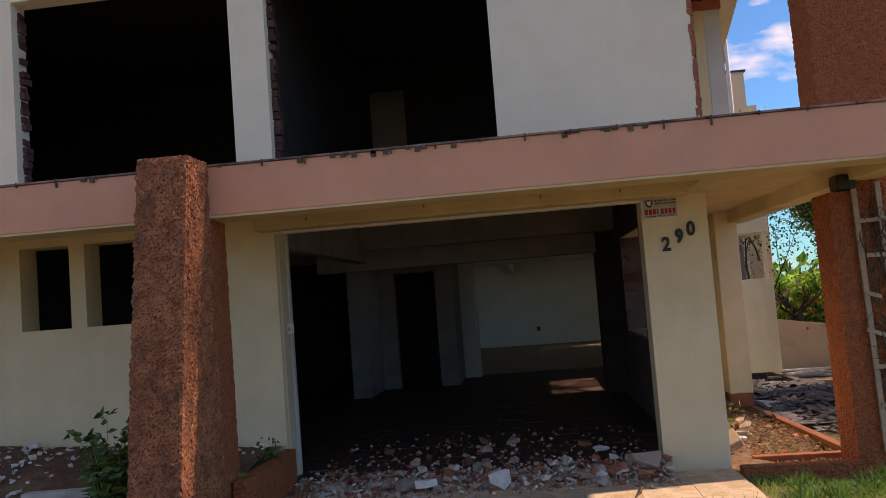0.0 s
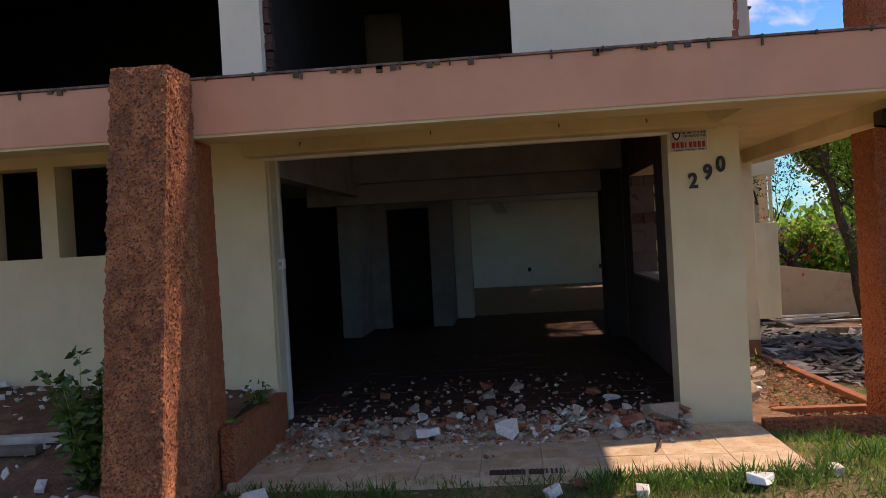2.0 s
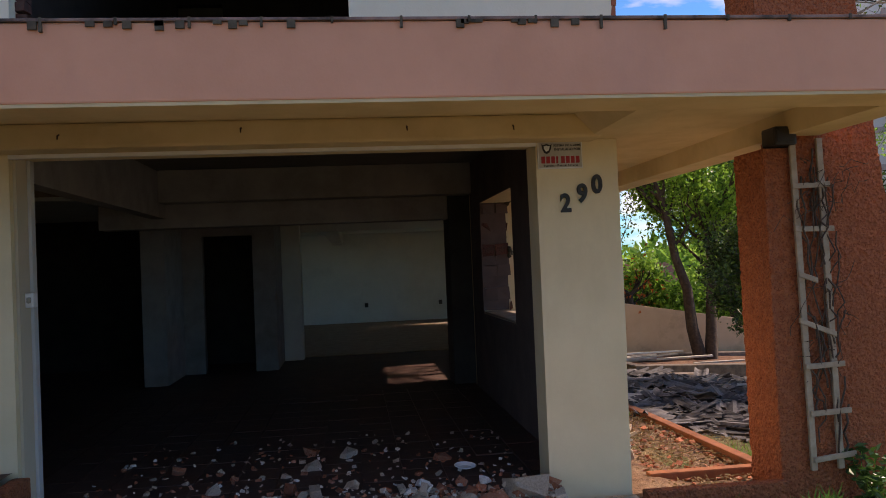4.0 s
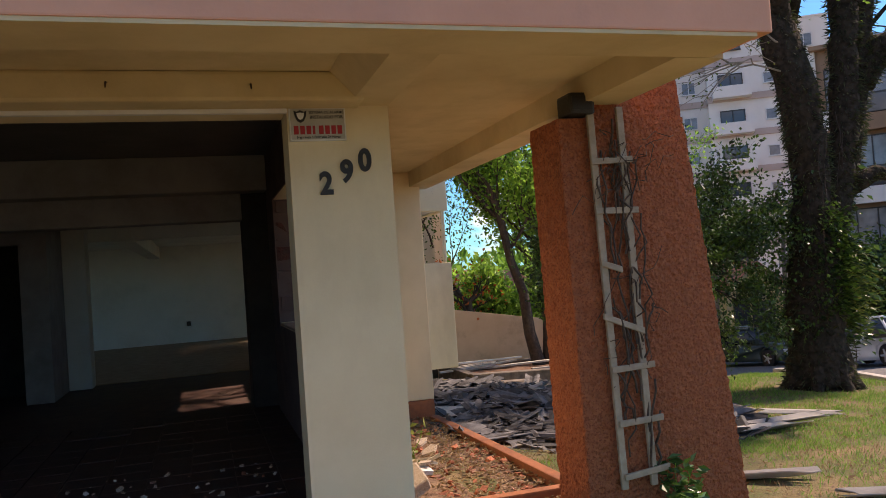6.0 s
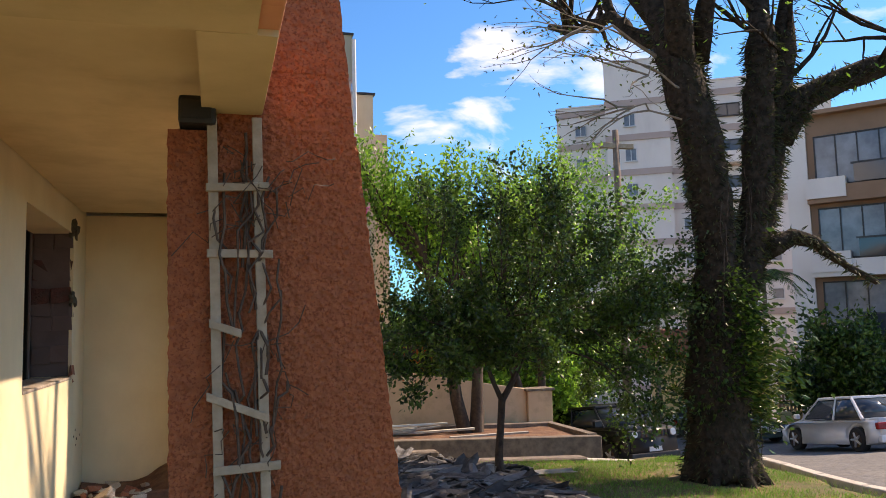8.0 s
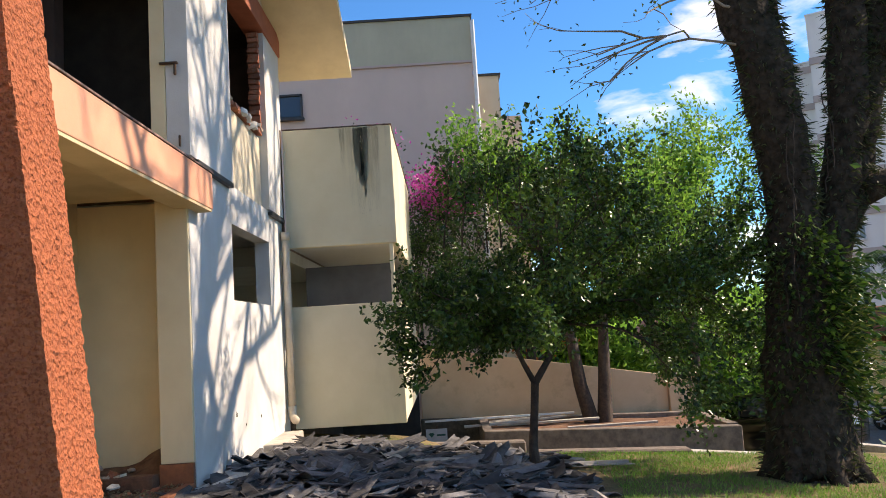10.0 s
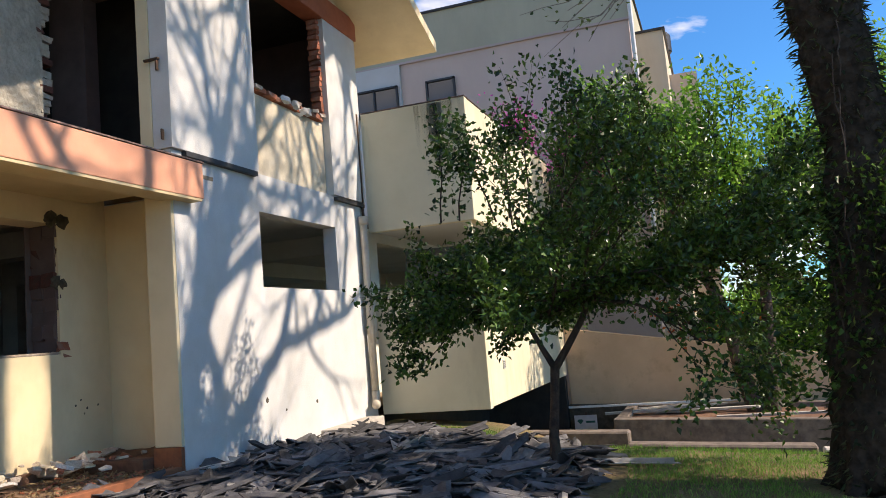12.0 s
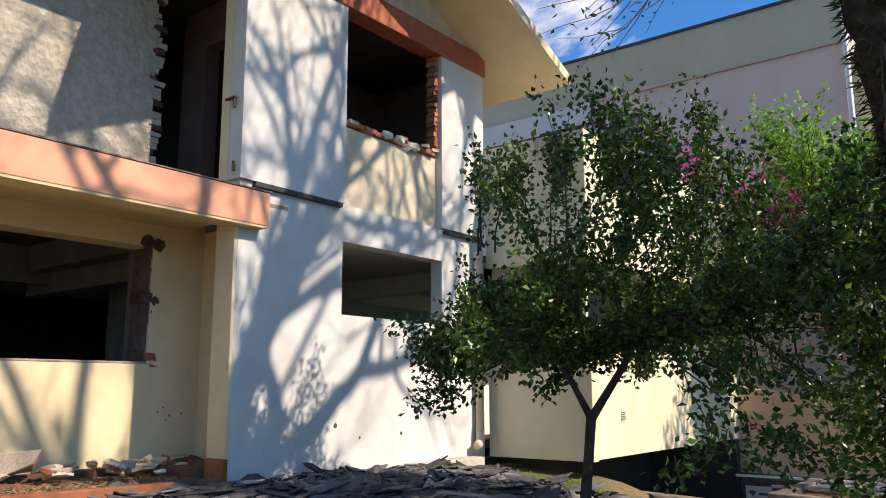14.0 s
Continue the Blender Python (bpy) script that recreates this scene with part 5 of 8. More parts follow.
def corrugated_meshes(name, count, rng, material):
    """Broken pieces of corrugated sheet."""
    out = []
    for k in range(count):
        ln, wd = rng.uniform(0.25, 0.75), rng.uniform(0.12, 0.4)
        nx, ny = 4, max(4, int(wd / 0.035))
        pitch, amp = 0.17, 0.024
        verts, faces = [], []
        cut = [rng.uniform(-0.08, 0.08) for _ in range(ny + 1)]
        cut2 = [rng.uniform(-0.1, 0.1) for _ in range(ny + 1)]
        ph = rng.uniform(0, 6)
        for layer in (0.004, -0.004):
            for j in range(ny + 1):
                y = -wd / 2 + wd * j / ny
                for i in range(nx + 1):
                    x = -ln / 2 + ln * i / nx
                    if i == 0:
                        x += cut[j]
                    if i == nx:
                        x += cut2[j]
                    verts.append((x, y, amp * math.sin(2 * math.pi * y / pitch + ph) + layer))
        w, m = nx + 1, (nx + 1) * (ny + 1)
        for j in range(ny):
            for i in range(nx):
                q = (j * w + i, j * w + i + 1, (j + 1) * w + i + 1, (j + 1) * w + i)
                faces.append(q)
                faces.append(tuple(m + a for a in q[::-1]))
        rim = [i for i in range(w)] + [j * w + nx for j in range(1, ny + 1)] + [ny * w + i for i in range(nx - 1, -1, -1)] + [j * w for j in range(ny - 1, 0, -1)]
        for a, b in zip(rim, rim[1:] + rim[:1]):
            faces.append((a, m + a, m + b, b))
        out.append(mesh_of(name, verts, faces, material))
    return out


def joined(name, shapes, poses, material, label, category, parent=None):
    verts, faces = [], []
    for me, m in poses:
        base = len(verts)
        verts += [tuple(m @ v.co) for v in me.vertices]
        faces += [tuple(base + i for i in p.vertices) for p in me.polygons]
    ob = part_data(name, verts, faces, material, parent, label)
    tagged(ob, label, "" if parent else category, kind="stuff")
    return ob


def pile_z(x, y):
    """Height of the heap of broken roofing above the ground."""
    u, v = (x - 4.6) / 2.1, (y - 12.4) / 2.9
    r = math.sqrt(u * u + v * v)
    h = 0.14 * max(0, 1 - r) ** 0.9
    h += 0.08 * math.exp(-((x - 3.6) ** 2 / 0.7 + (y - 14.6) ** 2 / 0.8))
    return ground_z(x, y) + h


def build_roof_heap():
    rng = random.Random(21)
    heap = empty("roofing_heap", "heap of broken dark grey corrugated roofing sheets", "rubble heap")
    dark = corrugated_meshes("roofing_piece", 14, rng, ROOF_SHARD) + shard_meshes("roofing_piece", 8, rng, 0.2, 0.012, ROOF_SHARD, 0.02)
    pale = corrugated_meshes("roofing_piece", 5, rng, SHARD_PALE)
    far = []
    made = 0
    for k in range(1150):
        a, r = rng.uniform(0, 2 * math.pi), rng.random() ** 0.55
        x, y = 4.65 + 2.0 * r * math.cos(a), 12.4 + 2.9 * r * math.sin(a)
        if x < 3.12 and y > 11.6 or x < 3.0 or x > 7.0 or (x - 6.27) ** 2 + (y - 13.07) ** 2 < 0.04:
            continue
        z = pile_z(x, y) + rng.uniform(-0.03, 0.05)
        tilt = 6 if k % 5 else 12
        m = pose(x, y, z, rng.gauss(0, tilt), rng.gauss(0, tilt), rng.uniform(0, 360))
        me = rng.choice(dark) if rng.random() < 0.93 else rng.choice(pale)
        if k >= 760 and y < 13.5 and made < 290:
            ob = new("roofing_piece", me)
            ob.parent = heap
            ob.matrix_world = m
            made += 1
        else:
            far.append((me, m))
    joined("roofing_debris", None, far, ROOF_SHARD, "", "", heap)
    verts, faces = [], []
    n = 26
    for j in range(n + 1):
        for i in range(n + 1):
            x, y = 3.03 + 4.0 * i / n, 9.4 + 6.0 * j / n
            verts.append((x, y, pile_z(x, y) - 0.06))
    for j in range(n):
        for i in range(n):
            faces.append((j * (n + 1) + i, j * (n + 1) + i + 1, (j + 1) * (n + 1) + i + 1, (j + 1) * (n + 1) + i))
    part_data("heap_core", verts, faces, ROOF_SHARD, heap, "crushed grey debris under the sheets", True)
    # single larger sheets lying about
    for x, y, rz, ln, wd, mat, lab in ((5.6, 9.9, 12, 1.0, 0.34, SHARD_PALE, "pale broken roofing sheet on the lawn"), (6.3, 10.15, -6, 0.9, 0.25, SHARD_PALE, "pale broken roofing sheet on the lawn"),
                                      (6.9, 10.6, -14, 0.7, 0.2, SHARD_PALE, "pale broken roofing sheet on the lawn"), (4.9, 9.6, 60, 0.7, 0.3, SHARD_PALE, "pale curled roofing sheet at the heap"),
                                      (4.5, 8.2, -30, 0.8, 0.2, SHARD_PALE, "pale broken roofing strip on the grass"), (4.9, 7.5, -24, 0.7, 0.18, SHARD_PALE, "pale broken roofing strip on the grass"),
                                      (7.0, 13.3, 4, 0.5, 0.12, SHARD_PALE, "pale roofing strip beside the small tree"), (6.7, 13.5, -9, 0.4, 0.1, SHARD_PALE, "pale roofing strip beside the small tree")):
        me = corrugated_meshes("sheet", 1, random.Random(int(x * 10)), mat)[0]
        ob = tagged(new("roofing_sheet", me), lab, "roofing sheet", "loose roofing sheets")
        ob.matrix_world = pose(x, y, ground_z(x, y) + 0.05, rng.uniform(-6, 6), rng.uniform(-6, 6), rz) @ Matrix.Diagonal((ln / 0.5, wd / 0.25, 1, 1))


build_roof_heap()


def lump_meshes(name, count, rng, material, flat=0.7):
    out = []
    for k in range(count):
        bm = bmesh.new()
        bmesh.ops.create_icosphere(bm, subdivisions=1, radius=1.0)
        for v in bm.verts:
            v.co = Vector((v.co.x * rng.uniform(0.8, 1.2), v.co.y * rng.uniform(0.7, 1.0), v.co.z * flat)) * rng.uniform(0.75, 1.1)
        me = bpy.data.meshes.new(name)
        bm.to_mesh(me)
        bm.free()
        me.materials.append(material)
        out.append(me)
    return out


def chunk_meshes(name, count, rng, material):
    """Broken bricks and blocks: boxes with knocked corners."""
    out = []
    for k in range(count):
        bm = box_bm(-0.5, -0.36, -0.24, 0.5, 0.36, 0.24)
        for v in bm.verts:
            v.co += Vector((rng.uniform(-1, 1), rng.uniform(-1, 1), rng.uniform(-1, 1))) * 0.16
        bmesh.ops.bevel(bm, geom=bm.edges[:], offset=0.03, segments=1, affect="EDGES")
        me = bpy.data.meshes.new(name)
        bm.to_mesh(me)
        bm.free()
        me.materials.append(material)
        out.append(me)
    return out


def build_rubble():
    rng = random.Random(33)
    heap = empty("threshold_rubble", "band of broken brick and plaster across the garage mouth", "rubble")
    kinds = [chunk_meshes("brick_chunk", 5, rng, BRICK), chunk_meshes("mortar_chunk", 5, rng, MORTAR), shard_meshes("plaster_shard", 5, rng, 0.5, 0.12, RUBBLE_WHITE), chunk_meshes("mortar_chunk", 3, rng, RUBBLE_WHITE)]
    for k in range(560):
        x = rng.uniform(-2.15, 1.2)
        y = 7.47 + rng.gauss(0, 0.14)
        if k > 470:
            x, y = rng.uniform(-2.0, 1.1), 7.75 + rng.random() ** 2 * 1.6
        y = max(y, 7.08 + 0.1 * rng.random())
        size = rng.uniform(0.022, 0.055) if rng.random() < 0.72 else rng.uniform(0.06, 0.115)
        if x < -1.1:
            y -= 0.12
            size *= 0.8
        base = -0.085 if y < 7.52 else (-0.03 if y < 7.7 else 0.0)
        h = 0.10 * math.exp(-((y - 7.5) / 0.13) ** 2) * rng.random()
        kind = rng.choices(kinds, (0.46, 0.32, 0.15, 0.07))[0]
        ob = new(kind[0].name.split(".")[0], rng.choice(kind))
        ob.parent = heap
        ob.matrix_world = pose(x, y, base + h + size * 0.22, rng.gauss(0, 22), rng.gauss(0, 22), rng.uniform(0, 360)) @ Matrix.Scale(size, 4)
    for mat, n, lab in ((BRICK, 520, "small red brick crumbs"), (MORTAR, 620, "small grey mortar crumbs"), (RUBBLE_WHITE, 330, "small white plaster crumbs")):
        shapes, poses = chunk_meshes("crumb", 6, rng, mat) + shard_meshes("crumb", 4, rng, 0.5, 0.14, mat), []
        for k in range(n):
            x, y = rng.uniform(-2.2, 1.2), 7.40 + rng.gauss(0, 0.17)
            if k % 4 == 0:
                x, y = rng.uniform(-2.1, 1.1), 7.75 + rng.random() ** 2 * 1.9
            if k % 7 == 0:
                x, y = rng.uniform(-2.2, -0.4), rng.uniform(6.7, 7.4)
            size = rng.uniform(0.012, 0.042)
            base = -0.083 if y < 7.52 else (-0.03 if y < 7.7 else 0.0)
            h = 0.09 * math.exp(-((y - 7.48) / 0.14) ** 2) * rng.random()
            poses.append((rng.choice(shapes), pose(x, y, base + h + size * 0.2, rng.gauss(0, 25), rng.gauss(0, 25), rng.uniform(0, 360)) @ Matrix.Scale(size, 4)))
        joined("crumbs", None, poses, mat, lab, "", heap)
    # larger pieces
    for x, y, z, s, mats, lab in ((-0.93, 7.18, 0.0, 0.15, CERAMIC, "white glazed tile block in the rubble"), (-1.12, 7.24, -0.02, 0.14, MORTAR, "grey block fragment in the rubble"),
                                  (-0.3, 7.28, -0.02, 0.16, RUBBLE_WHITE, "chunk of pale plaster in the rubble"), (0.95, 7.5, 0.03, 0.24, MORTAR, "crumbled masonry at the column foot"),
                                  (1.30, 6.0, -0.08, 0.17, CERAMIC, "white ceramic block in the grass"), (1.85, 6.25, -0.1, 0.12, RUBBLE_WHITE, "white stone in the grass"),
                                  (0.0, 5.9, -0.09, 0.11, RUBBLE_WHITE, "white plaster chunk in the grass"), (-1.9, 5.75, -0.06, 0.16, RUBBLE_WHITE, "white plaster chunk in the grass"),
                                  (-2.35, 5.02, -0.04, 0.2, RUBBLE_WHITE, "white plaster chunk at the pillar foot"), (-1.62, 5.35, -0.08, 0.13, RUBBLE_WHITE, "white plaster chunk in the grass"),
                                  (0.35, 5.65, -0.09, 0.12, MORTAR, "broken brick in the grass"), (0.55, 5.85, -0.09, 0.11, RUBBLE_WHITE, "broken tile in the grass"), (0.2, 6.05, -0.09, 0.1, BRICK, "broken red brick in the grass"),
                                  (-3.2, 5.4, 0.0, 0.2, RUBBLE_WHITE, "white plaster chunk on the soil bed"), (-3.6, 5.55, 0.02, 0.16, RUBBLE_WHITE, "white plaster chunk on the soil bed"), (-2.95, 5.6, 0.0, 0.14, RUBBLE_WHITE, "white plaster chunk on the soil bed")):
        me = chunk_meshes("rubble_block", 1, random.Random(int(abs(x) * 100)), mats)[0]
        ob = tagged(new("rubble_block", me), lab, "rubble")
        ob.matrix_world = pose(x, y, z + s * 0.1, rng.uniform(-18, 18), rng.uniform(-14, 14), rng.uniform(0, 90)) @ Matrix.Scale(s, 4)
    v, f = [], []
    for i in range(24):
        a = 2 * math.pi * i / 24
        v += [(0.085 * math.cos(a), 0.085 * math.sin(a), 0.016), (0.05 * math.cos(a), 0.05 * math.sin(a), 0.0), (0.08 * math.cos(a), 0.08 * math.sin(a), 0.02)]
    for i in range(24):
        j = (i + 1) % 24
        f += [(3 * i, 3 * j, 3 * j + 1, 3 * i + 1), (3 * i, 3 * i + 2, 3 * j + 2, 3 * j), (3 * i + 1, 3 * j + 1, 3 * j + 2, 3 * i + 2)]
    f.append(tuple(3 * i + 1 for i in range(24)))
    ob = tagged(part_data("dish", v, f, CERAMIC), "dirty white dish lying on the garage floor", "dish")
    ob.matrix_world = pose(0.646, 8.217, 0.012, 4, 3, 0)
    # litter of the beds
    chips = shard_meshes("chip", 6, rng, 0.5, 0.14, RUBBLE_WHITE) + chunk_meshes("chip", 4, rng, BRICK)
    poses = []
    for k in range(520):
        x, y = rng.uniform(-6.5, -2.4), rng.uniform(4.7, 7.6)
        z = -0.12 + 0.45 * smooth_step(4.9, 7.0, y) + 0.06 * max(0, -2.7 - x) * smooth_step(5.5, 7, y)
        s = rng.uniform(0.015, 0.05) if rng.random() < 0.85 else rng.uniform(0.06, 0.12)
        poses.append((rng.choice(chips), pose(x, y, z + 0.02, rng.gauss(0, 20), rng.gauss(0, 20), rng.uniform(0, 360)) @ Matrix.Scale(s, 4)))
    joined("bed_litter", None, poses, RUBBLE_WHITE, "scattered chips of plaster and tile on the red soil", "litter")
    poses = []
    for k in range(420):
        x, y = rng.uniform(1.78, 2.9), rng.uniform(7.65, 12.1)
        s = rng.uniform(0.02, 0.05) if rng.random() < 0.8 else rng.uniform(0.06, 0.13)
        if x > 2.3 and s > 0.06:
            s *= 0.5
        poses.append((rng.choice(chips), pose(x, y, -0.17 - 0.012 * (y - 7.6), rng.gauss(0, 20), rng.gauss(0, 20), rng.uniform(0, 360)) @ Matrix.Scale(s, 4)))
    joined("bed_litter", None, poses, BRICK, "rubble and litter on the earth bed by the wall", "litter")
    for k, (x, y, z, s) in enumerate(((1.9, 8.5, -0.1, 0.3), (2.1, 9.1, -0.12, 0.26), (1.95, 10.2, -0.06, 0.3), (2.3, 11.0, -0.08, 0.24), (2.0, 11.4, -0.16, 0.22), (2.4, 11.4, -0.17, 0.12), (1.9, 11.2, -0.16, 0.2), (1.9, 10.7, -0.14, 0.28), (1.95, 9.9, -0.12, 0.3), (2.15, 10.5, -0.15, 0.22), (1.86, 9.7, -0.1, 0.22))):
        me = (shard_meshes if k % 2 else chunk_meshes)("rubble_block", 1, rng, 0.5, 0.12, RUBBLE_WHITE)[0] if k % 2 else chunk_meshes("rubble_block", 1, rng, MORTAR)[0]
        ob = tagged(new("rubble_block", me), "broken masonry lump on the bed by the wall", "rubble", "masonry lumps by the wall")
        ob.matrix_world = pose(x, y, z + 0.03, rng.uniform(-25, 25), rng.uniform(-20, 20), rng.uniform(0, 90)) @ Matrix.Scale(s, 4)
    ledge = empty("ledge_rubble", "broken slabs and plaster strewn along the side wall foot", "rubble")
    for k in range(70):
        flat = k % 3
        me = shard_meshes("plaster_slab", 1, rng, 0.5, 0.12, (RUBBLE_WHITE, FADED, MORTAR)[k % 3])[0] if flat else chunk_meshes("brick_chunk", 1, rng, (BRICK, MORTAR)[k % 2])[0]
        ob = new("plaster_slab" if flat else "brick_chunk", me)
        ob.parent = ledge
        size = rng.uniform(0.06, 0.2) if flat else rng.uniform(0.06, 0.13)
        ob.matrix_world = pose(rng.uniform(1.78, 2.35), rng.uniform(9.0, 12.1), -0.10 + rng.uniform(-0.03, 0.06), rng.gauss(0, 16), rng.gauss(0, 16), rng.uniform(0, 360)) @ Matrix.Scale(size, 4)
    # planks and pipes on the left bed
    for x, y, z, ln, rz, mat in ((-4.4, 6.1, 0.24, 1.7, 3, CONCRETE), (-3.6, 6.3, 0.28, 0.8, 6, CONCRETE_PALE), (-5.0, 5.5, 0.06, 1.2, 8, SHARD_PALE), (-4.6, 5.35, 0.0, 0.9, -4, TIMBER)):
        ob = tagged(block("plank", -ln / 2, -0.05, -0.03, ln / 2, 0.05, 0.03, mat, None, "", 0.008), "grey weathered plank lying on the soil bed", "plank", "planks on the bed")
        ob.matrix_world = pose(x, y, z, 0, 0, rz)
    v, f = [], []
    pts = [(0.78, 6.75, -0.08), (0.83, 6.85, -0.066), (0.86, 6.98, -0.065), (0.87, 7.08, -0.07)]
    tube(v, f, pts, [0.008, 0.012, 0.012, 0.006], 6)
    tagged(part_data("stick", v, f, DRY_VINE), "dark curved stick lying on the paving", "stick")
    d = empty("floor_drain", "dark cast drain grating set in the paving", "grating")
    for k in range(2):
        block("grating_frame", -0.42 + k * 0.27, 6.30, -0.10, -0.17 + k * 0.27, 6.42, -0.082, DARK_METAL, d, "", 0.003)
        for i in range(7):
            block("bar", -0.40 + k * 0.27 + i * 0.033, 6.31, -0.084, -0.385 + k * 0.27 + i * 0.033, 6.41, -0.076, GRIME, d, "", 0.0)


build_rubble()


# ---- plants ----
def tree_from(name, label, bark, leaf, tubes, tips, rng, leaves, length, width, category="tree", spread=0.14, droop=0.35, extra=None):
    t = empty(name, label, category)
    v, f = [], []
    for pts, rad, sides in tubes:
        tube(v, f, pts, rad, sides, False)
    part_data("trunk", v, f, bark, t, smooth=True)
    n = len(tips)
    idx = rng.integers(0, n, leaves)
    base = np.array([tuple(p) for p, _ in tips])[idx]
    dirs = np.array([tuple(d) for _, d in tips])[idx]
    pts = base + rng.normal(size=(leaves, 3)) * spread
    dirs = dirs * 0.5 + rng.normal(size=(leaves, 3)) * 0.8
    lv, lf = leaf_cloud(pts, dirs, length, width, rng, droop)
    part_data("crown", lv, lf, leaf, t)
    return t


def build_small_tree():
    rng = random.Random(41)
    nr = np.random.default_rng(41)
    tubes, tips = [], []
    z0 = ground_z(6.27, 13.07)
    tubes.append(([(6.27, 13.07, z0 - 0.1), (6.26, 13.06, -0.25), (6.30, 13.07, 0.1), (6.33, 13.08, 0.42)], [0.07, 0.05, 0.044, 0.046], 9))
    tubes.append(([(6.33, 13.08, 0.40), (6.22, 13.05, 0.62), (6.12, 13.0, 0.85), (6.0, 12.95, 1.1)], [0.036, 0.028, 0.024, 0.02], 7))
    tubes.append(([(6.33, 13.08, 0.40), (6.48, 13.1, 0.62), (6.62, 13.15, 0.85), (6.72, 13.2, 1.1)], [0.042, 0.036, 0.032, 0.026], 7))
    for start, n, zlo in (((6.0, 12.95, 1.05), 12, 0.0), ((6.72, 13.2, 1.05), 15, 0.0), ((6.3, 13.05, 0.9), 5, 0.1)):
        for k in range(n):
            a = 2 * math.pi * k / n + rng.uniform(-0.3, 0.3)
            up = rng.uniform(-0.15, 0.75)
            d = (math.cos(a) * 1.15, math.sin(a) * 0.8, up)
            grow(start, d, rng.uniform(0.75, 1.1) * (0.66 if d[0] < 0 else 1.05), 0.022, 2, rng, tubes, tips, 0.75, 0.02, 0.22, 4)
    for k in range(17):
        x = rng.uniform(5.4, 7.6)
        grow((x, 13.1 + rng.uniform(-0.5, 0.6), 1.9), (rng.uniform(-0.3, 0.3), rng.uniform(-0.2, 0.2), 1), rng.uniform(0.5, 0.85), 0.012, 1, rng, tubes, tips, 0.4, 0.1, 0.15, 4)
    for k in range(8):
        grow((7.2, 13.4, 1.35), (1, rng.uniform(-0.6, 0.6), rng.uniform(-0.5, 0.6)), 1.05, 0.016, 2, rng, tubes, tips, 0.7, -0.02, 0.2, 4)
    tree_from("small_tree", "small dense tree with dark glossy leaves on a forked trunk", BARK, LEAF_DARK, tubes, tips, nr, 41000, 0.066, 0.043, spread=0.062)


build_small_tree()


def build_mid_trees():
    rng = random.Random(52)
    nr = np.random.default_rng(52)
    for (x, y, zb, h, w, n, leaf, lab) in ((8.45, 21.0, -1.05, 7.0, 1.5, 14000, LEAF_MID, "tall bushy tree with bright green leaves in the planter"),
                                           (11.3, 24.2, -2.6, 9.0, 2.4, 26000, LEAF_MID, "tall bushy tree with bright green leaves behind the gate post")):
        tubes, tips = [], []
        for s in (-1, 1):
            top = (x - 1.15, y - 0.2, zb + h * 0.62) if s < 0 else (x + 0.35, y + 0.2, zb + h * 0.5)
            tubes.append((curve_points((x + s * 0.12, y, zb - 0.1), top, 5, 0.08, rng), [0.17, 0.14, 0.12, 0.1, 0.09, 0.08], 8))
            for k in range(13):
                a = rng.uniform(0, 2 * math.pi)
                zs = rng.uniform(0.62, 1.0)
                st = Vector((x + s * 0.12, y, zb)).lerp(Vector(top), zs)
                grow(st, (math.cos(a) * 0.8, math.sin(a) * 0.6, rng.uniform(0.3, 1.5)), w * rng.uniform(0.6, 1.0), 0.05, 2, rng, tubes, tips, 0.65, 0.18, 0.2, 5)
        tree_from("planter_tree", lab, BARK, leaf, tubes, tips, nr, n, 0.125, 0.07, spread=0.15)
    # bougainvillea on the neighbour's wall
    tubes, tips = [], []
    for k in range(16):
        x = rng.uniform(4.0, 6.6)
        grow((x, 23.2, rng.uniform(0.4, 2.4)), (rng.uniform(-0.5, 0.5), rng.uniform(-0.5, 0.1), 1), 1.5, 0.03, 2, rng, tubes, tips, 0.6, 0.1, 0.2, 4)
    t = tree_from("bougainvillea", "bougainvillea with magenta bracts over dark foliage", BARK, LEAF_DARK, tubes, tips, nr, 9000, 0.09, 0.055, "shrub", 0.24)
    hi = [(p, d) for p, d in tips if p.z > 3.9]
    n = 5200
    idx = nr.integers(0, len(hi), n)
    base = np.array([tuple(p) for p, _ in hi])[idx] + nr.normal(size=(n, 3)) * 0.2 + np.array((0, -0.15, 0.12))
    lv, lf = leaf_cloud(base, nr.normal(size=(n, 3)), 0.075, 0.07, nr)
    part_data("blossom", lv, lf, PETAL, t, "magenta bracts")


build_mid_trees()


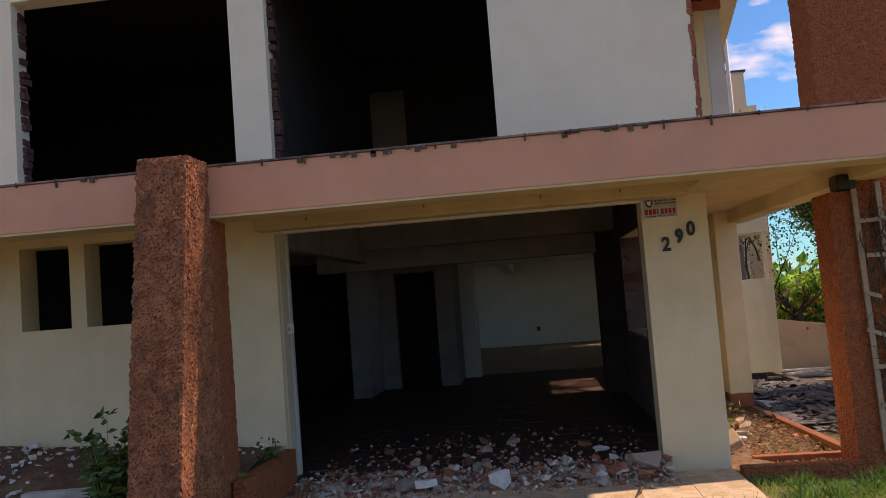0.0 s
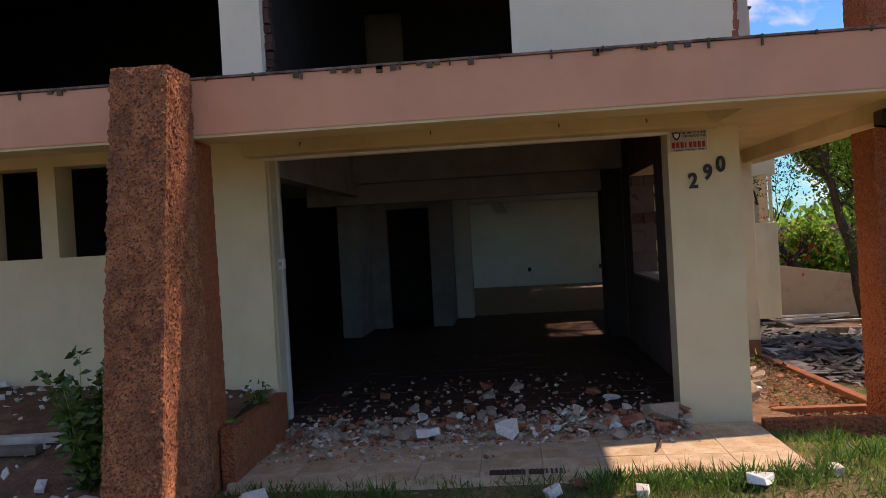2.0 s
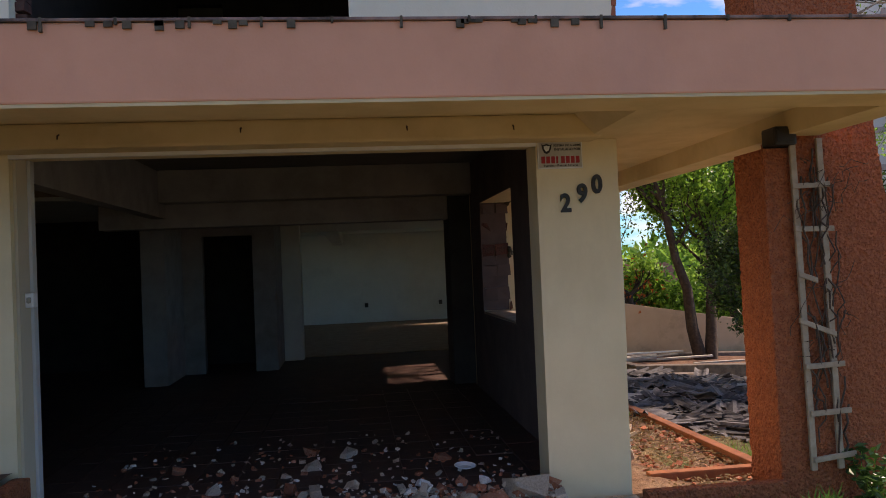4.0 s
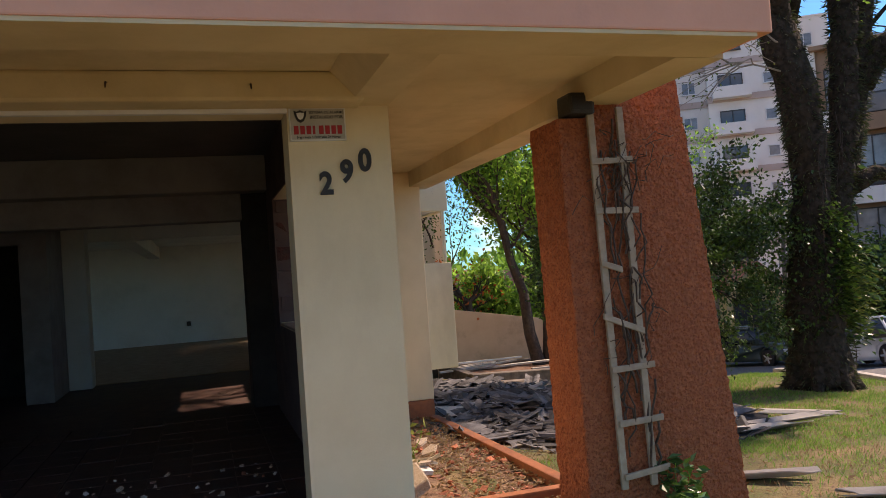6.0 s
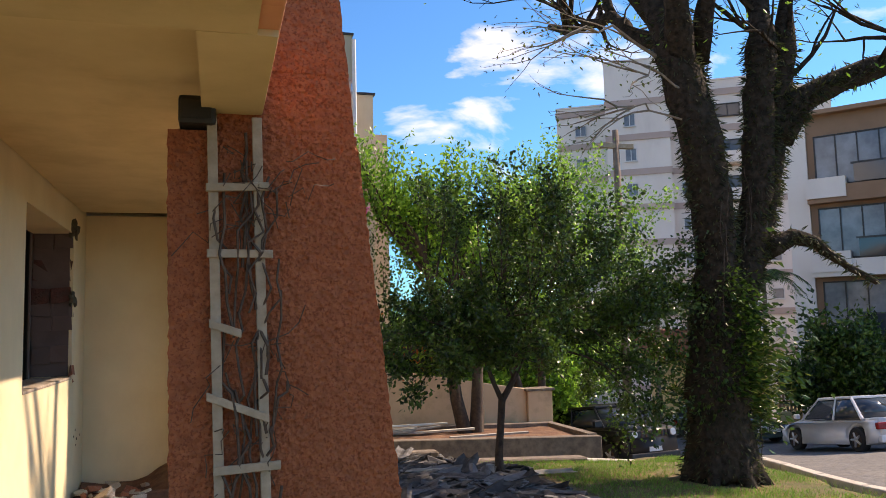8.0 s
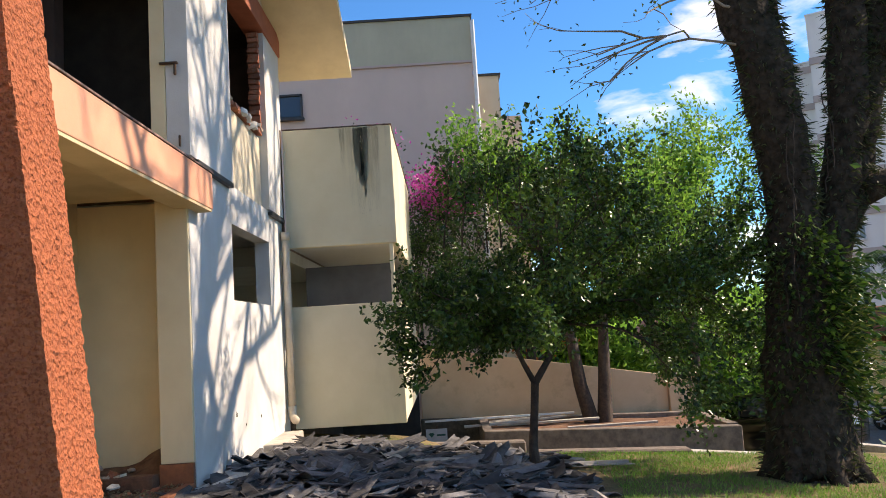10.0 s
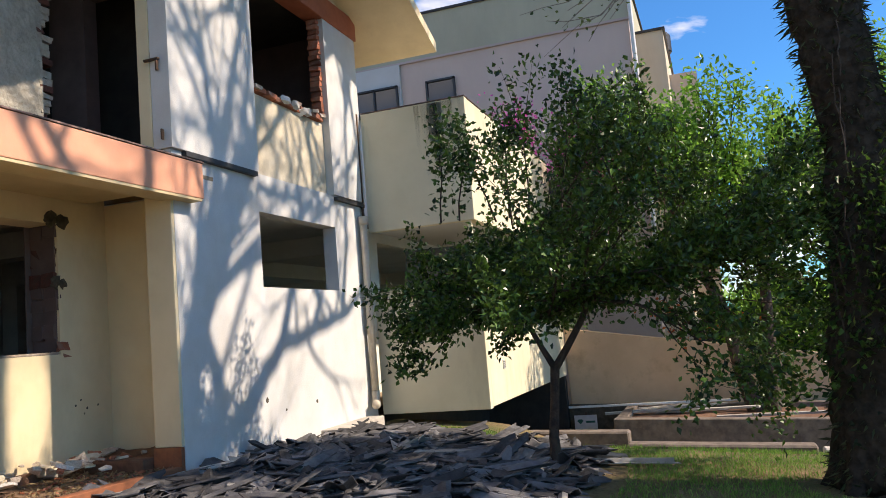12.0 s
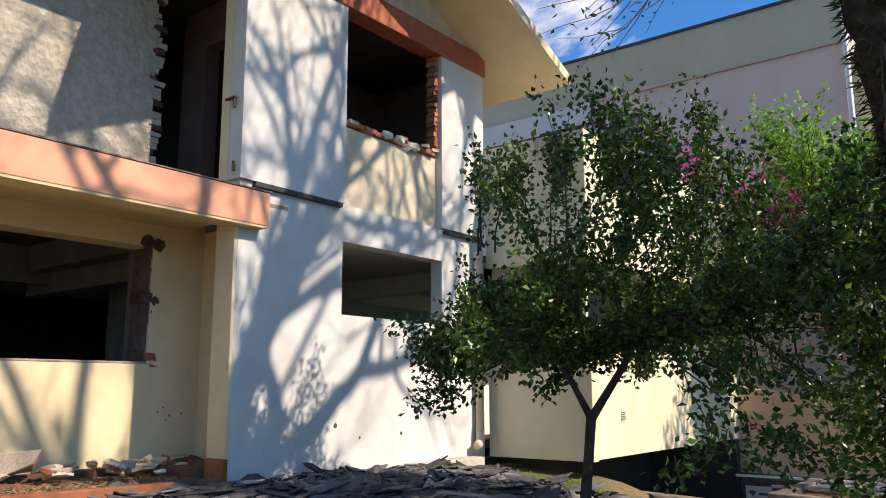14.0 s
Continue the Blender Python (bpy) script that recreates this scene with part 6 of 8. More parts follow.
def build_big_tree():
    rng = random.Random(63)
    nr = np.random.default_rng(63)
    t = empty("shade_tree", "huge dark multi-stemmed shade tree clad in epiphytes", "tree")
    bx, by = 9.08, 12.66
    z0 = ground_z(bx, by)
    limbs = [
        ([(bx, by, z0 - 0.2), (bx, by, z0 + 0.15), (bx + 0.02, by, 0.3), (bx + 0.1, by - 0.02, 1.2), (bx + 0.12, by - 0.04, 1.75)], [0.5, 0.43, 0.39, 0.37, 0.3]),
        ([(bx + 0.06, by, 1.0), (9.12, 12.57, 2.0), (9.03, 12.5, 2.9), (8.95, 12.5, 3.6), (8.72, 12.75, 5.1), (8.3, 13.3, 6.6), (7.9, 13.9, 8.4), (7.6, 14.5, 10.2)], [0.3, 0.27, 0.27, 0.28, 0.24, 0.2, 0.15, 0.09]),
        ([(9.08, 12.65, 2.7), (9.17, 12.8, 3.7), (9.17, 13.0, 5.1), (9.1, 13.4, 6.8), (9.2, 14.4, 8.6), (9.0, 15.4, 10.4)], [0.18, 0.17, 0.15, 0.14, 0.12, 0.08]),
        ([(9.36, 12.62, 1.1), (9.68, 12.64, 2.2), (9.87, 12.62, 3.2), (9.98, 12.65, 4.3), (10.2, 12.8, 5.2), (10.6, 13.2, 6.8), (10.7, 13.9, 8.6), (10.9, 14.6, 10.5)], [0.22, 0.19, 0.2, 0.2, 0.2, 0.17, 0.13, 0.08]),
        ([(9.45, 12.7, 1.5), (9.8, 12.72, 2.2), (10.0, 12.7, 2.9), (10.2, 12.7, 3.8), (10.55, 12.8, 5.0), (10.95, 13.0, 6.8), (11.3, 12.6, 8.8)], [0.2, 0.2, 0.19, 0.18, 0.16, 0.13, 0.08]),
        ([(10.25, 12.7, 3.7), (10.6, 12.6, 4.25), (11.1, 12.5, 4.5), (11.8, 12.3, 4.75), (12.8, 11.8, 5.4), (13.9, 11.2, 6.6)], [0.2, 0.18, 0.17, 0.15, 0.12, 0.07]),
        ([(9.9, 12.6, 2.2), (10.25, 12.5, 2.38), (10.52, 12.45, 2.3), (10.9, 12.4, 2.02), (11.35, 12.3, 1.75)], [0.14, 0.11, 0.08, 0.05, 0.035]),
        ([(8.9, 12.75, 4.4), (8.5, 12.2, 5.4), (8.3, 11.4, 6.8), (8.3, 10.4, 8.2), (8.0, 9.4, 9.3)], [0.2, 0.17, 0.14, 0.11, 0.07]),
        ([(9.25, 12.9, 4.8), (9.0, 12.0, 6.2), (9.0, 11.0, 7.8), (8.9, 10.0, 9.4)], [0.15, 0.13, 0.1, 0.07]),
        ([(8.4, 13.2, 6.2), (7.7, 14.2, 7.2), (7.3, 15.4, 8.0), (7.2, 16.4, 8.8)], [0.15, 0.12, 0.1, 0.06]),
        ([(9.1, 13.4, 6.8), (8.7, 14.6, 7.2), (8.6, 15.9, 7.6), (8.7, 17.2, 8.6)], [0.13, 0.11, 0.09, 0.05]),
    ]
    ends = []
    for i, (pts, rad) in enumerate(limbs):
        fine, fr = [], []
        for a in range(len(pts) - 1):
            for s in range(5):
                u = s / 5
                p = Vector(pts[a]).lerp(Vector(pts[a + 1]), u)
                fine.append(p + Vector((rng.uniform(-1, 1), rng.uniform(-1, 1), 0)) * 0.02)
                fr.append((rad[a] + (rad[a + 1] - rad[a]) * u) * rng.uniform(0.94, 1.08) * (1 - 0.6 * smooth_step(4.9, 6.4, p.z)))
        fine.append(Vector(pts[-1]))
        fr.append(rad[-1])
        v, f = [], []
        tube(v, f, fine, fr, 16 if i == 0 else 12, True)
        c = fine
        v2 = []
        for q in v:
            q = Vector(q)
            n = noise.noise(q * 4.0) * 0.05 + noise.noise(q * 11.0) * 0.025
            v2.append(tuple(q + Vector((q.x - bx, q.y - by, 0)).normalized() * n) if i == 0 else tuple(q + Vector((n, n, 0)) * 0.5))
        part_data("trunk" if i == 0 else "limb", v2, f, BARK_DARK, t, smooth=True)
        # epiphytes bristling along the limb
        pts_l, dirs_l = [], []
        dense = 1500 if i == 0 else (2900 if i < 6 else 420)
        for k in range(dense):
            a = rng.uniform(0, len(fine) - 1.001)
            j = int(a)
            p = fine[j].lerp(fine[j + 1], a - j)
            if p.z > 5.2 and rng.random() < 0.75:
                continue
            d = Vector((rng.gauss(0, 1), rng.gauss(0, 1), rng.uniform(-0.3, 0.5))).normalized()
            pts_l.append(tuple(p + d * fr[j] * 0.95))
            dirs_l.append(tuple(d + Vector((0, 0, rng.uniform(-0.9, 0.5)))))
        if pts_l:
            lv, lf = leaf_cloud(pts_l, dirs_l, 0.12, 0.022, nr, 0.5)
            part_data("epiphyte_growth", lv, lf, LEAF_EPI, t, "bristling small fern epiphytes", kind="stuff")
        ends.append(fine)
    # the boles fork above into thin wandering branches
    for i in (1, 2, 3, 4, 9, 10):
        for k in range(1):
            v, f = [], []
            up = [p for p in ends[i] if p.z > 4.9][::3]
            if len(up) < 3:
                continue
            d = Vector((rng.uniform(-0.3, 0.3), rng.uniform(-0.55, 0.55), rng.uniform(-0.1, 0.2)))
            pts = [p + d * (p.z - 4.9) * 0.5 + Vector((rng.uniform(-1, 1), rng.uniform(-1, 1), 0)) * 0.07 for p in up]
            tube(v, f, pts, [0.085 - 0.06 * q / (len(pts) - 1) for q in range(len(pts))], 7, True)
            part_data("limb", v, f, BARK_DARK, t, smooth=True)
    # boughs over the yard, laid by where their shade falls on the white wall (y, z)
    for line, start, r0 in ((((12.4, 0.3), (12.1, 1.1), (12.6, 2.0), (12.45, 2.9), (12.3, 3.7), (12.0, 4.4)), (9.17, 13.0, 5.0), 0.12),
                            (((12.95, 0.3), (13.2, 0.55), (13.6, 0.85), (14.3, 1.0), (15.2, 1.2), (16.0, 1.6)), (9.17, 13.1, 5.1), 0.13),
                            (((12.95, 2.5), (13.0, 3.3), (13.2, 4.2), (13.1, 5.3)), (9.04, 13.82, 7.3), 0.08), (((13.9, 1.5), (14.0, 2.3), (14.6, 2.8), (15.4, 3.4)), (9.04, 14.82, 6.16), 0.085),
                            (((15.5, 2.2), (15.6, 3.4), (15.7, 4.7)), (9.04, 16.42, 6.51), 0.07), (((11.2, 2.9), (11.0, 3.5), (11.1, 4.2), (10.8, 4.9)), (8.5, 12.2, 5.4), 0.09)):
        pts = [Vector(start)] + [Vector((3.04, y, z)) + SUN_DIR * (6.0 / SUN_DIR.x) for y, z in line]
        fine = [pts[a].lerp(pts[a + 1], q / 4) + Vector((rng.uniform(-1, 1), rng.uniform(-1, 1), rng.uniform(-1, 1))) * 0.03 for a in range(len(pts) - 1) for q in range(4)] + [pts[-1]]
        v, f = [], []
        tube(v, f, fine, [r0 * (1 - 0.6 * q / len(fine)) for q in range(len(fine))], 8, True)
        part_data("limb", v, f, BARK_DARK, t, smooth=True)
        ends.append(fine)
    # roots flare
    v, f = [], []
    for k in range(7):
        a = 2 * math.pi * k / 7 + 0.3
        p = [(bx + 0.3 * math.cos(a), by + 0.3 * math.sin(a), z0 + 0.45), (bx + 0.40 * math.cos(a), by + 0.40 * math.sin(a), z0 + 0.1), (bx + 0.58 * math.cos(a), by + 0.58 * math.sin(a), z0 - 0.08)]
        tube(v, f, p, [0.13, 0.11, 0.05], 7, False)
    part_data("root_flare", v, f, BARK_DARK, t, smooth=True)
    # upper twigs and sparse leaves
    tubes, tips = [], []
    for i, fine in enumerate(ends):
        if i in (0, 6):
            continue
        n = len(fine)
        for k in range(9):
            p = fine[rng.randint(int(n * 0.55), n - 1)]
            grow(p, (rng.uniform(-1, 1), rng.uniform(-1, 1), rng.uniform(0.0, 0.9)), rng.uniform(0.9, 1.7), 0.045, 2, rng, tubes, tips, 0.7, 0.08, 0.22, 5)
    v, f = [], []
    for pts, rad, sides in tubes:
        tube(v, f, pts, rad, sides, False)
    part_data("twig_work", v, f, BARK_DARK, t)
    n = 3000
    idx = nr.integers(0, len(tips), n)
    base = np.array([tuple(p) for p, _ in tips])[idx] + nr.normal(size=(n, 3)) * 0.2
    lv, lf = leaf_cloud(base, nr.normal(size=(n, 3)), 0.09, 0.035, nr)
    part_data("crown", lv, lf, LEAF_MID, t)
    # unseen leafy bough over the path before the house, added to shade the pillar
    tubes, tips = [], []
    for k in range(16):
        grow((8.3, 9.6, 9.0), (rng.uniform(-0.8, 0.9), rng.uniform(-1.3, 0.1), rng.uniform(0.3, 1.4)), rng.uniform(1.2, 2.0), 0.05, 2, rng, tubes, tips, 0.7, 0.1, 0.2, 5)
    v, f = [], []
    for pts, rad, sides in tubes:
        tube(v, f, pts, rad, sides, False)
    part_data("bough", v, f, BARK_DARK, t)
    n = 6000
    idx = nr.integers(0, len(tips), n)
    base = np.array([tuple(p) for p, _ in tips])[idx] + nr.normal(size=(n, 3)) * 0.22
    lv, lf = leaf_cloud(base, nr.normal(size=(n, 3)), 0.14, 0.07, nr)
    part_data("crown", lv, lf, LEAF_MID, t)
    # thin bare branches reaching over the yard
    tubes, tips = [], []
    for a, b, r in (((8.75, 12.8, 4.6), (7.4, 12.5, 5.0), 0.03), ((8.9, 12.6, 4.15), (7.9, 12.2, 4.35), 0.02), ((8.9, 12.5, 3.75), (7.6, 12.2, 3.9), 0.018)):
        pts = curve_points(a, b, 6, 0.1, rng, -0.12)
        tubes.append((pts, [r * (1 - 0.1 * k) for k in range(7)], 5))
        for k in range(5):
            grow(pts[rng.randint(3, 6)], (-1, rng.uniform(-0.5, 0.3), rng.uniform(-0.7, 0.7)), 0.8, 0.014, 1, rng, tubes, tips, 0.6, 0.0, 0.25, 4)
    v, f = [], []
    for pts, rad, sides in tubes:
        tube(v, f, pts, rad, sides, False)
    part_data("bare_branch", v, f, TWIG, t, "thin pale bare branches")
    n = 260
    idx = nr.integers(0, len(tips), n)
    base = np.array([tuple(p) for p, _ in tips])[idx] + nr.normal(size=(n, 3)) * 0.06
    lv, lf = leaf_cloud(base, nr.normal(size=(n, 3)), 0.06, 0.03, nr)
    part_data("sparse_foliage", lv, lf, LEAF_LIME, t)
    # climbers and bromeliads round the trunk
    pts_l, dirs_l = [], []
    for k in range(2600):
        a = rng.gauss(-0.7, 1.0)
        r = 0.38 + abs(rng.gauss(0, 0.16))
        z = rng.uniform(0.15, 1.7)
        pts_l.append((bx - 0.05 + r * math.cos(a) * 1.15, by + r * math.sin(a), z + 0.25 * math.sin(a * 3)))
        dirs_l.append((math.cos(a), math.sin(a), rng.uniform(-0.8, 0.6)))
    lv, lf = leaf_cloud(pts_l, dirs_l, 0.085, 0.05, nr)
    part_data("climber", lv, lf, LEAF_DARK, t, "dense dark climber leaves on the trunk")
    pts_l, dirs_l = [], []
    for k in range(800):
        a = rng.gauss(-0.5, 0.7)
        r = 0.40 + abs(rng.gauss(0, 0.2))
        pts_l.append((bx + r * math.cos(a), by + r * math.sin(a), rng.gauss(0.7, 0.3)))
        dirs_l.append((math.cos(a) + rng.gauss(0, 0.5), math.sin(a) + rng.gauss(0, 0.5), rng.uniform(-0.4, 1.0)))
    lv, lf = leaf_cloud(pts_l, dirs_l, 0.13, 0.018, nr, 0.6)
    part_data("strap_foliage", lv, lf, LEAF_LIME, t, "yellow green strap-leaved epiphytes")
    pts_l, dirs_l = [], []
    for k in range(60):
        a = rng.gauss(-0.35, 0.45)
        r = 0.65 + abs(rng.gauss(0, 0.3))
        pts_l.append((bx + r * math.cos(a), by + r * math.sin(a), rng.gauss(0.9, 0.55)))
        dirs_l.append((math.cos(a), math.sin(a), rng.uniform(-1.2, 0.1)))
    lv, lf = leaf_cloud(pts_l, dirs_l, 0.12, 0.07, nr, 0.6)
    part_data("broad_foliage", lv, lf, LEAF_BIG, t, "broad philodendron leaves")
    for k in range(16):
        v, f = [], []
        a = rng.uniform(-2.6, 0.6)
        r = 0.46 + rng.uniform(0, 0.12)
        p = (bx + r * math.cos(a), by + r * math.sin(a), rng.uniform(0.3, 3.6))
        pts = curve_points(p, (p[0] + rng.uniform(-0.05, 0.05), p[1] + rng.uniform(-0.05, 0.05), p[2] - rng.uniform(0.4, 1.0)), 5, 0.03, rng)
        tube(v, f, pts, [0.006] * 6, 4, False)
        part_data("aerial_root", v, f, BARK, t, "hanging brown aerial root")


build_big_tree()


def build_small_plants():
    rng = random.Random(71)
    nr = np.random.default_rng(71)

    def shrub(name, label, x, y, z, h, w, n, leaf, length, width):
        t = empty(name, label, "shrub")
        v, f = [], []
        pts_l, dirs_l = [], []
        for k in range(max(5, n // 40)):
            a = rng.uniform(0, 2 * math.pi)
            top = (x + w * math.cos(a) * rng.uniform(0.2, 1), y + w * math.sin(a) * rng.uniform(0.2, 1), z + h * rng.uniform(0.5, 1))
            pts = curve_points((x, y, z - 0.03), top, 5, 0.03, rng)
            tube(v, f, pts, [0.007, 0.006, 0.005, 0.004, 0.003, 0.002], 5, False)
            for j in range(n // max(5, n // 40)):
                q = pts[rng.randint(1, 5)]
                pts_l.append(tuple(q + Vector((rng.gauss(0, 0.025), rng.gauss(0, 0.025), rng.gauss(0, 0.03)))))
                dirs_l.append((rng.gauss(0, 1), rng.gauss(0, 1), rng.uniform(-0.2, 0.8)))
        part_data("stem_work", v, f, LEAF_MID, t)
        lv, lf = leaf_cloud(pts_l, dirs_l, length, width, nr, 0.4)
        part_data("foliage", lv, lf, leaf, t)
        return t
    shrub("weed_shrub", "leafy green weed growing beside the stained pillar", -2.98, 5.85, 0.02, 0.9, 0.32, 900, LEAF_BIG, 0.085, 0.055)
    shrub("weed_shrub", "small weed on the raised bed behind the pillar", -2.6, 6.7, 0.27, 0.75, 0.16, 90, LEAF_MID, 0.07, 0.045)
    shrub("weed", "bright small weed at the bed edge", -2.28, 7.1, 0.29, 0.16, 0.1, 40, LEAF_LIME, 0.06, 0.045)
    shrub("weed", "small weed hanging over the bed edge", -2.25, 6.5, 0.12, 0.2, 0.1, 50, LEAF_MID, 0.06, 0.045)
    shrub("weed", "leafy weed at the foot of the terracotta pillar", 3.3, 7.38, -0.22, 0.34, 0.2, 170, LEAF_BIG, 0.085, 0.045)
    shrub("weed", "yellowish weed on the bed by the wall", 2.0, 9.0, -0.12, 0.35, 0.16, 60, LEAF_LIME, 0.08, 0.04)
    # grass: tufts scattered on the lawn
    def grass_patch(label, n, area, keep, material, h, w, seed):
        g = np.random.default_rng(seed)
        out_p, out_d = [], []
        while len(out_p) < n:
            x, y = g.uniform(area[0], area[1]), g.uniform(area[2], area[3])
            if not keep(x, y):
                continue
            if noise.noise(Vector((x * 0.8, y * 0.8, 4))) + noise.noise(Vector((x * 3, y * 3, 9))) * 0.5 < g.uniform(-0.6, 0.3):
                continue
            out_p.append((x, y, ground_z(x, y) - 0.005))
            out_d.append((g.normal() * 0.5, g.normal() * 0.5, 1.0))
        lv, lf = leaf_cloud(out_p, out_d, h, w, g, 0.1)
        ob = part_data("grass", lv, lf, material)
        tagged(ob, label, "grass", kind="stuff")

    def on_lawn(x, y):
        if x > road_edge(y) - 0.15 or (x - 4.75) ** 2 / 5.0 + (y - 12.4) ** 2 / 8.0 < 1:
            return False
        if x < 3.1 and y > 7.4 or (2.7 < x < 3.95 and 7.4 < y < 8.1):
            return False
        if -2.7 < x < 1.8 and 6.3 < y < 7.8 or x < -2.2 and y > 5.3:
            return False
        if (x - 8.96) ** 2 + (y - 12.6) ** 2 < 0.36 or (y > 15.85 and 4 < x):
            return False
        return True
    grass_patch("short green lawn grass", 34000, (4.0, 10.4, 9.0, 15.9), on_lawn, GRASS, 0.06, 0.007, 1)
    grass_patch("short lawn grass near the path", 9000, (2.4, 9.6, 5.5, 9.5), on_lawn, GRASS, 0.06, 0.007, 2)
    grass_patch("dry yellow grass among the lawn", 5000, (3.0, 10.4, 6.5, 13.5), on_lawn, GRASS_DRY, 0.065, 0.006, 3)
    grass_patch("dark tufted grass before the paving", 5200, (-2.9, 4.2, 4.6, 6.35), lambda x, y: on_lawn(x, y) and y > 5.0, GRASS_DARK, 0.10, 0.01, 4)
    grass_patch("tufted grass along the paving edge", 2600, (0.2, 3.6, 5.9, 7.4), on_lawn, GRASS, 0.10, 0.01, 5)
    for x, y, n in ((0.30, 6.02, 46), (0.42, 6.10, 30), (0.62, 6.04, 60), (0.78, 6.0, 60), (0.95, 6.05, 70), (1.12, 6.02, 60), (1.25, 6.10, 50), (1.48, 6.12, 70), (1.62, 6.06, 60), (1.75, 6.25, 50), (1.95, 6.4, 60), (2.2, 6.5, 70), (2.5, 6.7, 60), (-1.1, 5.95, 50), (-1.5, 5.9, 60), (2.75, 7.0, 60), (2.1, 6.9, 50)):
        pts = [(x + nr.normal() * 0.05, y + nr.normal() * 0.05, -0.10) for _ in range(n)]
        lv, lf = leaf_cloud(pts, [(nr.normal() * 0.55, nr.normal() * 0.55, 1.0) for _ in pts], 0.15, 0.011, nr, 0.45)
        tagged(part_data("grass_tuft", lv, lf, GRASS_TUFT), "clump of long dark green grass at the paving edge", "grass", kind="stuff")
    # dry leaves
    pts = [(nr.uniform(-2, 9.5), nr.uniform(5.2, 14.5)) for _ in range(3000)]
    pts = [(x, y) for x, y in pts if on_lawn(x, y)]
    lv, lf = leaf_cloud([(x, y, ground_z(x, y) + 0.012) for x, y in pts], [(nr.normal(), nr.normal(), 0.15) for _ in pts], 0.05, 0.022, nr, 0.05)
    tagged(part_data("leaf_litter", lv, lf, GRASS_DRY), "dry fallen leaves scattered over the lawn", "litter", kind="stuff")
    pts = [(nr.uniform(1.8, 2.95), nr.uniform(7.65, 12.0)) for _ in range(2600)]
    lv, lf = leaf_cloud([(x, y, -0.165 - 0.012 * (y - 7.6)) for x, y in pts], [(nr.normal(), nr.normal(), 0.25) for _ in pts], 0.05, 0.022, nr, 0.05)
    tagged(part_data("leaf_litter", lv, lf, GRASS_DRY), "dry fallen leaves on the earth bed", "litter", kind="stuff")


build_small_plants()


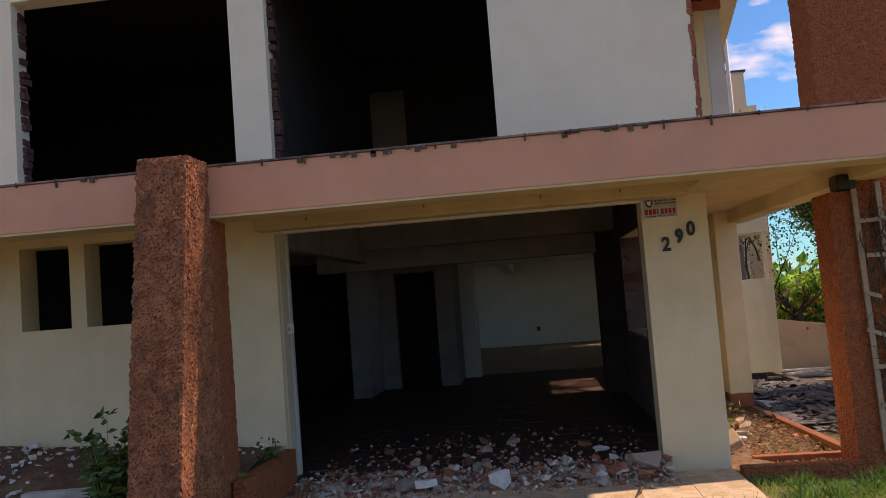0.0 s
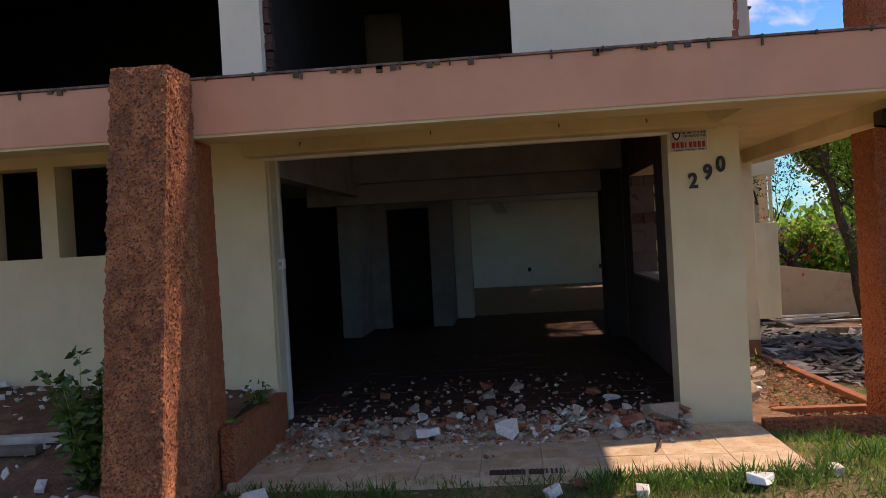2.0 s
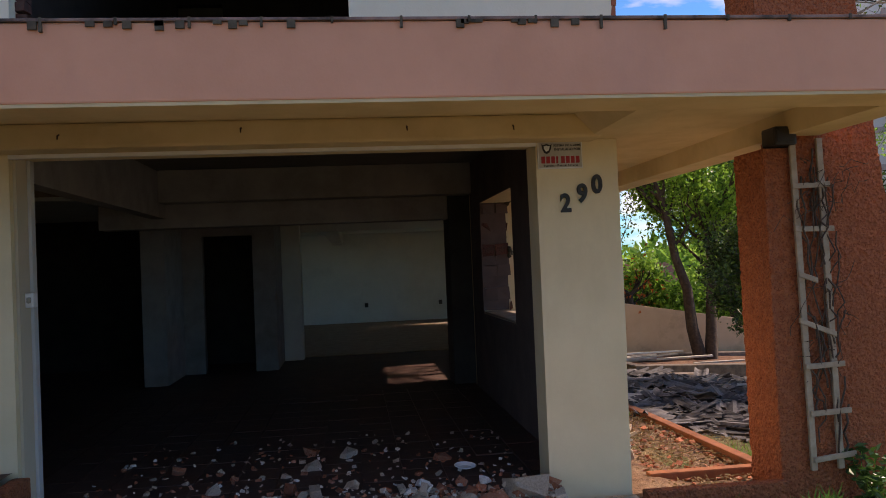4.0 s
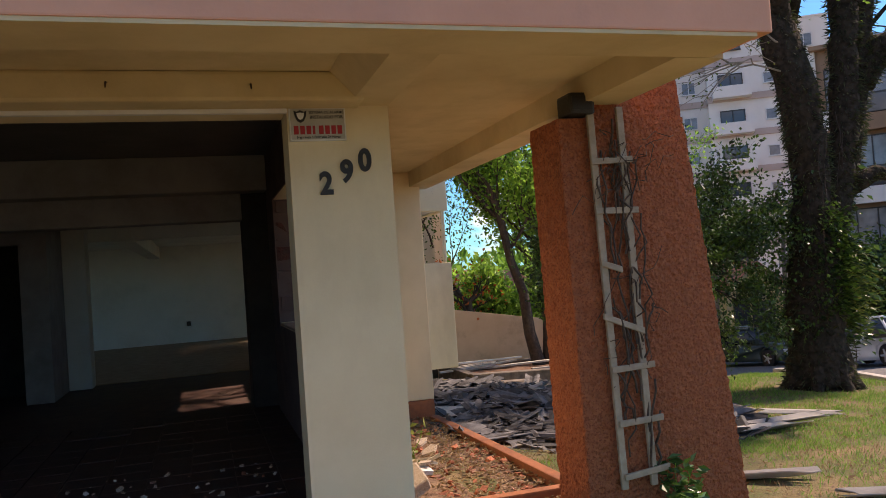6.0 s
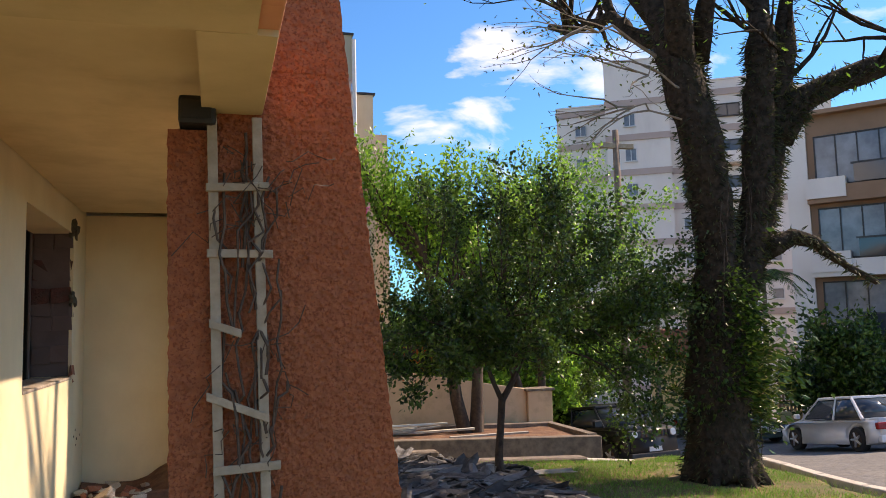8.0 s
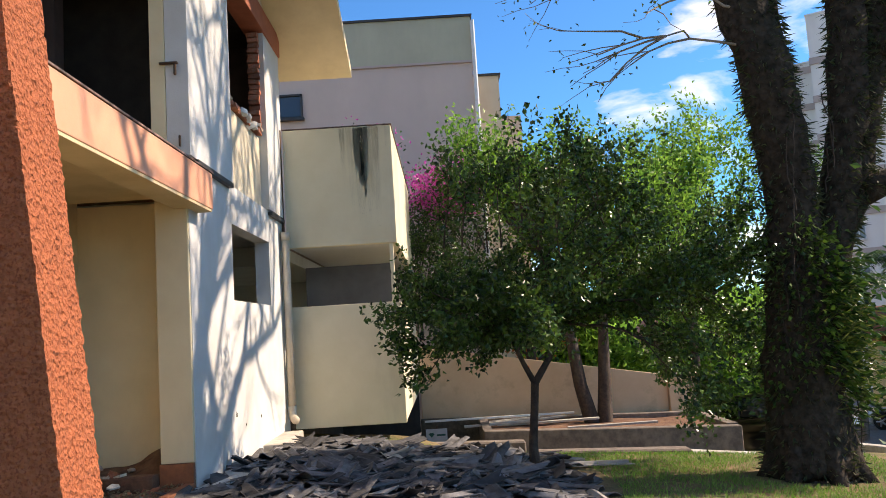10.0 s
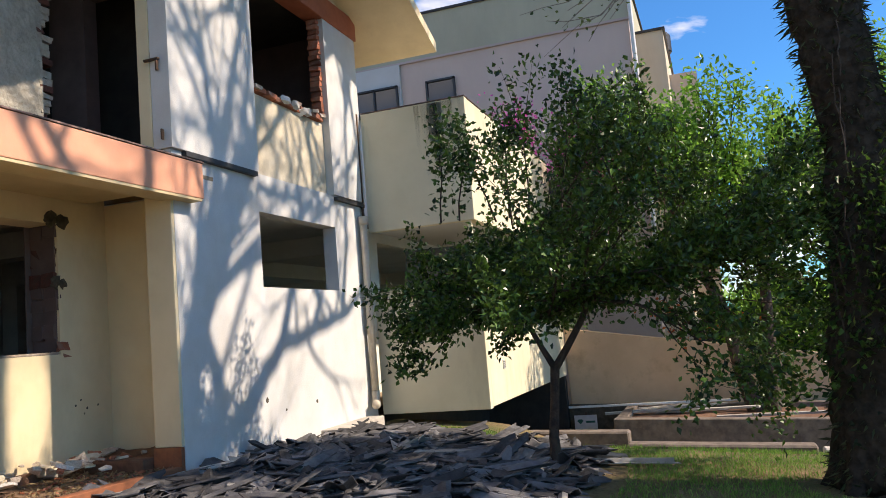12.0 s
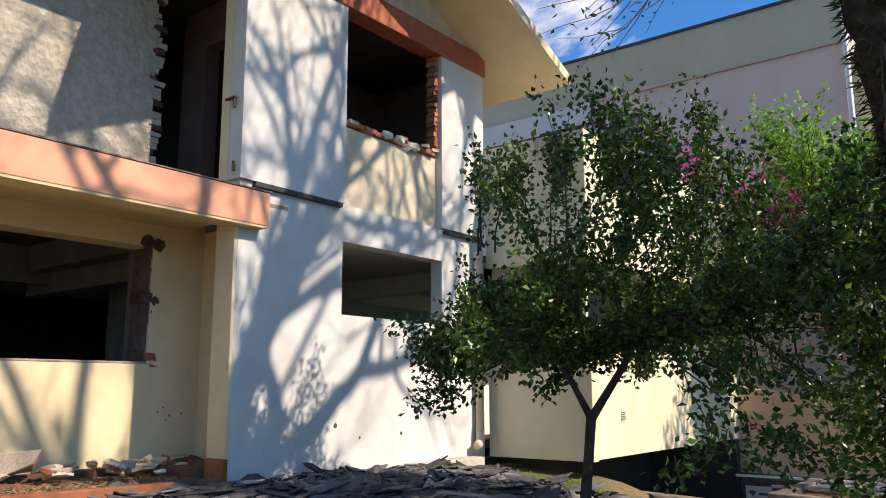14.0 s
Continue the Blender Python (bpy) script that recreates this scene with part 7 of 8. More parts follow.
# ---- vehicles ----
def car(name, label, m, paint, length=4.3, width=1.76, height=1.48, boxy=False, group="parked cars"):
    """A parked car: x forward, y to its left, z up from the ground."""
    c = empty(name, label, "car", group)
    L, W = length / 2, width / 2
    belt = height * (0.66 if boxy else 0.60)
    r = 0.33
    ax_f, ax_r = L - 0.80, -L + 0.82

    def arch(cx):
        return [(cx + (r + 0.06) * math.cos(a), max(0.2, 0.33 + (r + 0.06) * math.sin(a))) for a in [math.pi * (1.12 - 0.155 * k) for k in range(9)]]
    hood = belt - (0.05 if boxy else 0.16)
    nose = [(L - 0.02, 0.28), (L, 0.55), (L - 0.03, hood - 0.12), (L - 0.14, hood - 0.03), (L - 0.95 if boxy else L - 1.05, belt - 0.01)]
    tail = [(-L + 0.1, belt), (-L + 0.02, belt - 0.14), (-L, 0.5), (-L + 0.04, 0.28)]
    outline = [(ax_r - r - 0.1, 0.22)] + arch(ax_r) + [(ax_r + r + 0.12, 0.2), (ax_f - r - 0.12, 0.2)] + arch(ax_f) + [(ax_f + r + 0.08, 0.24)] + nose + tail
    bm = bmesh.new()
    vs = [bm.verts.new((x, -W, z)) for x, z in outline]
    f = bm.faces.new(vs)
    g = bmesh.ops.extrude_face_region(bm, geom=[f])
    for e in g["geom"]:
        if isinstance(e, bmesh.types.BMVert):
            e.co.y = W
    for v in bm.verts:
        s = smooth_step(0.45, belt, v.co.z)
        v.co.y *= 1 - 0.06 * s - 0.10 * smooth_step(L - 0.5, L, abs(v.co.x))
    bmesh.ops.recalc_face_normals(bm, faces=bm.faces)
    bmesh.ops.bevel(bm, geom=[e for e in bm.edges if abs(e.verts[0].co.y - e.verts[1].co.y) < 0.2 and max(v.co.z for v in e.verts) > 0.45], offset=0.085, segments=4, affect="EDGES", clamp_overlap=True)
    part("body", bm, paint, c, "", True)
    x0, x1 = (-L + 0.08, L - 1.05) if boxy else (-L + 0.55, L - 1.15)
    t0, t1 = (-L + 0.28, L - 1.65) if boxy else (-L + 1.05, L - 1.9)

    def cabin(inset, z0, z1, a, b, p, q, wide):
        bm = bmesh.new()
        lo = [bm.verts.new((x, y, z0)) for x, y in ((a, -wide), (b, -wide), (b, wide), (a, wide))]
        hi = [bm.verts.new((x, y * 0.82, z1)) for x, y in ((p, -wide), (q, -wide), (q, wide), (p, wide))]
        bm.faces.new(lo[::-1])
        bm.faces.new(hi)
        for i in range(4):
            bm.faces.new((lo[i], lo[(i + 1) % 4], hi[(i + 1) % 4], hi[i]))
        bmesh.ops.recalc_face_normals(bm, faces=bm.faces)
        bmesh.ops.bevel(bm, geom=bm.edges[:], offset=0.07, segments=3, affect="EDGES")
        return bm
    part("glasshouse", cabin(0, belt - 0.05, height - 0.04, x0, x1, t0, t1, W * 0.9), GLASS, c, "dark window glass", True)
    bm = box_bm(t0 - 0.03, -W * 0.75, height - 0.08, t1 + 0.05, W * 0.75, height, 0.035)
    part("roof_panel", bm, paint, c)
    for s in (-1, 1):
        for xa, xb, thick in ((x1, t1, 0.05), (x0, t0, 0.09), ((x0 + x1) / 2 - 0.12, (t0 + t1) / 2 - 0.05, 0.05)):
            v, f2 = [], []
            tube(v, f2, [(xa, s * W * 0.905, belt - 0.04), (xb, s * W * 0.755, height - 0.05)], [thick * 0.6, thick * 0.5], 6)
            part_data("window_pillar", v, f2, paint, c)
        bm = box_bm(x1 - 0.12, s * (W + 0.02), belt + 0.02, x1 + 0.02, s * (W + 0.17), belt + 0.16, 0.03)
        part("side_mirror", bm, paint if not boxy else BLACK, c)
        bm = box_bm(L - 0.08, s * W * 0.52, hood - 0.26, L + 0.012, s * W * 0.86, hood - 0.1, 0.03)
        lamp = part("headlight", bm, BLACK if boxy else LAMP_GLASS, c, "clear headlight lens")
        if boxy:
            v, f2 = [], []
            tube(v, f2, [(L + 0.0, s * W * 0.68, hood - 0.18), (L + 0.03, s * W * 0.68, hood - 0.18)], [0.095, 0.085], 18)
            part_data("round_lens", v, f2, LAMP_GLASS, lamp, "round pale lamp lens")
        bm = box_bm(-L - 0.01, s * W * 0.55, belt - 0.3, -L + 0.12, s * W * 0.9, belt - 0.12, 0.03)
        part("tail_light", bm, LAMP_RED, c, "red tail light lens")
        for cx in (ax_f, ax_r):
            v, f2 = [], []
            tube(v, f2, [(cx, s * (W - 0.22), 0.33), (cx, s * (W - 0.2), 0.33), (cx, s * (W - 0.03), 0.33), (cx, s * (W - 0.01), 0.33)], [r - 0.03, r, r, r - 0.03], 24)
            wh = part_data("wheel", v, f2, RUBBER, c, "black tyre")
            v, f2 = [], []
            tube(v, f2, [(cx, s * (W - 0.015), 0.33), (cx, s * (W - 0.001), 0.33)], [r * 0.62, r * 0.6], 20)
            part_data("rim", v, f2, DARK_METAL, wh)
            for k in range(5):
                a = 2 * math.pi * k / 5
                v, f2 = [], []
                tube(v, f2, [(cx, s * W, 0.33), (cx + 0.2 * math.cos(a), s * W, 0.33 + 0.2 * math.sin(a))], [0.045, 0.03], 6)
                part_data("spoke", v, f2, ALLOY, wh)
    block("front_plate", L + 0.002, -0.2, 0.42, L + 0.02, 0.2, 0.54, PLATE, c, "", 0.004)
    block("rear_plate", -L - 0.02, -0.2, 0.55, -L - 0.002, 0.2, 0.67, PLATE, c, "", 0.004)
    block("front_bumper", L - 0.12, -W * 0.86, 0.24, L + 0.03, W * 0.86, 0.40, BLACK if boxy else paint, c, "", 0.03)
    block("rear_bumper", -L - 0.03, -W * 0.86, 0.26, -L + 0.1, W * 0.86, 0.45, BLACK if boxy else paint, c, "", 0.03)
    g = block("grille", L - 0.04, -W * 0.48, hood - 0.28, L + 0.006, W * 0.48, hood - 0.1, BLACK, c, "", 0.01)
    for k in range(7):
        y = -W * 0.42 + k * W * 0.14
        block("grille_bar", L + 0.006, y - 0.03, hood - 0.27, L + 0.02, y + 0.03, hood - 0.11, DARK_METAL if boxy else ALLOY, g, "", 0.006)
    c.matrix_world = m
    return c


def heading(x, y, dx, dy, pitch=0.0):
    return pose(x, y, road_z(x, y) + 0.03, 0, pitch, math.degrees(math.atan2(dy, dx)))


car("suv", "black compact off-road car parked nose uphill at the kerb", heading(13.75, 24.6, 0.12, -1.0, -7), CAR_BLACK, 4.2, 1.8, 1.68, True)
car("sedan", "silver sedan parked across the cobbled road", heading(20.6, 23.0, 0.1, 1.0, 7), CAR_SILVER, 4.4, 1.74, 1.5)
car("sedan", "pale silver sedan parked farther down the road", heading(23.4, 34.6, -0.6, 0.8, 4), CAR_SILVER, 4.4, 1.74, 1.5)
car("sedan", "dark green sedan parked on the far side of the road", heading(21.7, 30.2, 0.15, -1.0, -4), CAR_GREEN, 4.4, 1.74, 1.5)
car("hatchback", "dark blue car parked down the road", heading(15.2, 31.5, 0.0, -1.0, -5), CAR_BLACK, 3.9, 1.7, 1.5)


# ---- neighbouring buildings ----
def window_unit(parent, axis_x, axis_n, at, w, h, leaves=2, frame=FRAME_DARK, glass=GLASS, depth=0.08, name="window"):
    """A window of frame, panes and sill, on a facade: axis_x along it, axis_n out of it, at its lower left corner."""
    at, ax, an = Vector(at), Vector(axis_x), Vector(axis_n)

    def bar(name, u0, u1, z0, z1, n0, n1, mat, par):
        bm = box_bm(0, 0, 0, 1, 1, 1)
        for v in bm.verts:
            u, n, z = u0 + (u1 - u0) * v.co.x, n0 + (n1 - n0) * v.co.y, z0 + (z1 - z0) * v.co.z
            v.co = at + ax * u + an * n + Vector((0, 0, z))
        bmesh.ops.recalc_face_normals(bm, faces=bm.faces)
        return part(name, bm, mat, par)
    wnd = bar(name, 0, w, 0, h, -0.02, 0.015, frame, parent)
    b = 0.06
    for k in range(leaves):
        u0, u1 = w * k / leaves + b / 2, w * (k + 1) / leaves - b / 2
        bar("pane", u0, u1, b, h - b, 0.012, 0.03, glass, wnd)
        bar("stile", w * k / leaves - 0.02, w * k / leaves + 0.03, 0, h, 0.015, depth, frame, wnd)
    bar("stile", w - 0.05, w, 0, h, 0.015, depth, frame, wnd)
    bar("head", 0, w, h - 0.05, h, 0.015, depth, frame, wnd)
    bar("sill", -0.05, w + 0.05, -0.06, 0, 0.015, depth + 0.06, frame, wnd)
    return wnd


def build_neighbour():
    b = empty("neighbour_building", "mauve rendered apartment building with an olive parapet", "building")
    block("wall", -9.0, 25.0, -3.0, 6.55, 36.0, 8.14, NB_WALL, b, "", 0.0)
    block("parapet", -9.02, 24.98, 8.20, 6.57, 36.0, 9.42, NB_TOP, b, "olive rendered parapet", 0.0)
    block("string_course", -9.05, 24.94, 8.14, 6.60, 36.0, 8.20, TOWER_BAND, b, "", 0.0)
    block("coping", -9.05, 24.93, 9.42, 6.62, 36.0, 9.48, FRAME_DARK, b, "", 0.0)
    block("grey_bay", -9.0, 24.9, -3.0, 0.42, 24.98, 8.14, NB_GREY, b, "pale grey bay", 0.0)
    block("rear_wing", 6.55, 25.8, -3.0, 7.3, 33.0, 8.0, NB_PALE, b, "sand coloured wing", 0.0)
    block("rear_wing_coping", 6.5, 25.75, 8.0, 7.36, 33.0, 8.06, FRAME_DARK, b, "", 0.0)
    block("dark_bay", 7.3, 27.2, -3.0, 8.0, 33.0, 7.2, NB_WALL, b, "", 0.0)
    v, f = [], []
    tube(v, f, [(7.15, 28.0, 8.06), (7.15, 28.0, 8.1), (7.15, 28.0, 8.55), (7.15, 28.0, 8.65)], [0.25, 0.28, 0.28, 0.2], 18)
    part_data("water_tank", v, f, BLACK, b, "black plastic water tank")
    window_unit(b, (1, 0, 0), (0, -1, 0), (1.15, 24.985, 6.88), 0.80, 0.66, 1)
    window_unit(b, (1, 0, 0), (0, -1, 0), (-1.05, 24.885, 6.85), 1.40, 0.70, 2)
    window_unit(b, (1, 0, 0), (0, -1, 0), (-5.0, 24.885, 6.85), 1.40, 0.70, 2)
    window_unit(b, (1, 0, 0), (0, -1, 0), (3.2, 24.985, 3.4), 1.2, 1.0, 2)
    v, f = [], []
    tube(v, f, [(6.62, 24.95, 9.3), (6.62, 24.95, 5.0), (6.62, 24.95, 1.0)], [0.06] * 3, 8)
    part_data("downpipe", v, f, FRAME_WHITE, b, "pale downpipe at the corner")


build_neighbour()


def build_tower():
    b = empty("apartment_tower", "pale apartment tower with brown bands at each floor", "building")
    o = Vector((36.3, 55.0, 0))
    ax = Vector((0.85, -0.53, 0)).normalized()
    an = Vector((-ax.y * -1, -ax.x, 0))
    an = Vector((-0.53, -0.85, 0)).normalized()

    def slab(name, u0, u1, n0, n1, z0, z1, mat, label=""):
        bm = box_bm(0, 0, 0, 1, 1, 1)
        for v in bm.verts:
            u, n, z = u0 + (u1 - u0) * v.co.x, n0 + (n1 - n0) * v.co.y, z0 + (z1 - z0) * v.co.z
            v.co = o + ax * u + an * n + Vector((0, 0, z))
        bmesh.ops.recalc_face_normals(bm, faces=bm.faces)
        return part(name, bm, mat, b, label)
    bays = ((-9.5, -5.4, -3.2, 18.8), (-5.4, -0.6, -1.2, 21.6), (-0.6, 1.9, -2.0, 20.6), (1.9, 7.6, -0.6, 19.2), (7.6, 11.0, -2.4, 18.6))
    fl = 2.75
    for u0, u1, n, top in bays:
        slab("bay_wall", u0, u1, -12, n, -8, top, TOWER_WALL)
        slab("parapet_cap", u0 - 0.05, u1 + 0.05, -12, n + 0.06, top, top + 0.12, TOWER_WALL)
        k = 0
        while -6 + fl * k < top:
            z = 18.3 - fl * k
            k += 1
            if z + 0.5 > top:
                continue
            if z < -6:
                break
            slab("band", u0 - 0.06, u1 + 0.06, -12, n + 0.12, z - 0.26, z + 0.22, TOWER_BAND)
    for k in range(9):
        z = 16.4 - fl * k
        for u, n, w, h, leaves, frame in ((-4.0, -1.2, 0.85, 1.0, 2, FRAME_WHITE), (0.1, -2.0, 1.0, 0.95, 2, FRAME_WHITE), (2.7, -0.6, 1.75, 0.95, 2, FRAME_DARK), (5.9, -0.6, 0.8, 0.8, 1, FRAME_WHITE), (-8.0, -3.2, 0.9, 0.9, 2, FRAME_WHITE), (8.6, -2.4, 1.2, 1.0, 2, FRAME_WHITE)):
            p = o + ax * u + an * (n + 0.01)
            window_unit(b, ax, an, (p.x, p.y, z), w, h, leaves, frame, GLASS_PALE if frame is FRAME_WHITE else GLASS, 0.12)
        if k:
            slab("balcony_front", 2.2, 4.9, -0.6, 0.5, z - 0.95, z - 0.1, TOWER_WALL, "rendered balcony front" if k == 1 else "")
    p = o + ax * (-1.4) + an * (-2.5)
    v, f = [], []
    tube(v, f, [(p.x, p.y, 21.6), (p.x, p.y, 22.5), (p.x, p.y, 22.52), (p.x, p.y, 22.9)], [0.25, 0.25, 0.4, 0.4], 12)
    part_data("roof_vent", v, f, BLACK, b, "black roof vent")
    p = o + ax * 6.9 + an * (-2.0)
    v, f = [], []
    tube(v, f, [(p.x, p.y, 19.2), (p.x, p.y, 20.2), (p.x, p.y, 20.22), (p.x, p.y, 20.6)], [0.3, 0.3, 0.45, 0.45], 12)
    part_data("roof_vent", v, f, BLACK, b, "black roof vent")


build_tower()


def build_balcony_block():
    b = empty("balcony_block", "brown and white apartment block with glazed balconies", "building")
    o = Vector((29.0, 33.6, 0))
    ax = Vector((0.62, -0.78, 0)).normalized()
    an = Vector((-0.78, -0.62, 0)).normalized()

    def slab(name, u0, u1, n0, n1, z0, z1, mat, label="", par=None):
        bm = box_bm(0, 0, 0, 1, 1, 1)
        for v in bm.verts:
            u, n, z = u0 + (u1 - u0) * v.co.x, n0 + (n1 - n0) * v.co.y, z0 + (z1 - z0) * v.co.z
            v.co = o + ax * u + an * n + Vector((0, 0, z))
        bmesh.ops.recalc_face_normals(bm, faces=bm.faces)
        return part(name, bm, mat, par or b, label)
    slab("wall", 0, 16, -9, 0, -5, 10.4, BROWN_WALL)
    slab("roof_edge", -0.2, 16.2, -9, 0.5, 10.4, 10.6, BROWN_WALL)
    slab("end_pier", -0.9, 0.0, -9, 0.15, -5, 10.4, TOWER_WALL, "white rendered end pier")
    for k in range(4):
        z = 7.1 - 3.3 * k
        slab("floor_band", 0, 16, 0, 0.6, z - 0.75, z, BROWN_WALL if k % 2 == 0 else TOWER_WALL)
        slab("white_panel", 0, 1.6, 0.01, 0.7, z - 0.55, z + 0.35, TOWER_WALL)
        for j in range(4):
            u = 0.35 + j * 3.9
            p = o + ax * u + an * 0.1
            window_unit(b, ax, an, (p.x, p.y, z + 0.05), 3.5, 2.3, 4, FRAME_DARK, GLASS_PALE, 0.1)
            slab("balcony_glass", u + 1.6, u + 3.6, 0.55, 0.6, z + 0.05, z + 0.85, GLASS)
            slab("balcony_rail", u + 1.5, u + 3.7, 0.52, 0.62, z + 0.85, z + 0.93, FRAME_DARK)


build_balcony_block()


def build_house_opposite():
    b = empty("tiled_house", "small yellow house with a clay tiled gable roof", "house")
    x0, y0 = 24.5, 35.6
    block("wall", x0, y0, -5.0, x0 + 3.2, y0 + 5, -0.5, YELLOW_HOUSE, b, "", 0.0)
    bm = bmesh.new()
    for y in (y0, y0 + 0.2):
        for x, z in ((x0, -0.5), (x0 + 3.2, -0.5), (x0 + 1.6, 0.55)):
            bm.verts.new((x, y, z))
    bm.verts.ensure_lookup_table()
    for f in ((0, 1, 2), (5, 4, 3), (0, 3, 4, 1), (1, 4, 5, 2), (2, 5, 3, 0)):
        bm.faces.new([bm.verts[i] for i in f])
    part("gable", bm, YELLOW_HOUSE, b)
    shapes = {}
    for side in (-1, 1):
        bm = bmesh.new()
        rows, cols = 9, 16
        for r in range(rows):
            for k in range(cols):
                u0, u1 = r / rows, (r + 1.15) / rows
                yy = y0 - 0.5 + k * 0.36
                pts = []
                for u in (u0, u1):
                    for q in (0.0, 0.25, 0.5, 0.75, 1.0):
                        x = x0 + 1.6 + side * u * 2.1
                        z = 0.72 - u * 1.35 + 0.05 * math.sin(math.pi * q) - 0.02 * (u == u0)
                        pts.append(bm.verts.new((x, yy + q * 0.34, z)))
                for q in range(4):
                    bm.faces.new((pts[q], pts[q + 1], pts[6 + q], pts[5 + q]))
        ob = part("roof", bm, CLAY, b, "clay tiled roof slope")
    block("lower_roof", x0 - 4.5, y0 + 1.0, -0.2, x0 + 0.2, y0 + 4, 0.9, CLAY, b, "", 0.05)
    window_unit(b, (1, 0, 0), (0, -1, 0), (x0 + 0.35, y0 - 0.01, -2.3), 0.9, 1.3, 2, FRAME_DARK, GLASS, 0.05)
    block("garage_door", x0 + 1.4, y0 - 0.06, -3.9, x0 + 2.7, y0 - 0.01, -1.2, FRAME_DARK, b, "dark grille garage door", 0.0)
    fence = empty("street_fence", "dark slatted street fence on a low wall", "fence")
    block("fence_wall", x0 + 2.8, y0 - 1.2, -5.0, x0 + 9.0, y0 - 1.0, -2.9, YELLOW_HOUSE, fence, "", 0.0)
    for k in range(30):
        block("picket", x0 + 2.85 + k * 0.2, y0 - 1.13, -2.9, x0 + 2.93 + k * 0.2, y0 - 1.07, -1.4, BROWN_WALL, fence, "", 0.0)
    pole = empty("utility_pole", "grey concrete utility pole beside the road", "pole")
    v, f = [], []
    tube(v, f, [(15.4, 26.5, -3.2), (15.4, 26.5, 3.0), (15.4, 26.5, 7.5)], [0.16, 0.13, 0.1], 10)
    part_data("shaft", v, f, CONCRETE, pole, smooth=True)
    block("crossarm", 14.8, 26.42, 6.9, 16.0, 26.58, 7.05, TIMBER, pole)


build_house_opposite()


def build_far_plants():
    rng = random.Random(88)
    nr = np.random.default_rng(88)

    def bushy(name, label, x, y, z, h, w, n, leaf, length, category="tree"):
        tubes, tips = [], []
        for k in range(9):
            a = rng.uniform(0, 2 * math.pi)
            grow((x, y, z + h * rng.uniform(0.1, 0.4)), (math.cos(a), math.sin(a), rng.uniform(0.2, 1.1)), w * rng.uniform(0.5, 0.8), 0.06, 2, rng, tubes, tips, 0.7, 0.1, 0.2, 4)
        tubes.append(([(x, y, z - 0.3), (x, y, z + h * 0.4)], [0.18, 0.12], 8))
        return tree_from(name, label, BARK, leaf, tubes, tips, nr, n, length, length * 0.6, category, 0.28)
    bushy("street_tree", "dense dark green street tree behind the cars", 25.0, 26.6, -2.6, 4.6, 2.0, 9000, LEAF_DARK, 0.22)
    bushy("street_tree", "dense dark green street tree behind the cars", 27.3, 25.0, -2.6, 4.6, 2.6, 8000, LEAF_DARK, 0.22)
    bushy("street_tree", "rounded clipped street tree by the house", 24.6, 28.3, -2.9, 4.0, 1.5, 6000, LEAF_DARK, 0.2)
    bushy("street_tree", "green tree beside the road behind the planter", 16.5, 34.0, -3.6, 6.0, 2.6, 9000, LEAF_MID, 0.22)
    bushy("street_tree", "green tree beside the road behind the wall", 12.5, 27.5, -2.8, 5.5, 2.2, 9000, LEAF_MID, 0.2)
    bushy("street_tree", "low green tree behind the boundary wall", 8.8, 26.5, -2.0, 3.6, 1.6, 7000, LEAF_MID, 0.2)
    bushy("garden_shrub", "shrub with orange flowers above the wall", 7.4, 23.4, -1.2, 4.4, 0.9, 170, ORANGE, 0.12, "shrub")
    # palms by the house opposite
    for px, py, pz in ((24.4, 31.5, 3.0), (20.5, 31.0, 2.4), (18.5, 30.0, 1.6)):
        t = empty("palm_tree", "slender palm with arching dark fronds", "palm")
        v, f = [], []
        pts = curve_points((px, py, -3.4), (px + 0.2, py, pz), 6, 0.05, rng)
        tube(v, f, pts, [0.13, 0.11, 0.1, 0.1, 0.09, 0.09, 0.08], 8, False)
        part_data("trunk", v, f, CONCRETE, t, smooth=True)
        for k in range(12):
            a = 2 * math.pi * k / 12 + rng.uniform(-0.2, 0.2)
            rise = rng.uniform(0.2, 1.0)
            pl, dl = [], []
            for j in range(46):
                s = j / 46 * 1.7
                c = Vector((px + 0.2 + math.cos(a) * s, py + math.sin(a) * s, pz + rise * s - 0.55 * s * s))
                for side in (-1, 1):
                    pl.append(tuple(c))
                    dl.append((-math.sin(a) * side + math.cos(a) * 0.5, math.cos(a) * side + math.sin(a) * 0.5, -0.5))
            lv, lf = leaf_cloud(pl, dl, 0.42, 0.035, nr, 0.3)
            part_data("frond", lv, lf, LEAF_DARK, t)
    # distant wooded skyline
    pts_l, dirs_l = [], []
    for k in range(420):
        x = rng.uniform(-60, 95)
        y = 78 + rng.uniform(-8, 22)
        r = rng.uniform(1.4, 3.4)
        zc = -5 + rng.uniform(0.5, 5.5)
        for j in range(60):
            d = Vector((rng.gauss(0, 1), rng.gauss(0, 1), rng.gauss(0, 1))).normalized()
            pts_l.append((x + d.x * r, y + d.y * r, zc + d.z * r * 0.8))
            dirs_l.append(tuple(d))
    lv, lf = leaf_cloud(pts_l, dirs_l, 1.3, 0.9, nr)
    tagged(part_data("far_woods", lv, lf, LEAF_MID), "distant wooded skyline beyond the street", "woods", kind="stuff")
    roof = empty("distant_house", "distant house with a red tiled roof", "house")
    block("wall", 20.0, 62, -6, 26.0, 67, -0.6, YELLOW_HOUSE, roof, "", 0.0)
    bm = bmesh.new()
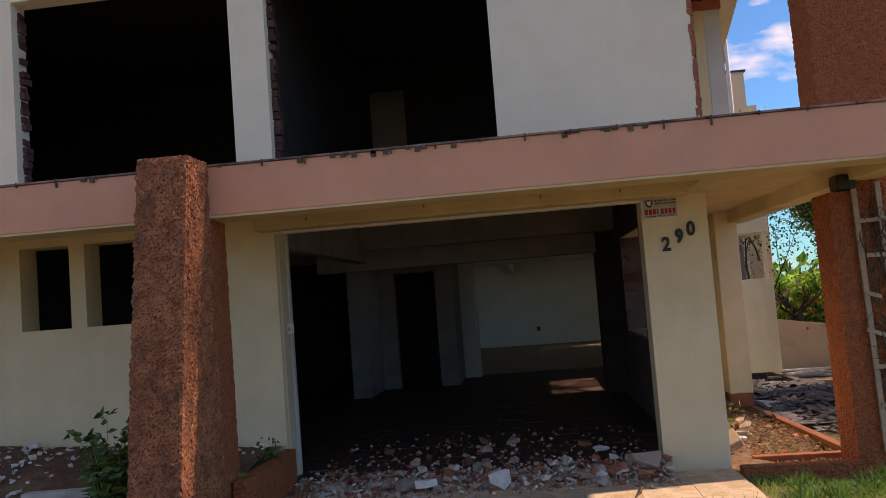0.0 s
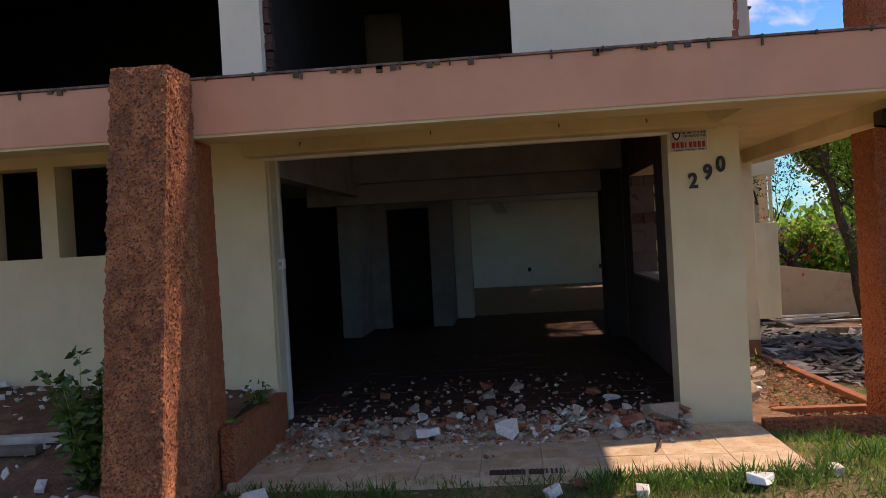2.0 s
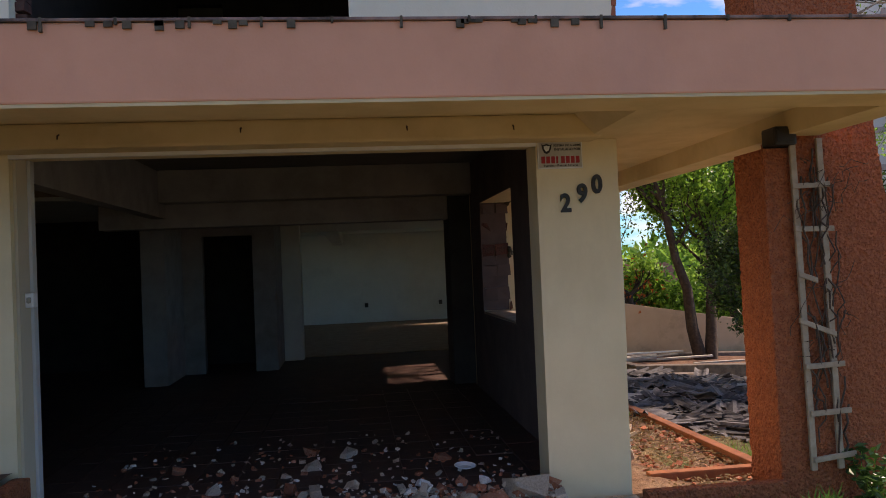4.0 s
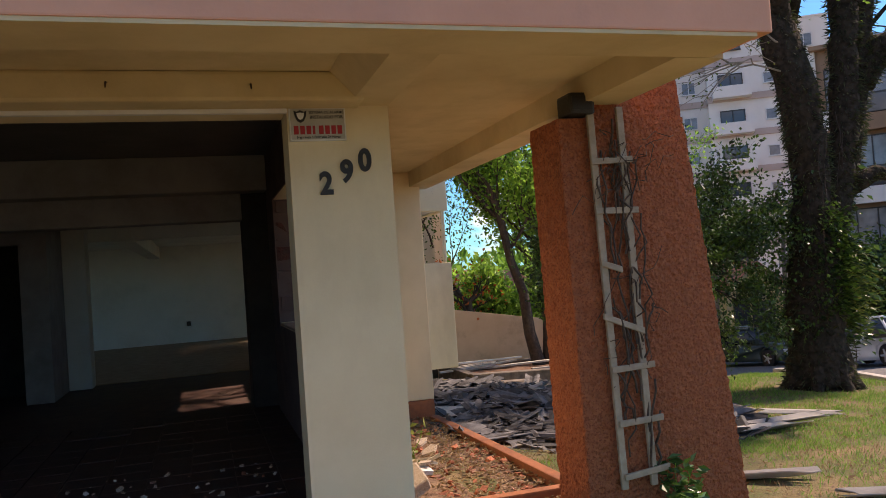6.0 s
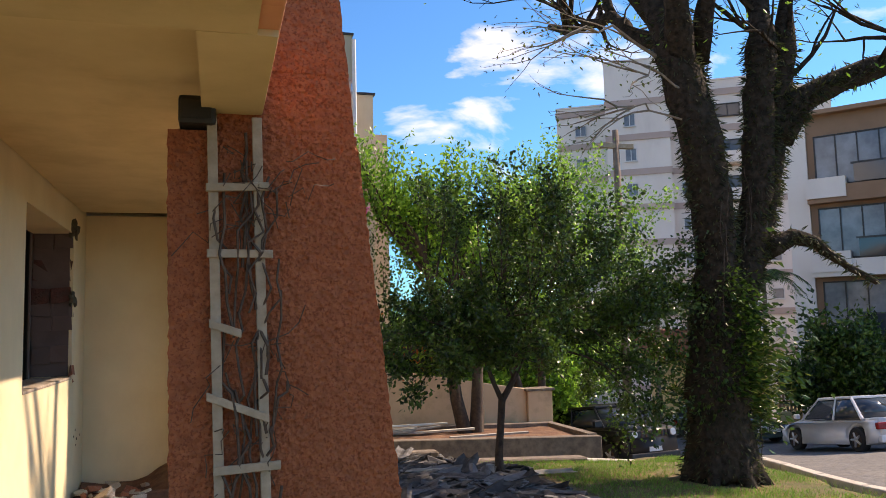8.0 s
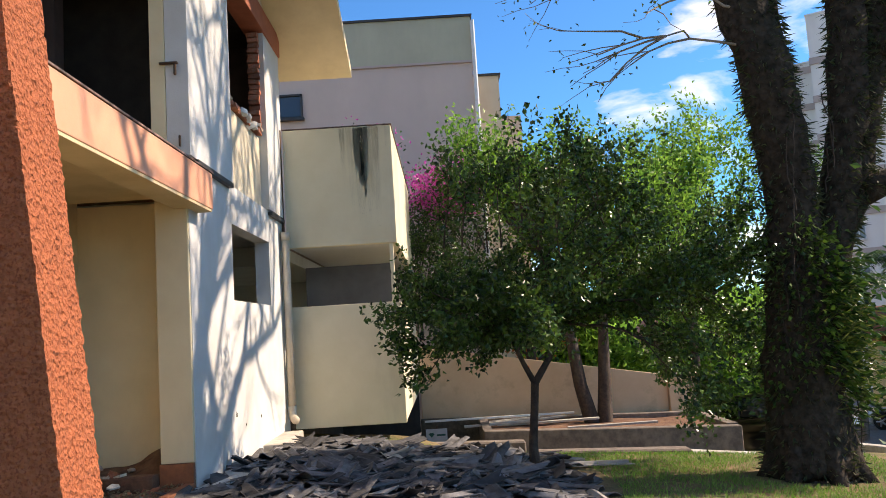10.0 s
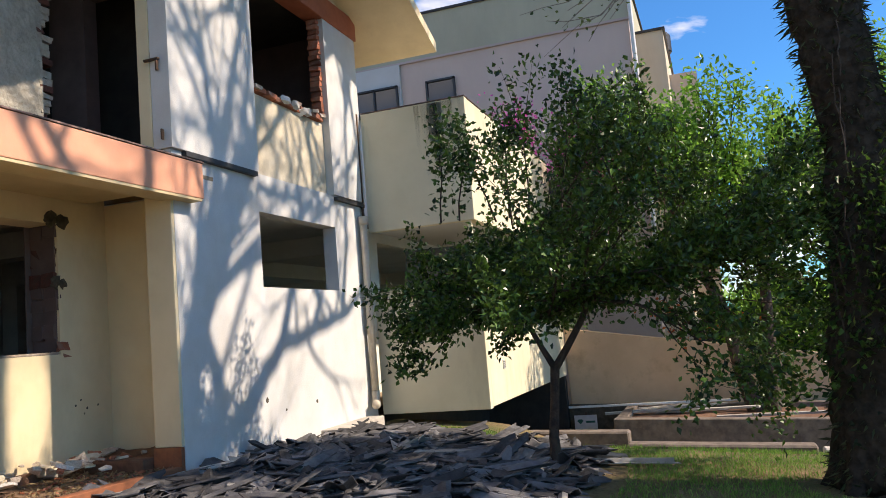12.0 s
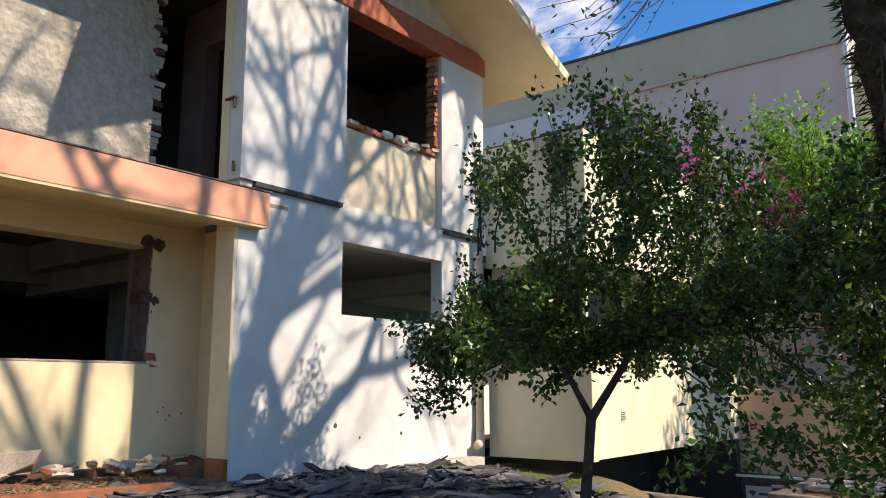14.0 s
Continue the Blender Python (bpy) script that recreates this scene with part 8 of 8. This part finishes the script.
    for x, y, z in ((19.5, 61.5, -0.6), (26.5, 61.5, -0.6), (26.5, 67.5, -0.6), (19.5, 67.5, -0.6), (20.5, 64.5, 1.0), (25.5, 64.5, 1.0)):
        bm.verts.new((x, y, z))
    bm.verts.ensure_lookup_table()
    for f in ((0, 1, 5, 4), (2, 3, 4, 5), (1, 2, 5), (3, 0, 4), (0, 3, 2, 1)):
        bm.faces.new([bm.verts[i] for i in f])
    part("roof", bm, CLAY, roof)


build_far_plants()


# ---- paving and cap pieces ----
def build_paving():
    rng = random.Random(5)
    floor = structure("floor_paving_bed", -2.26, 6.19, -0.3, 1.76, 7.55, -0.115, SLAB, "mortar bed of the entrance paving", "floor", 0.0)
    shapes = []
    for k in range(4):
        bm = box_bm(-0.2195, -0.2195, -0.02, 0.2195, 0.2195, 0.02, 0.002)
        for v in bm.verts:
            v.co.z += rng.uniform(-0.0015, 0.0015)
        me = bpy.data.meshes.new("paving_tile")
        bm.to_mesh(me)
        bm.free()
        me.materials.append(SLAB)
        shapes.append(me)
    for i in range(9):
        for j in range(2, 5):
            ob = new("paving_tile", rng.choice(shapes))
            ob.parent = floor
            ob.location = (-2.035 + i * 0.442, 5.50 + j * 0.442 + 0.08, -0.104 + rng.uniform(-0.002, 0.002))
            ob.rotation_euler = (0, 0, rng.choice((0, 1, 2, 3)) * math.pi / 2)
    garage = bpy.data.objects["floor_garage"]
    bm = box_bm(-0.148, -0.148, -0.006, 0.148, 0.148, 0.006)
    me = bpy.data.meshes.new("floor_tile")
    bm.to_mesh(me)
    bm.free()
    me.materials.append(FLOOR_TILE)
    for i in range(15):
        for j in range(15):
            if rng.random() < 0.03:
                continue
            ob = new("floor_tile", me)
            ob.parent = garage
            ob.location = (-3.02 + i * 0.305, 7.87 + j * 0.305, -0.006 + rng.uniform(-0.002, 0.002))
    # joints and black runs of the parapet cap
    cap = bpy.data.objects["wall_parapet_front"]
    for k in range(27):
        x = -5.9 + k * 0.336
        h = rng.uniform(0.02, 0.07)
        part("cap_joint", box_bm(x - 0.006, 6.150, 2.75 - h, x + 0.006, 6.1685, 2.755), GRIME, cap)
        for q in range(rng.randint(1, 4) if -1.6 < x < -0.3 or rng.random() < 0.2 else 0):
            dx, h2 = rng.uniform(-0.14, 0.14), rng.uniform(0.012, 0.045)
            part("cap_joint", box_bm(x + dx - 0.02, 6.1535, 2.737 - h2, x + dx + 0.02, 6.1685, 2.738), GRIME, cap)


build_paving()
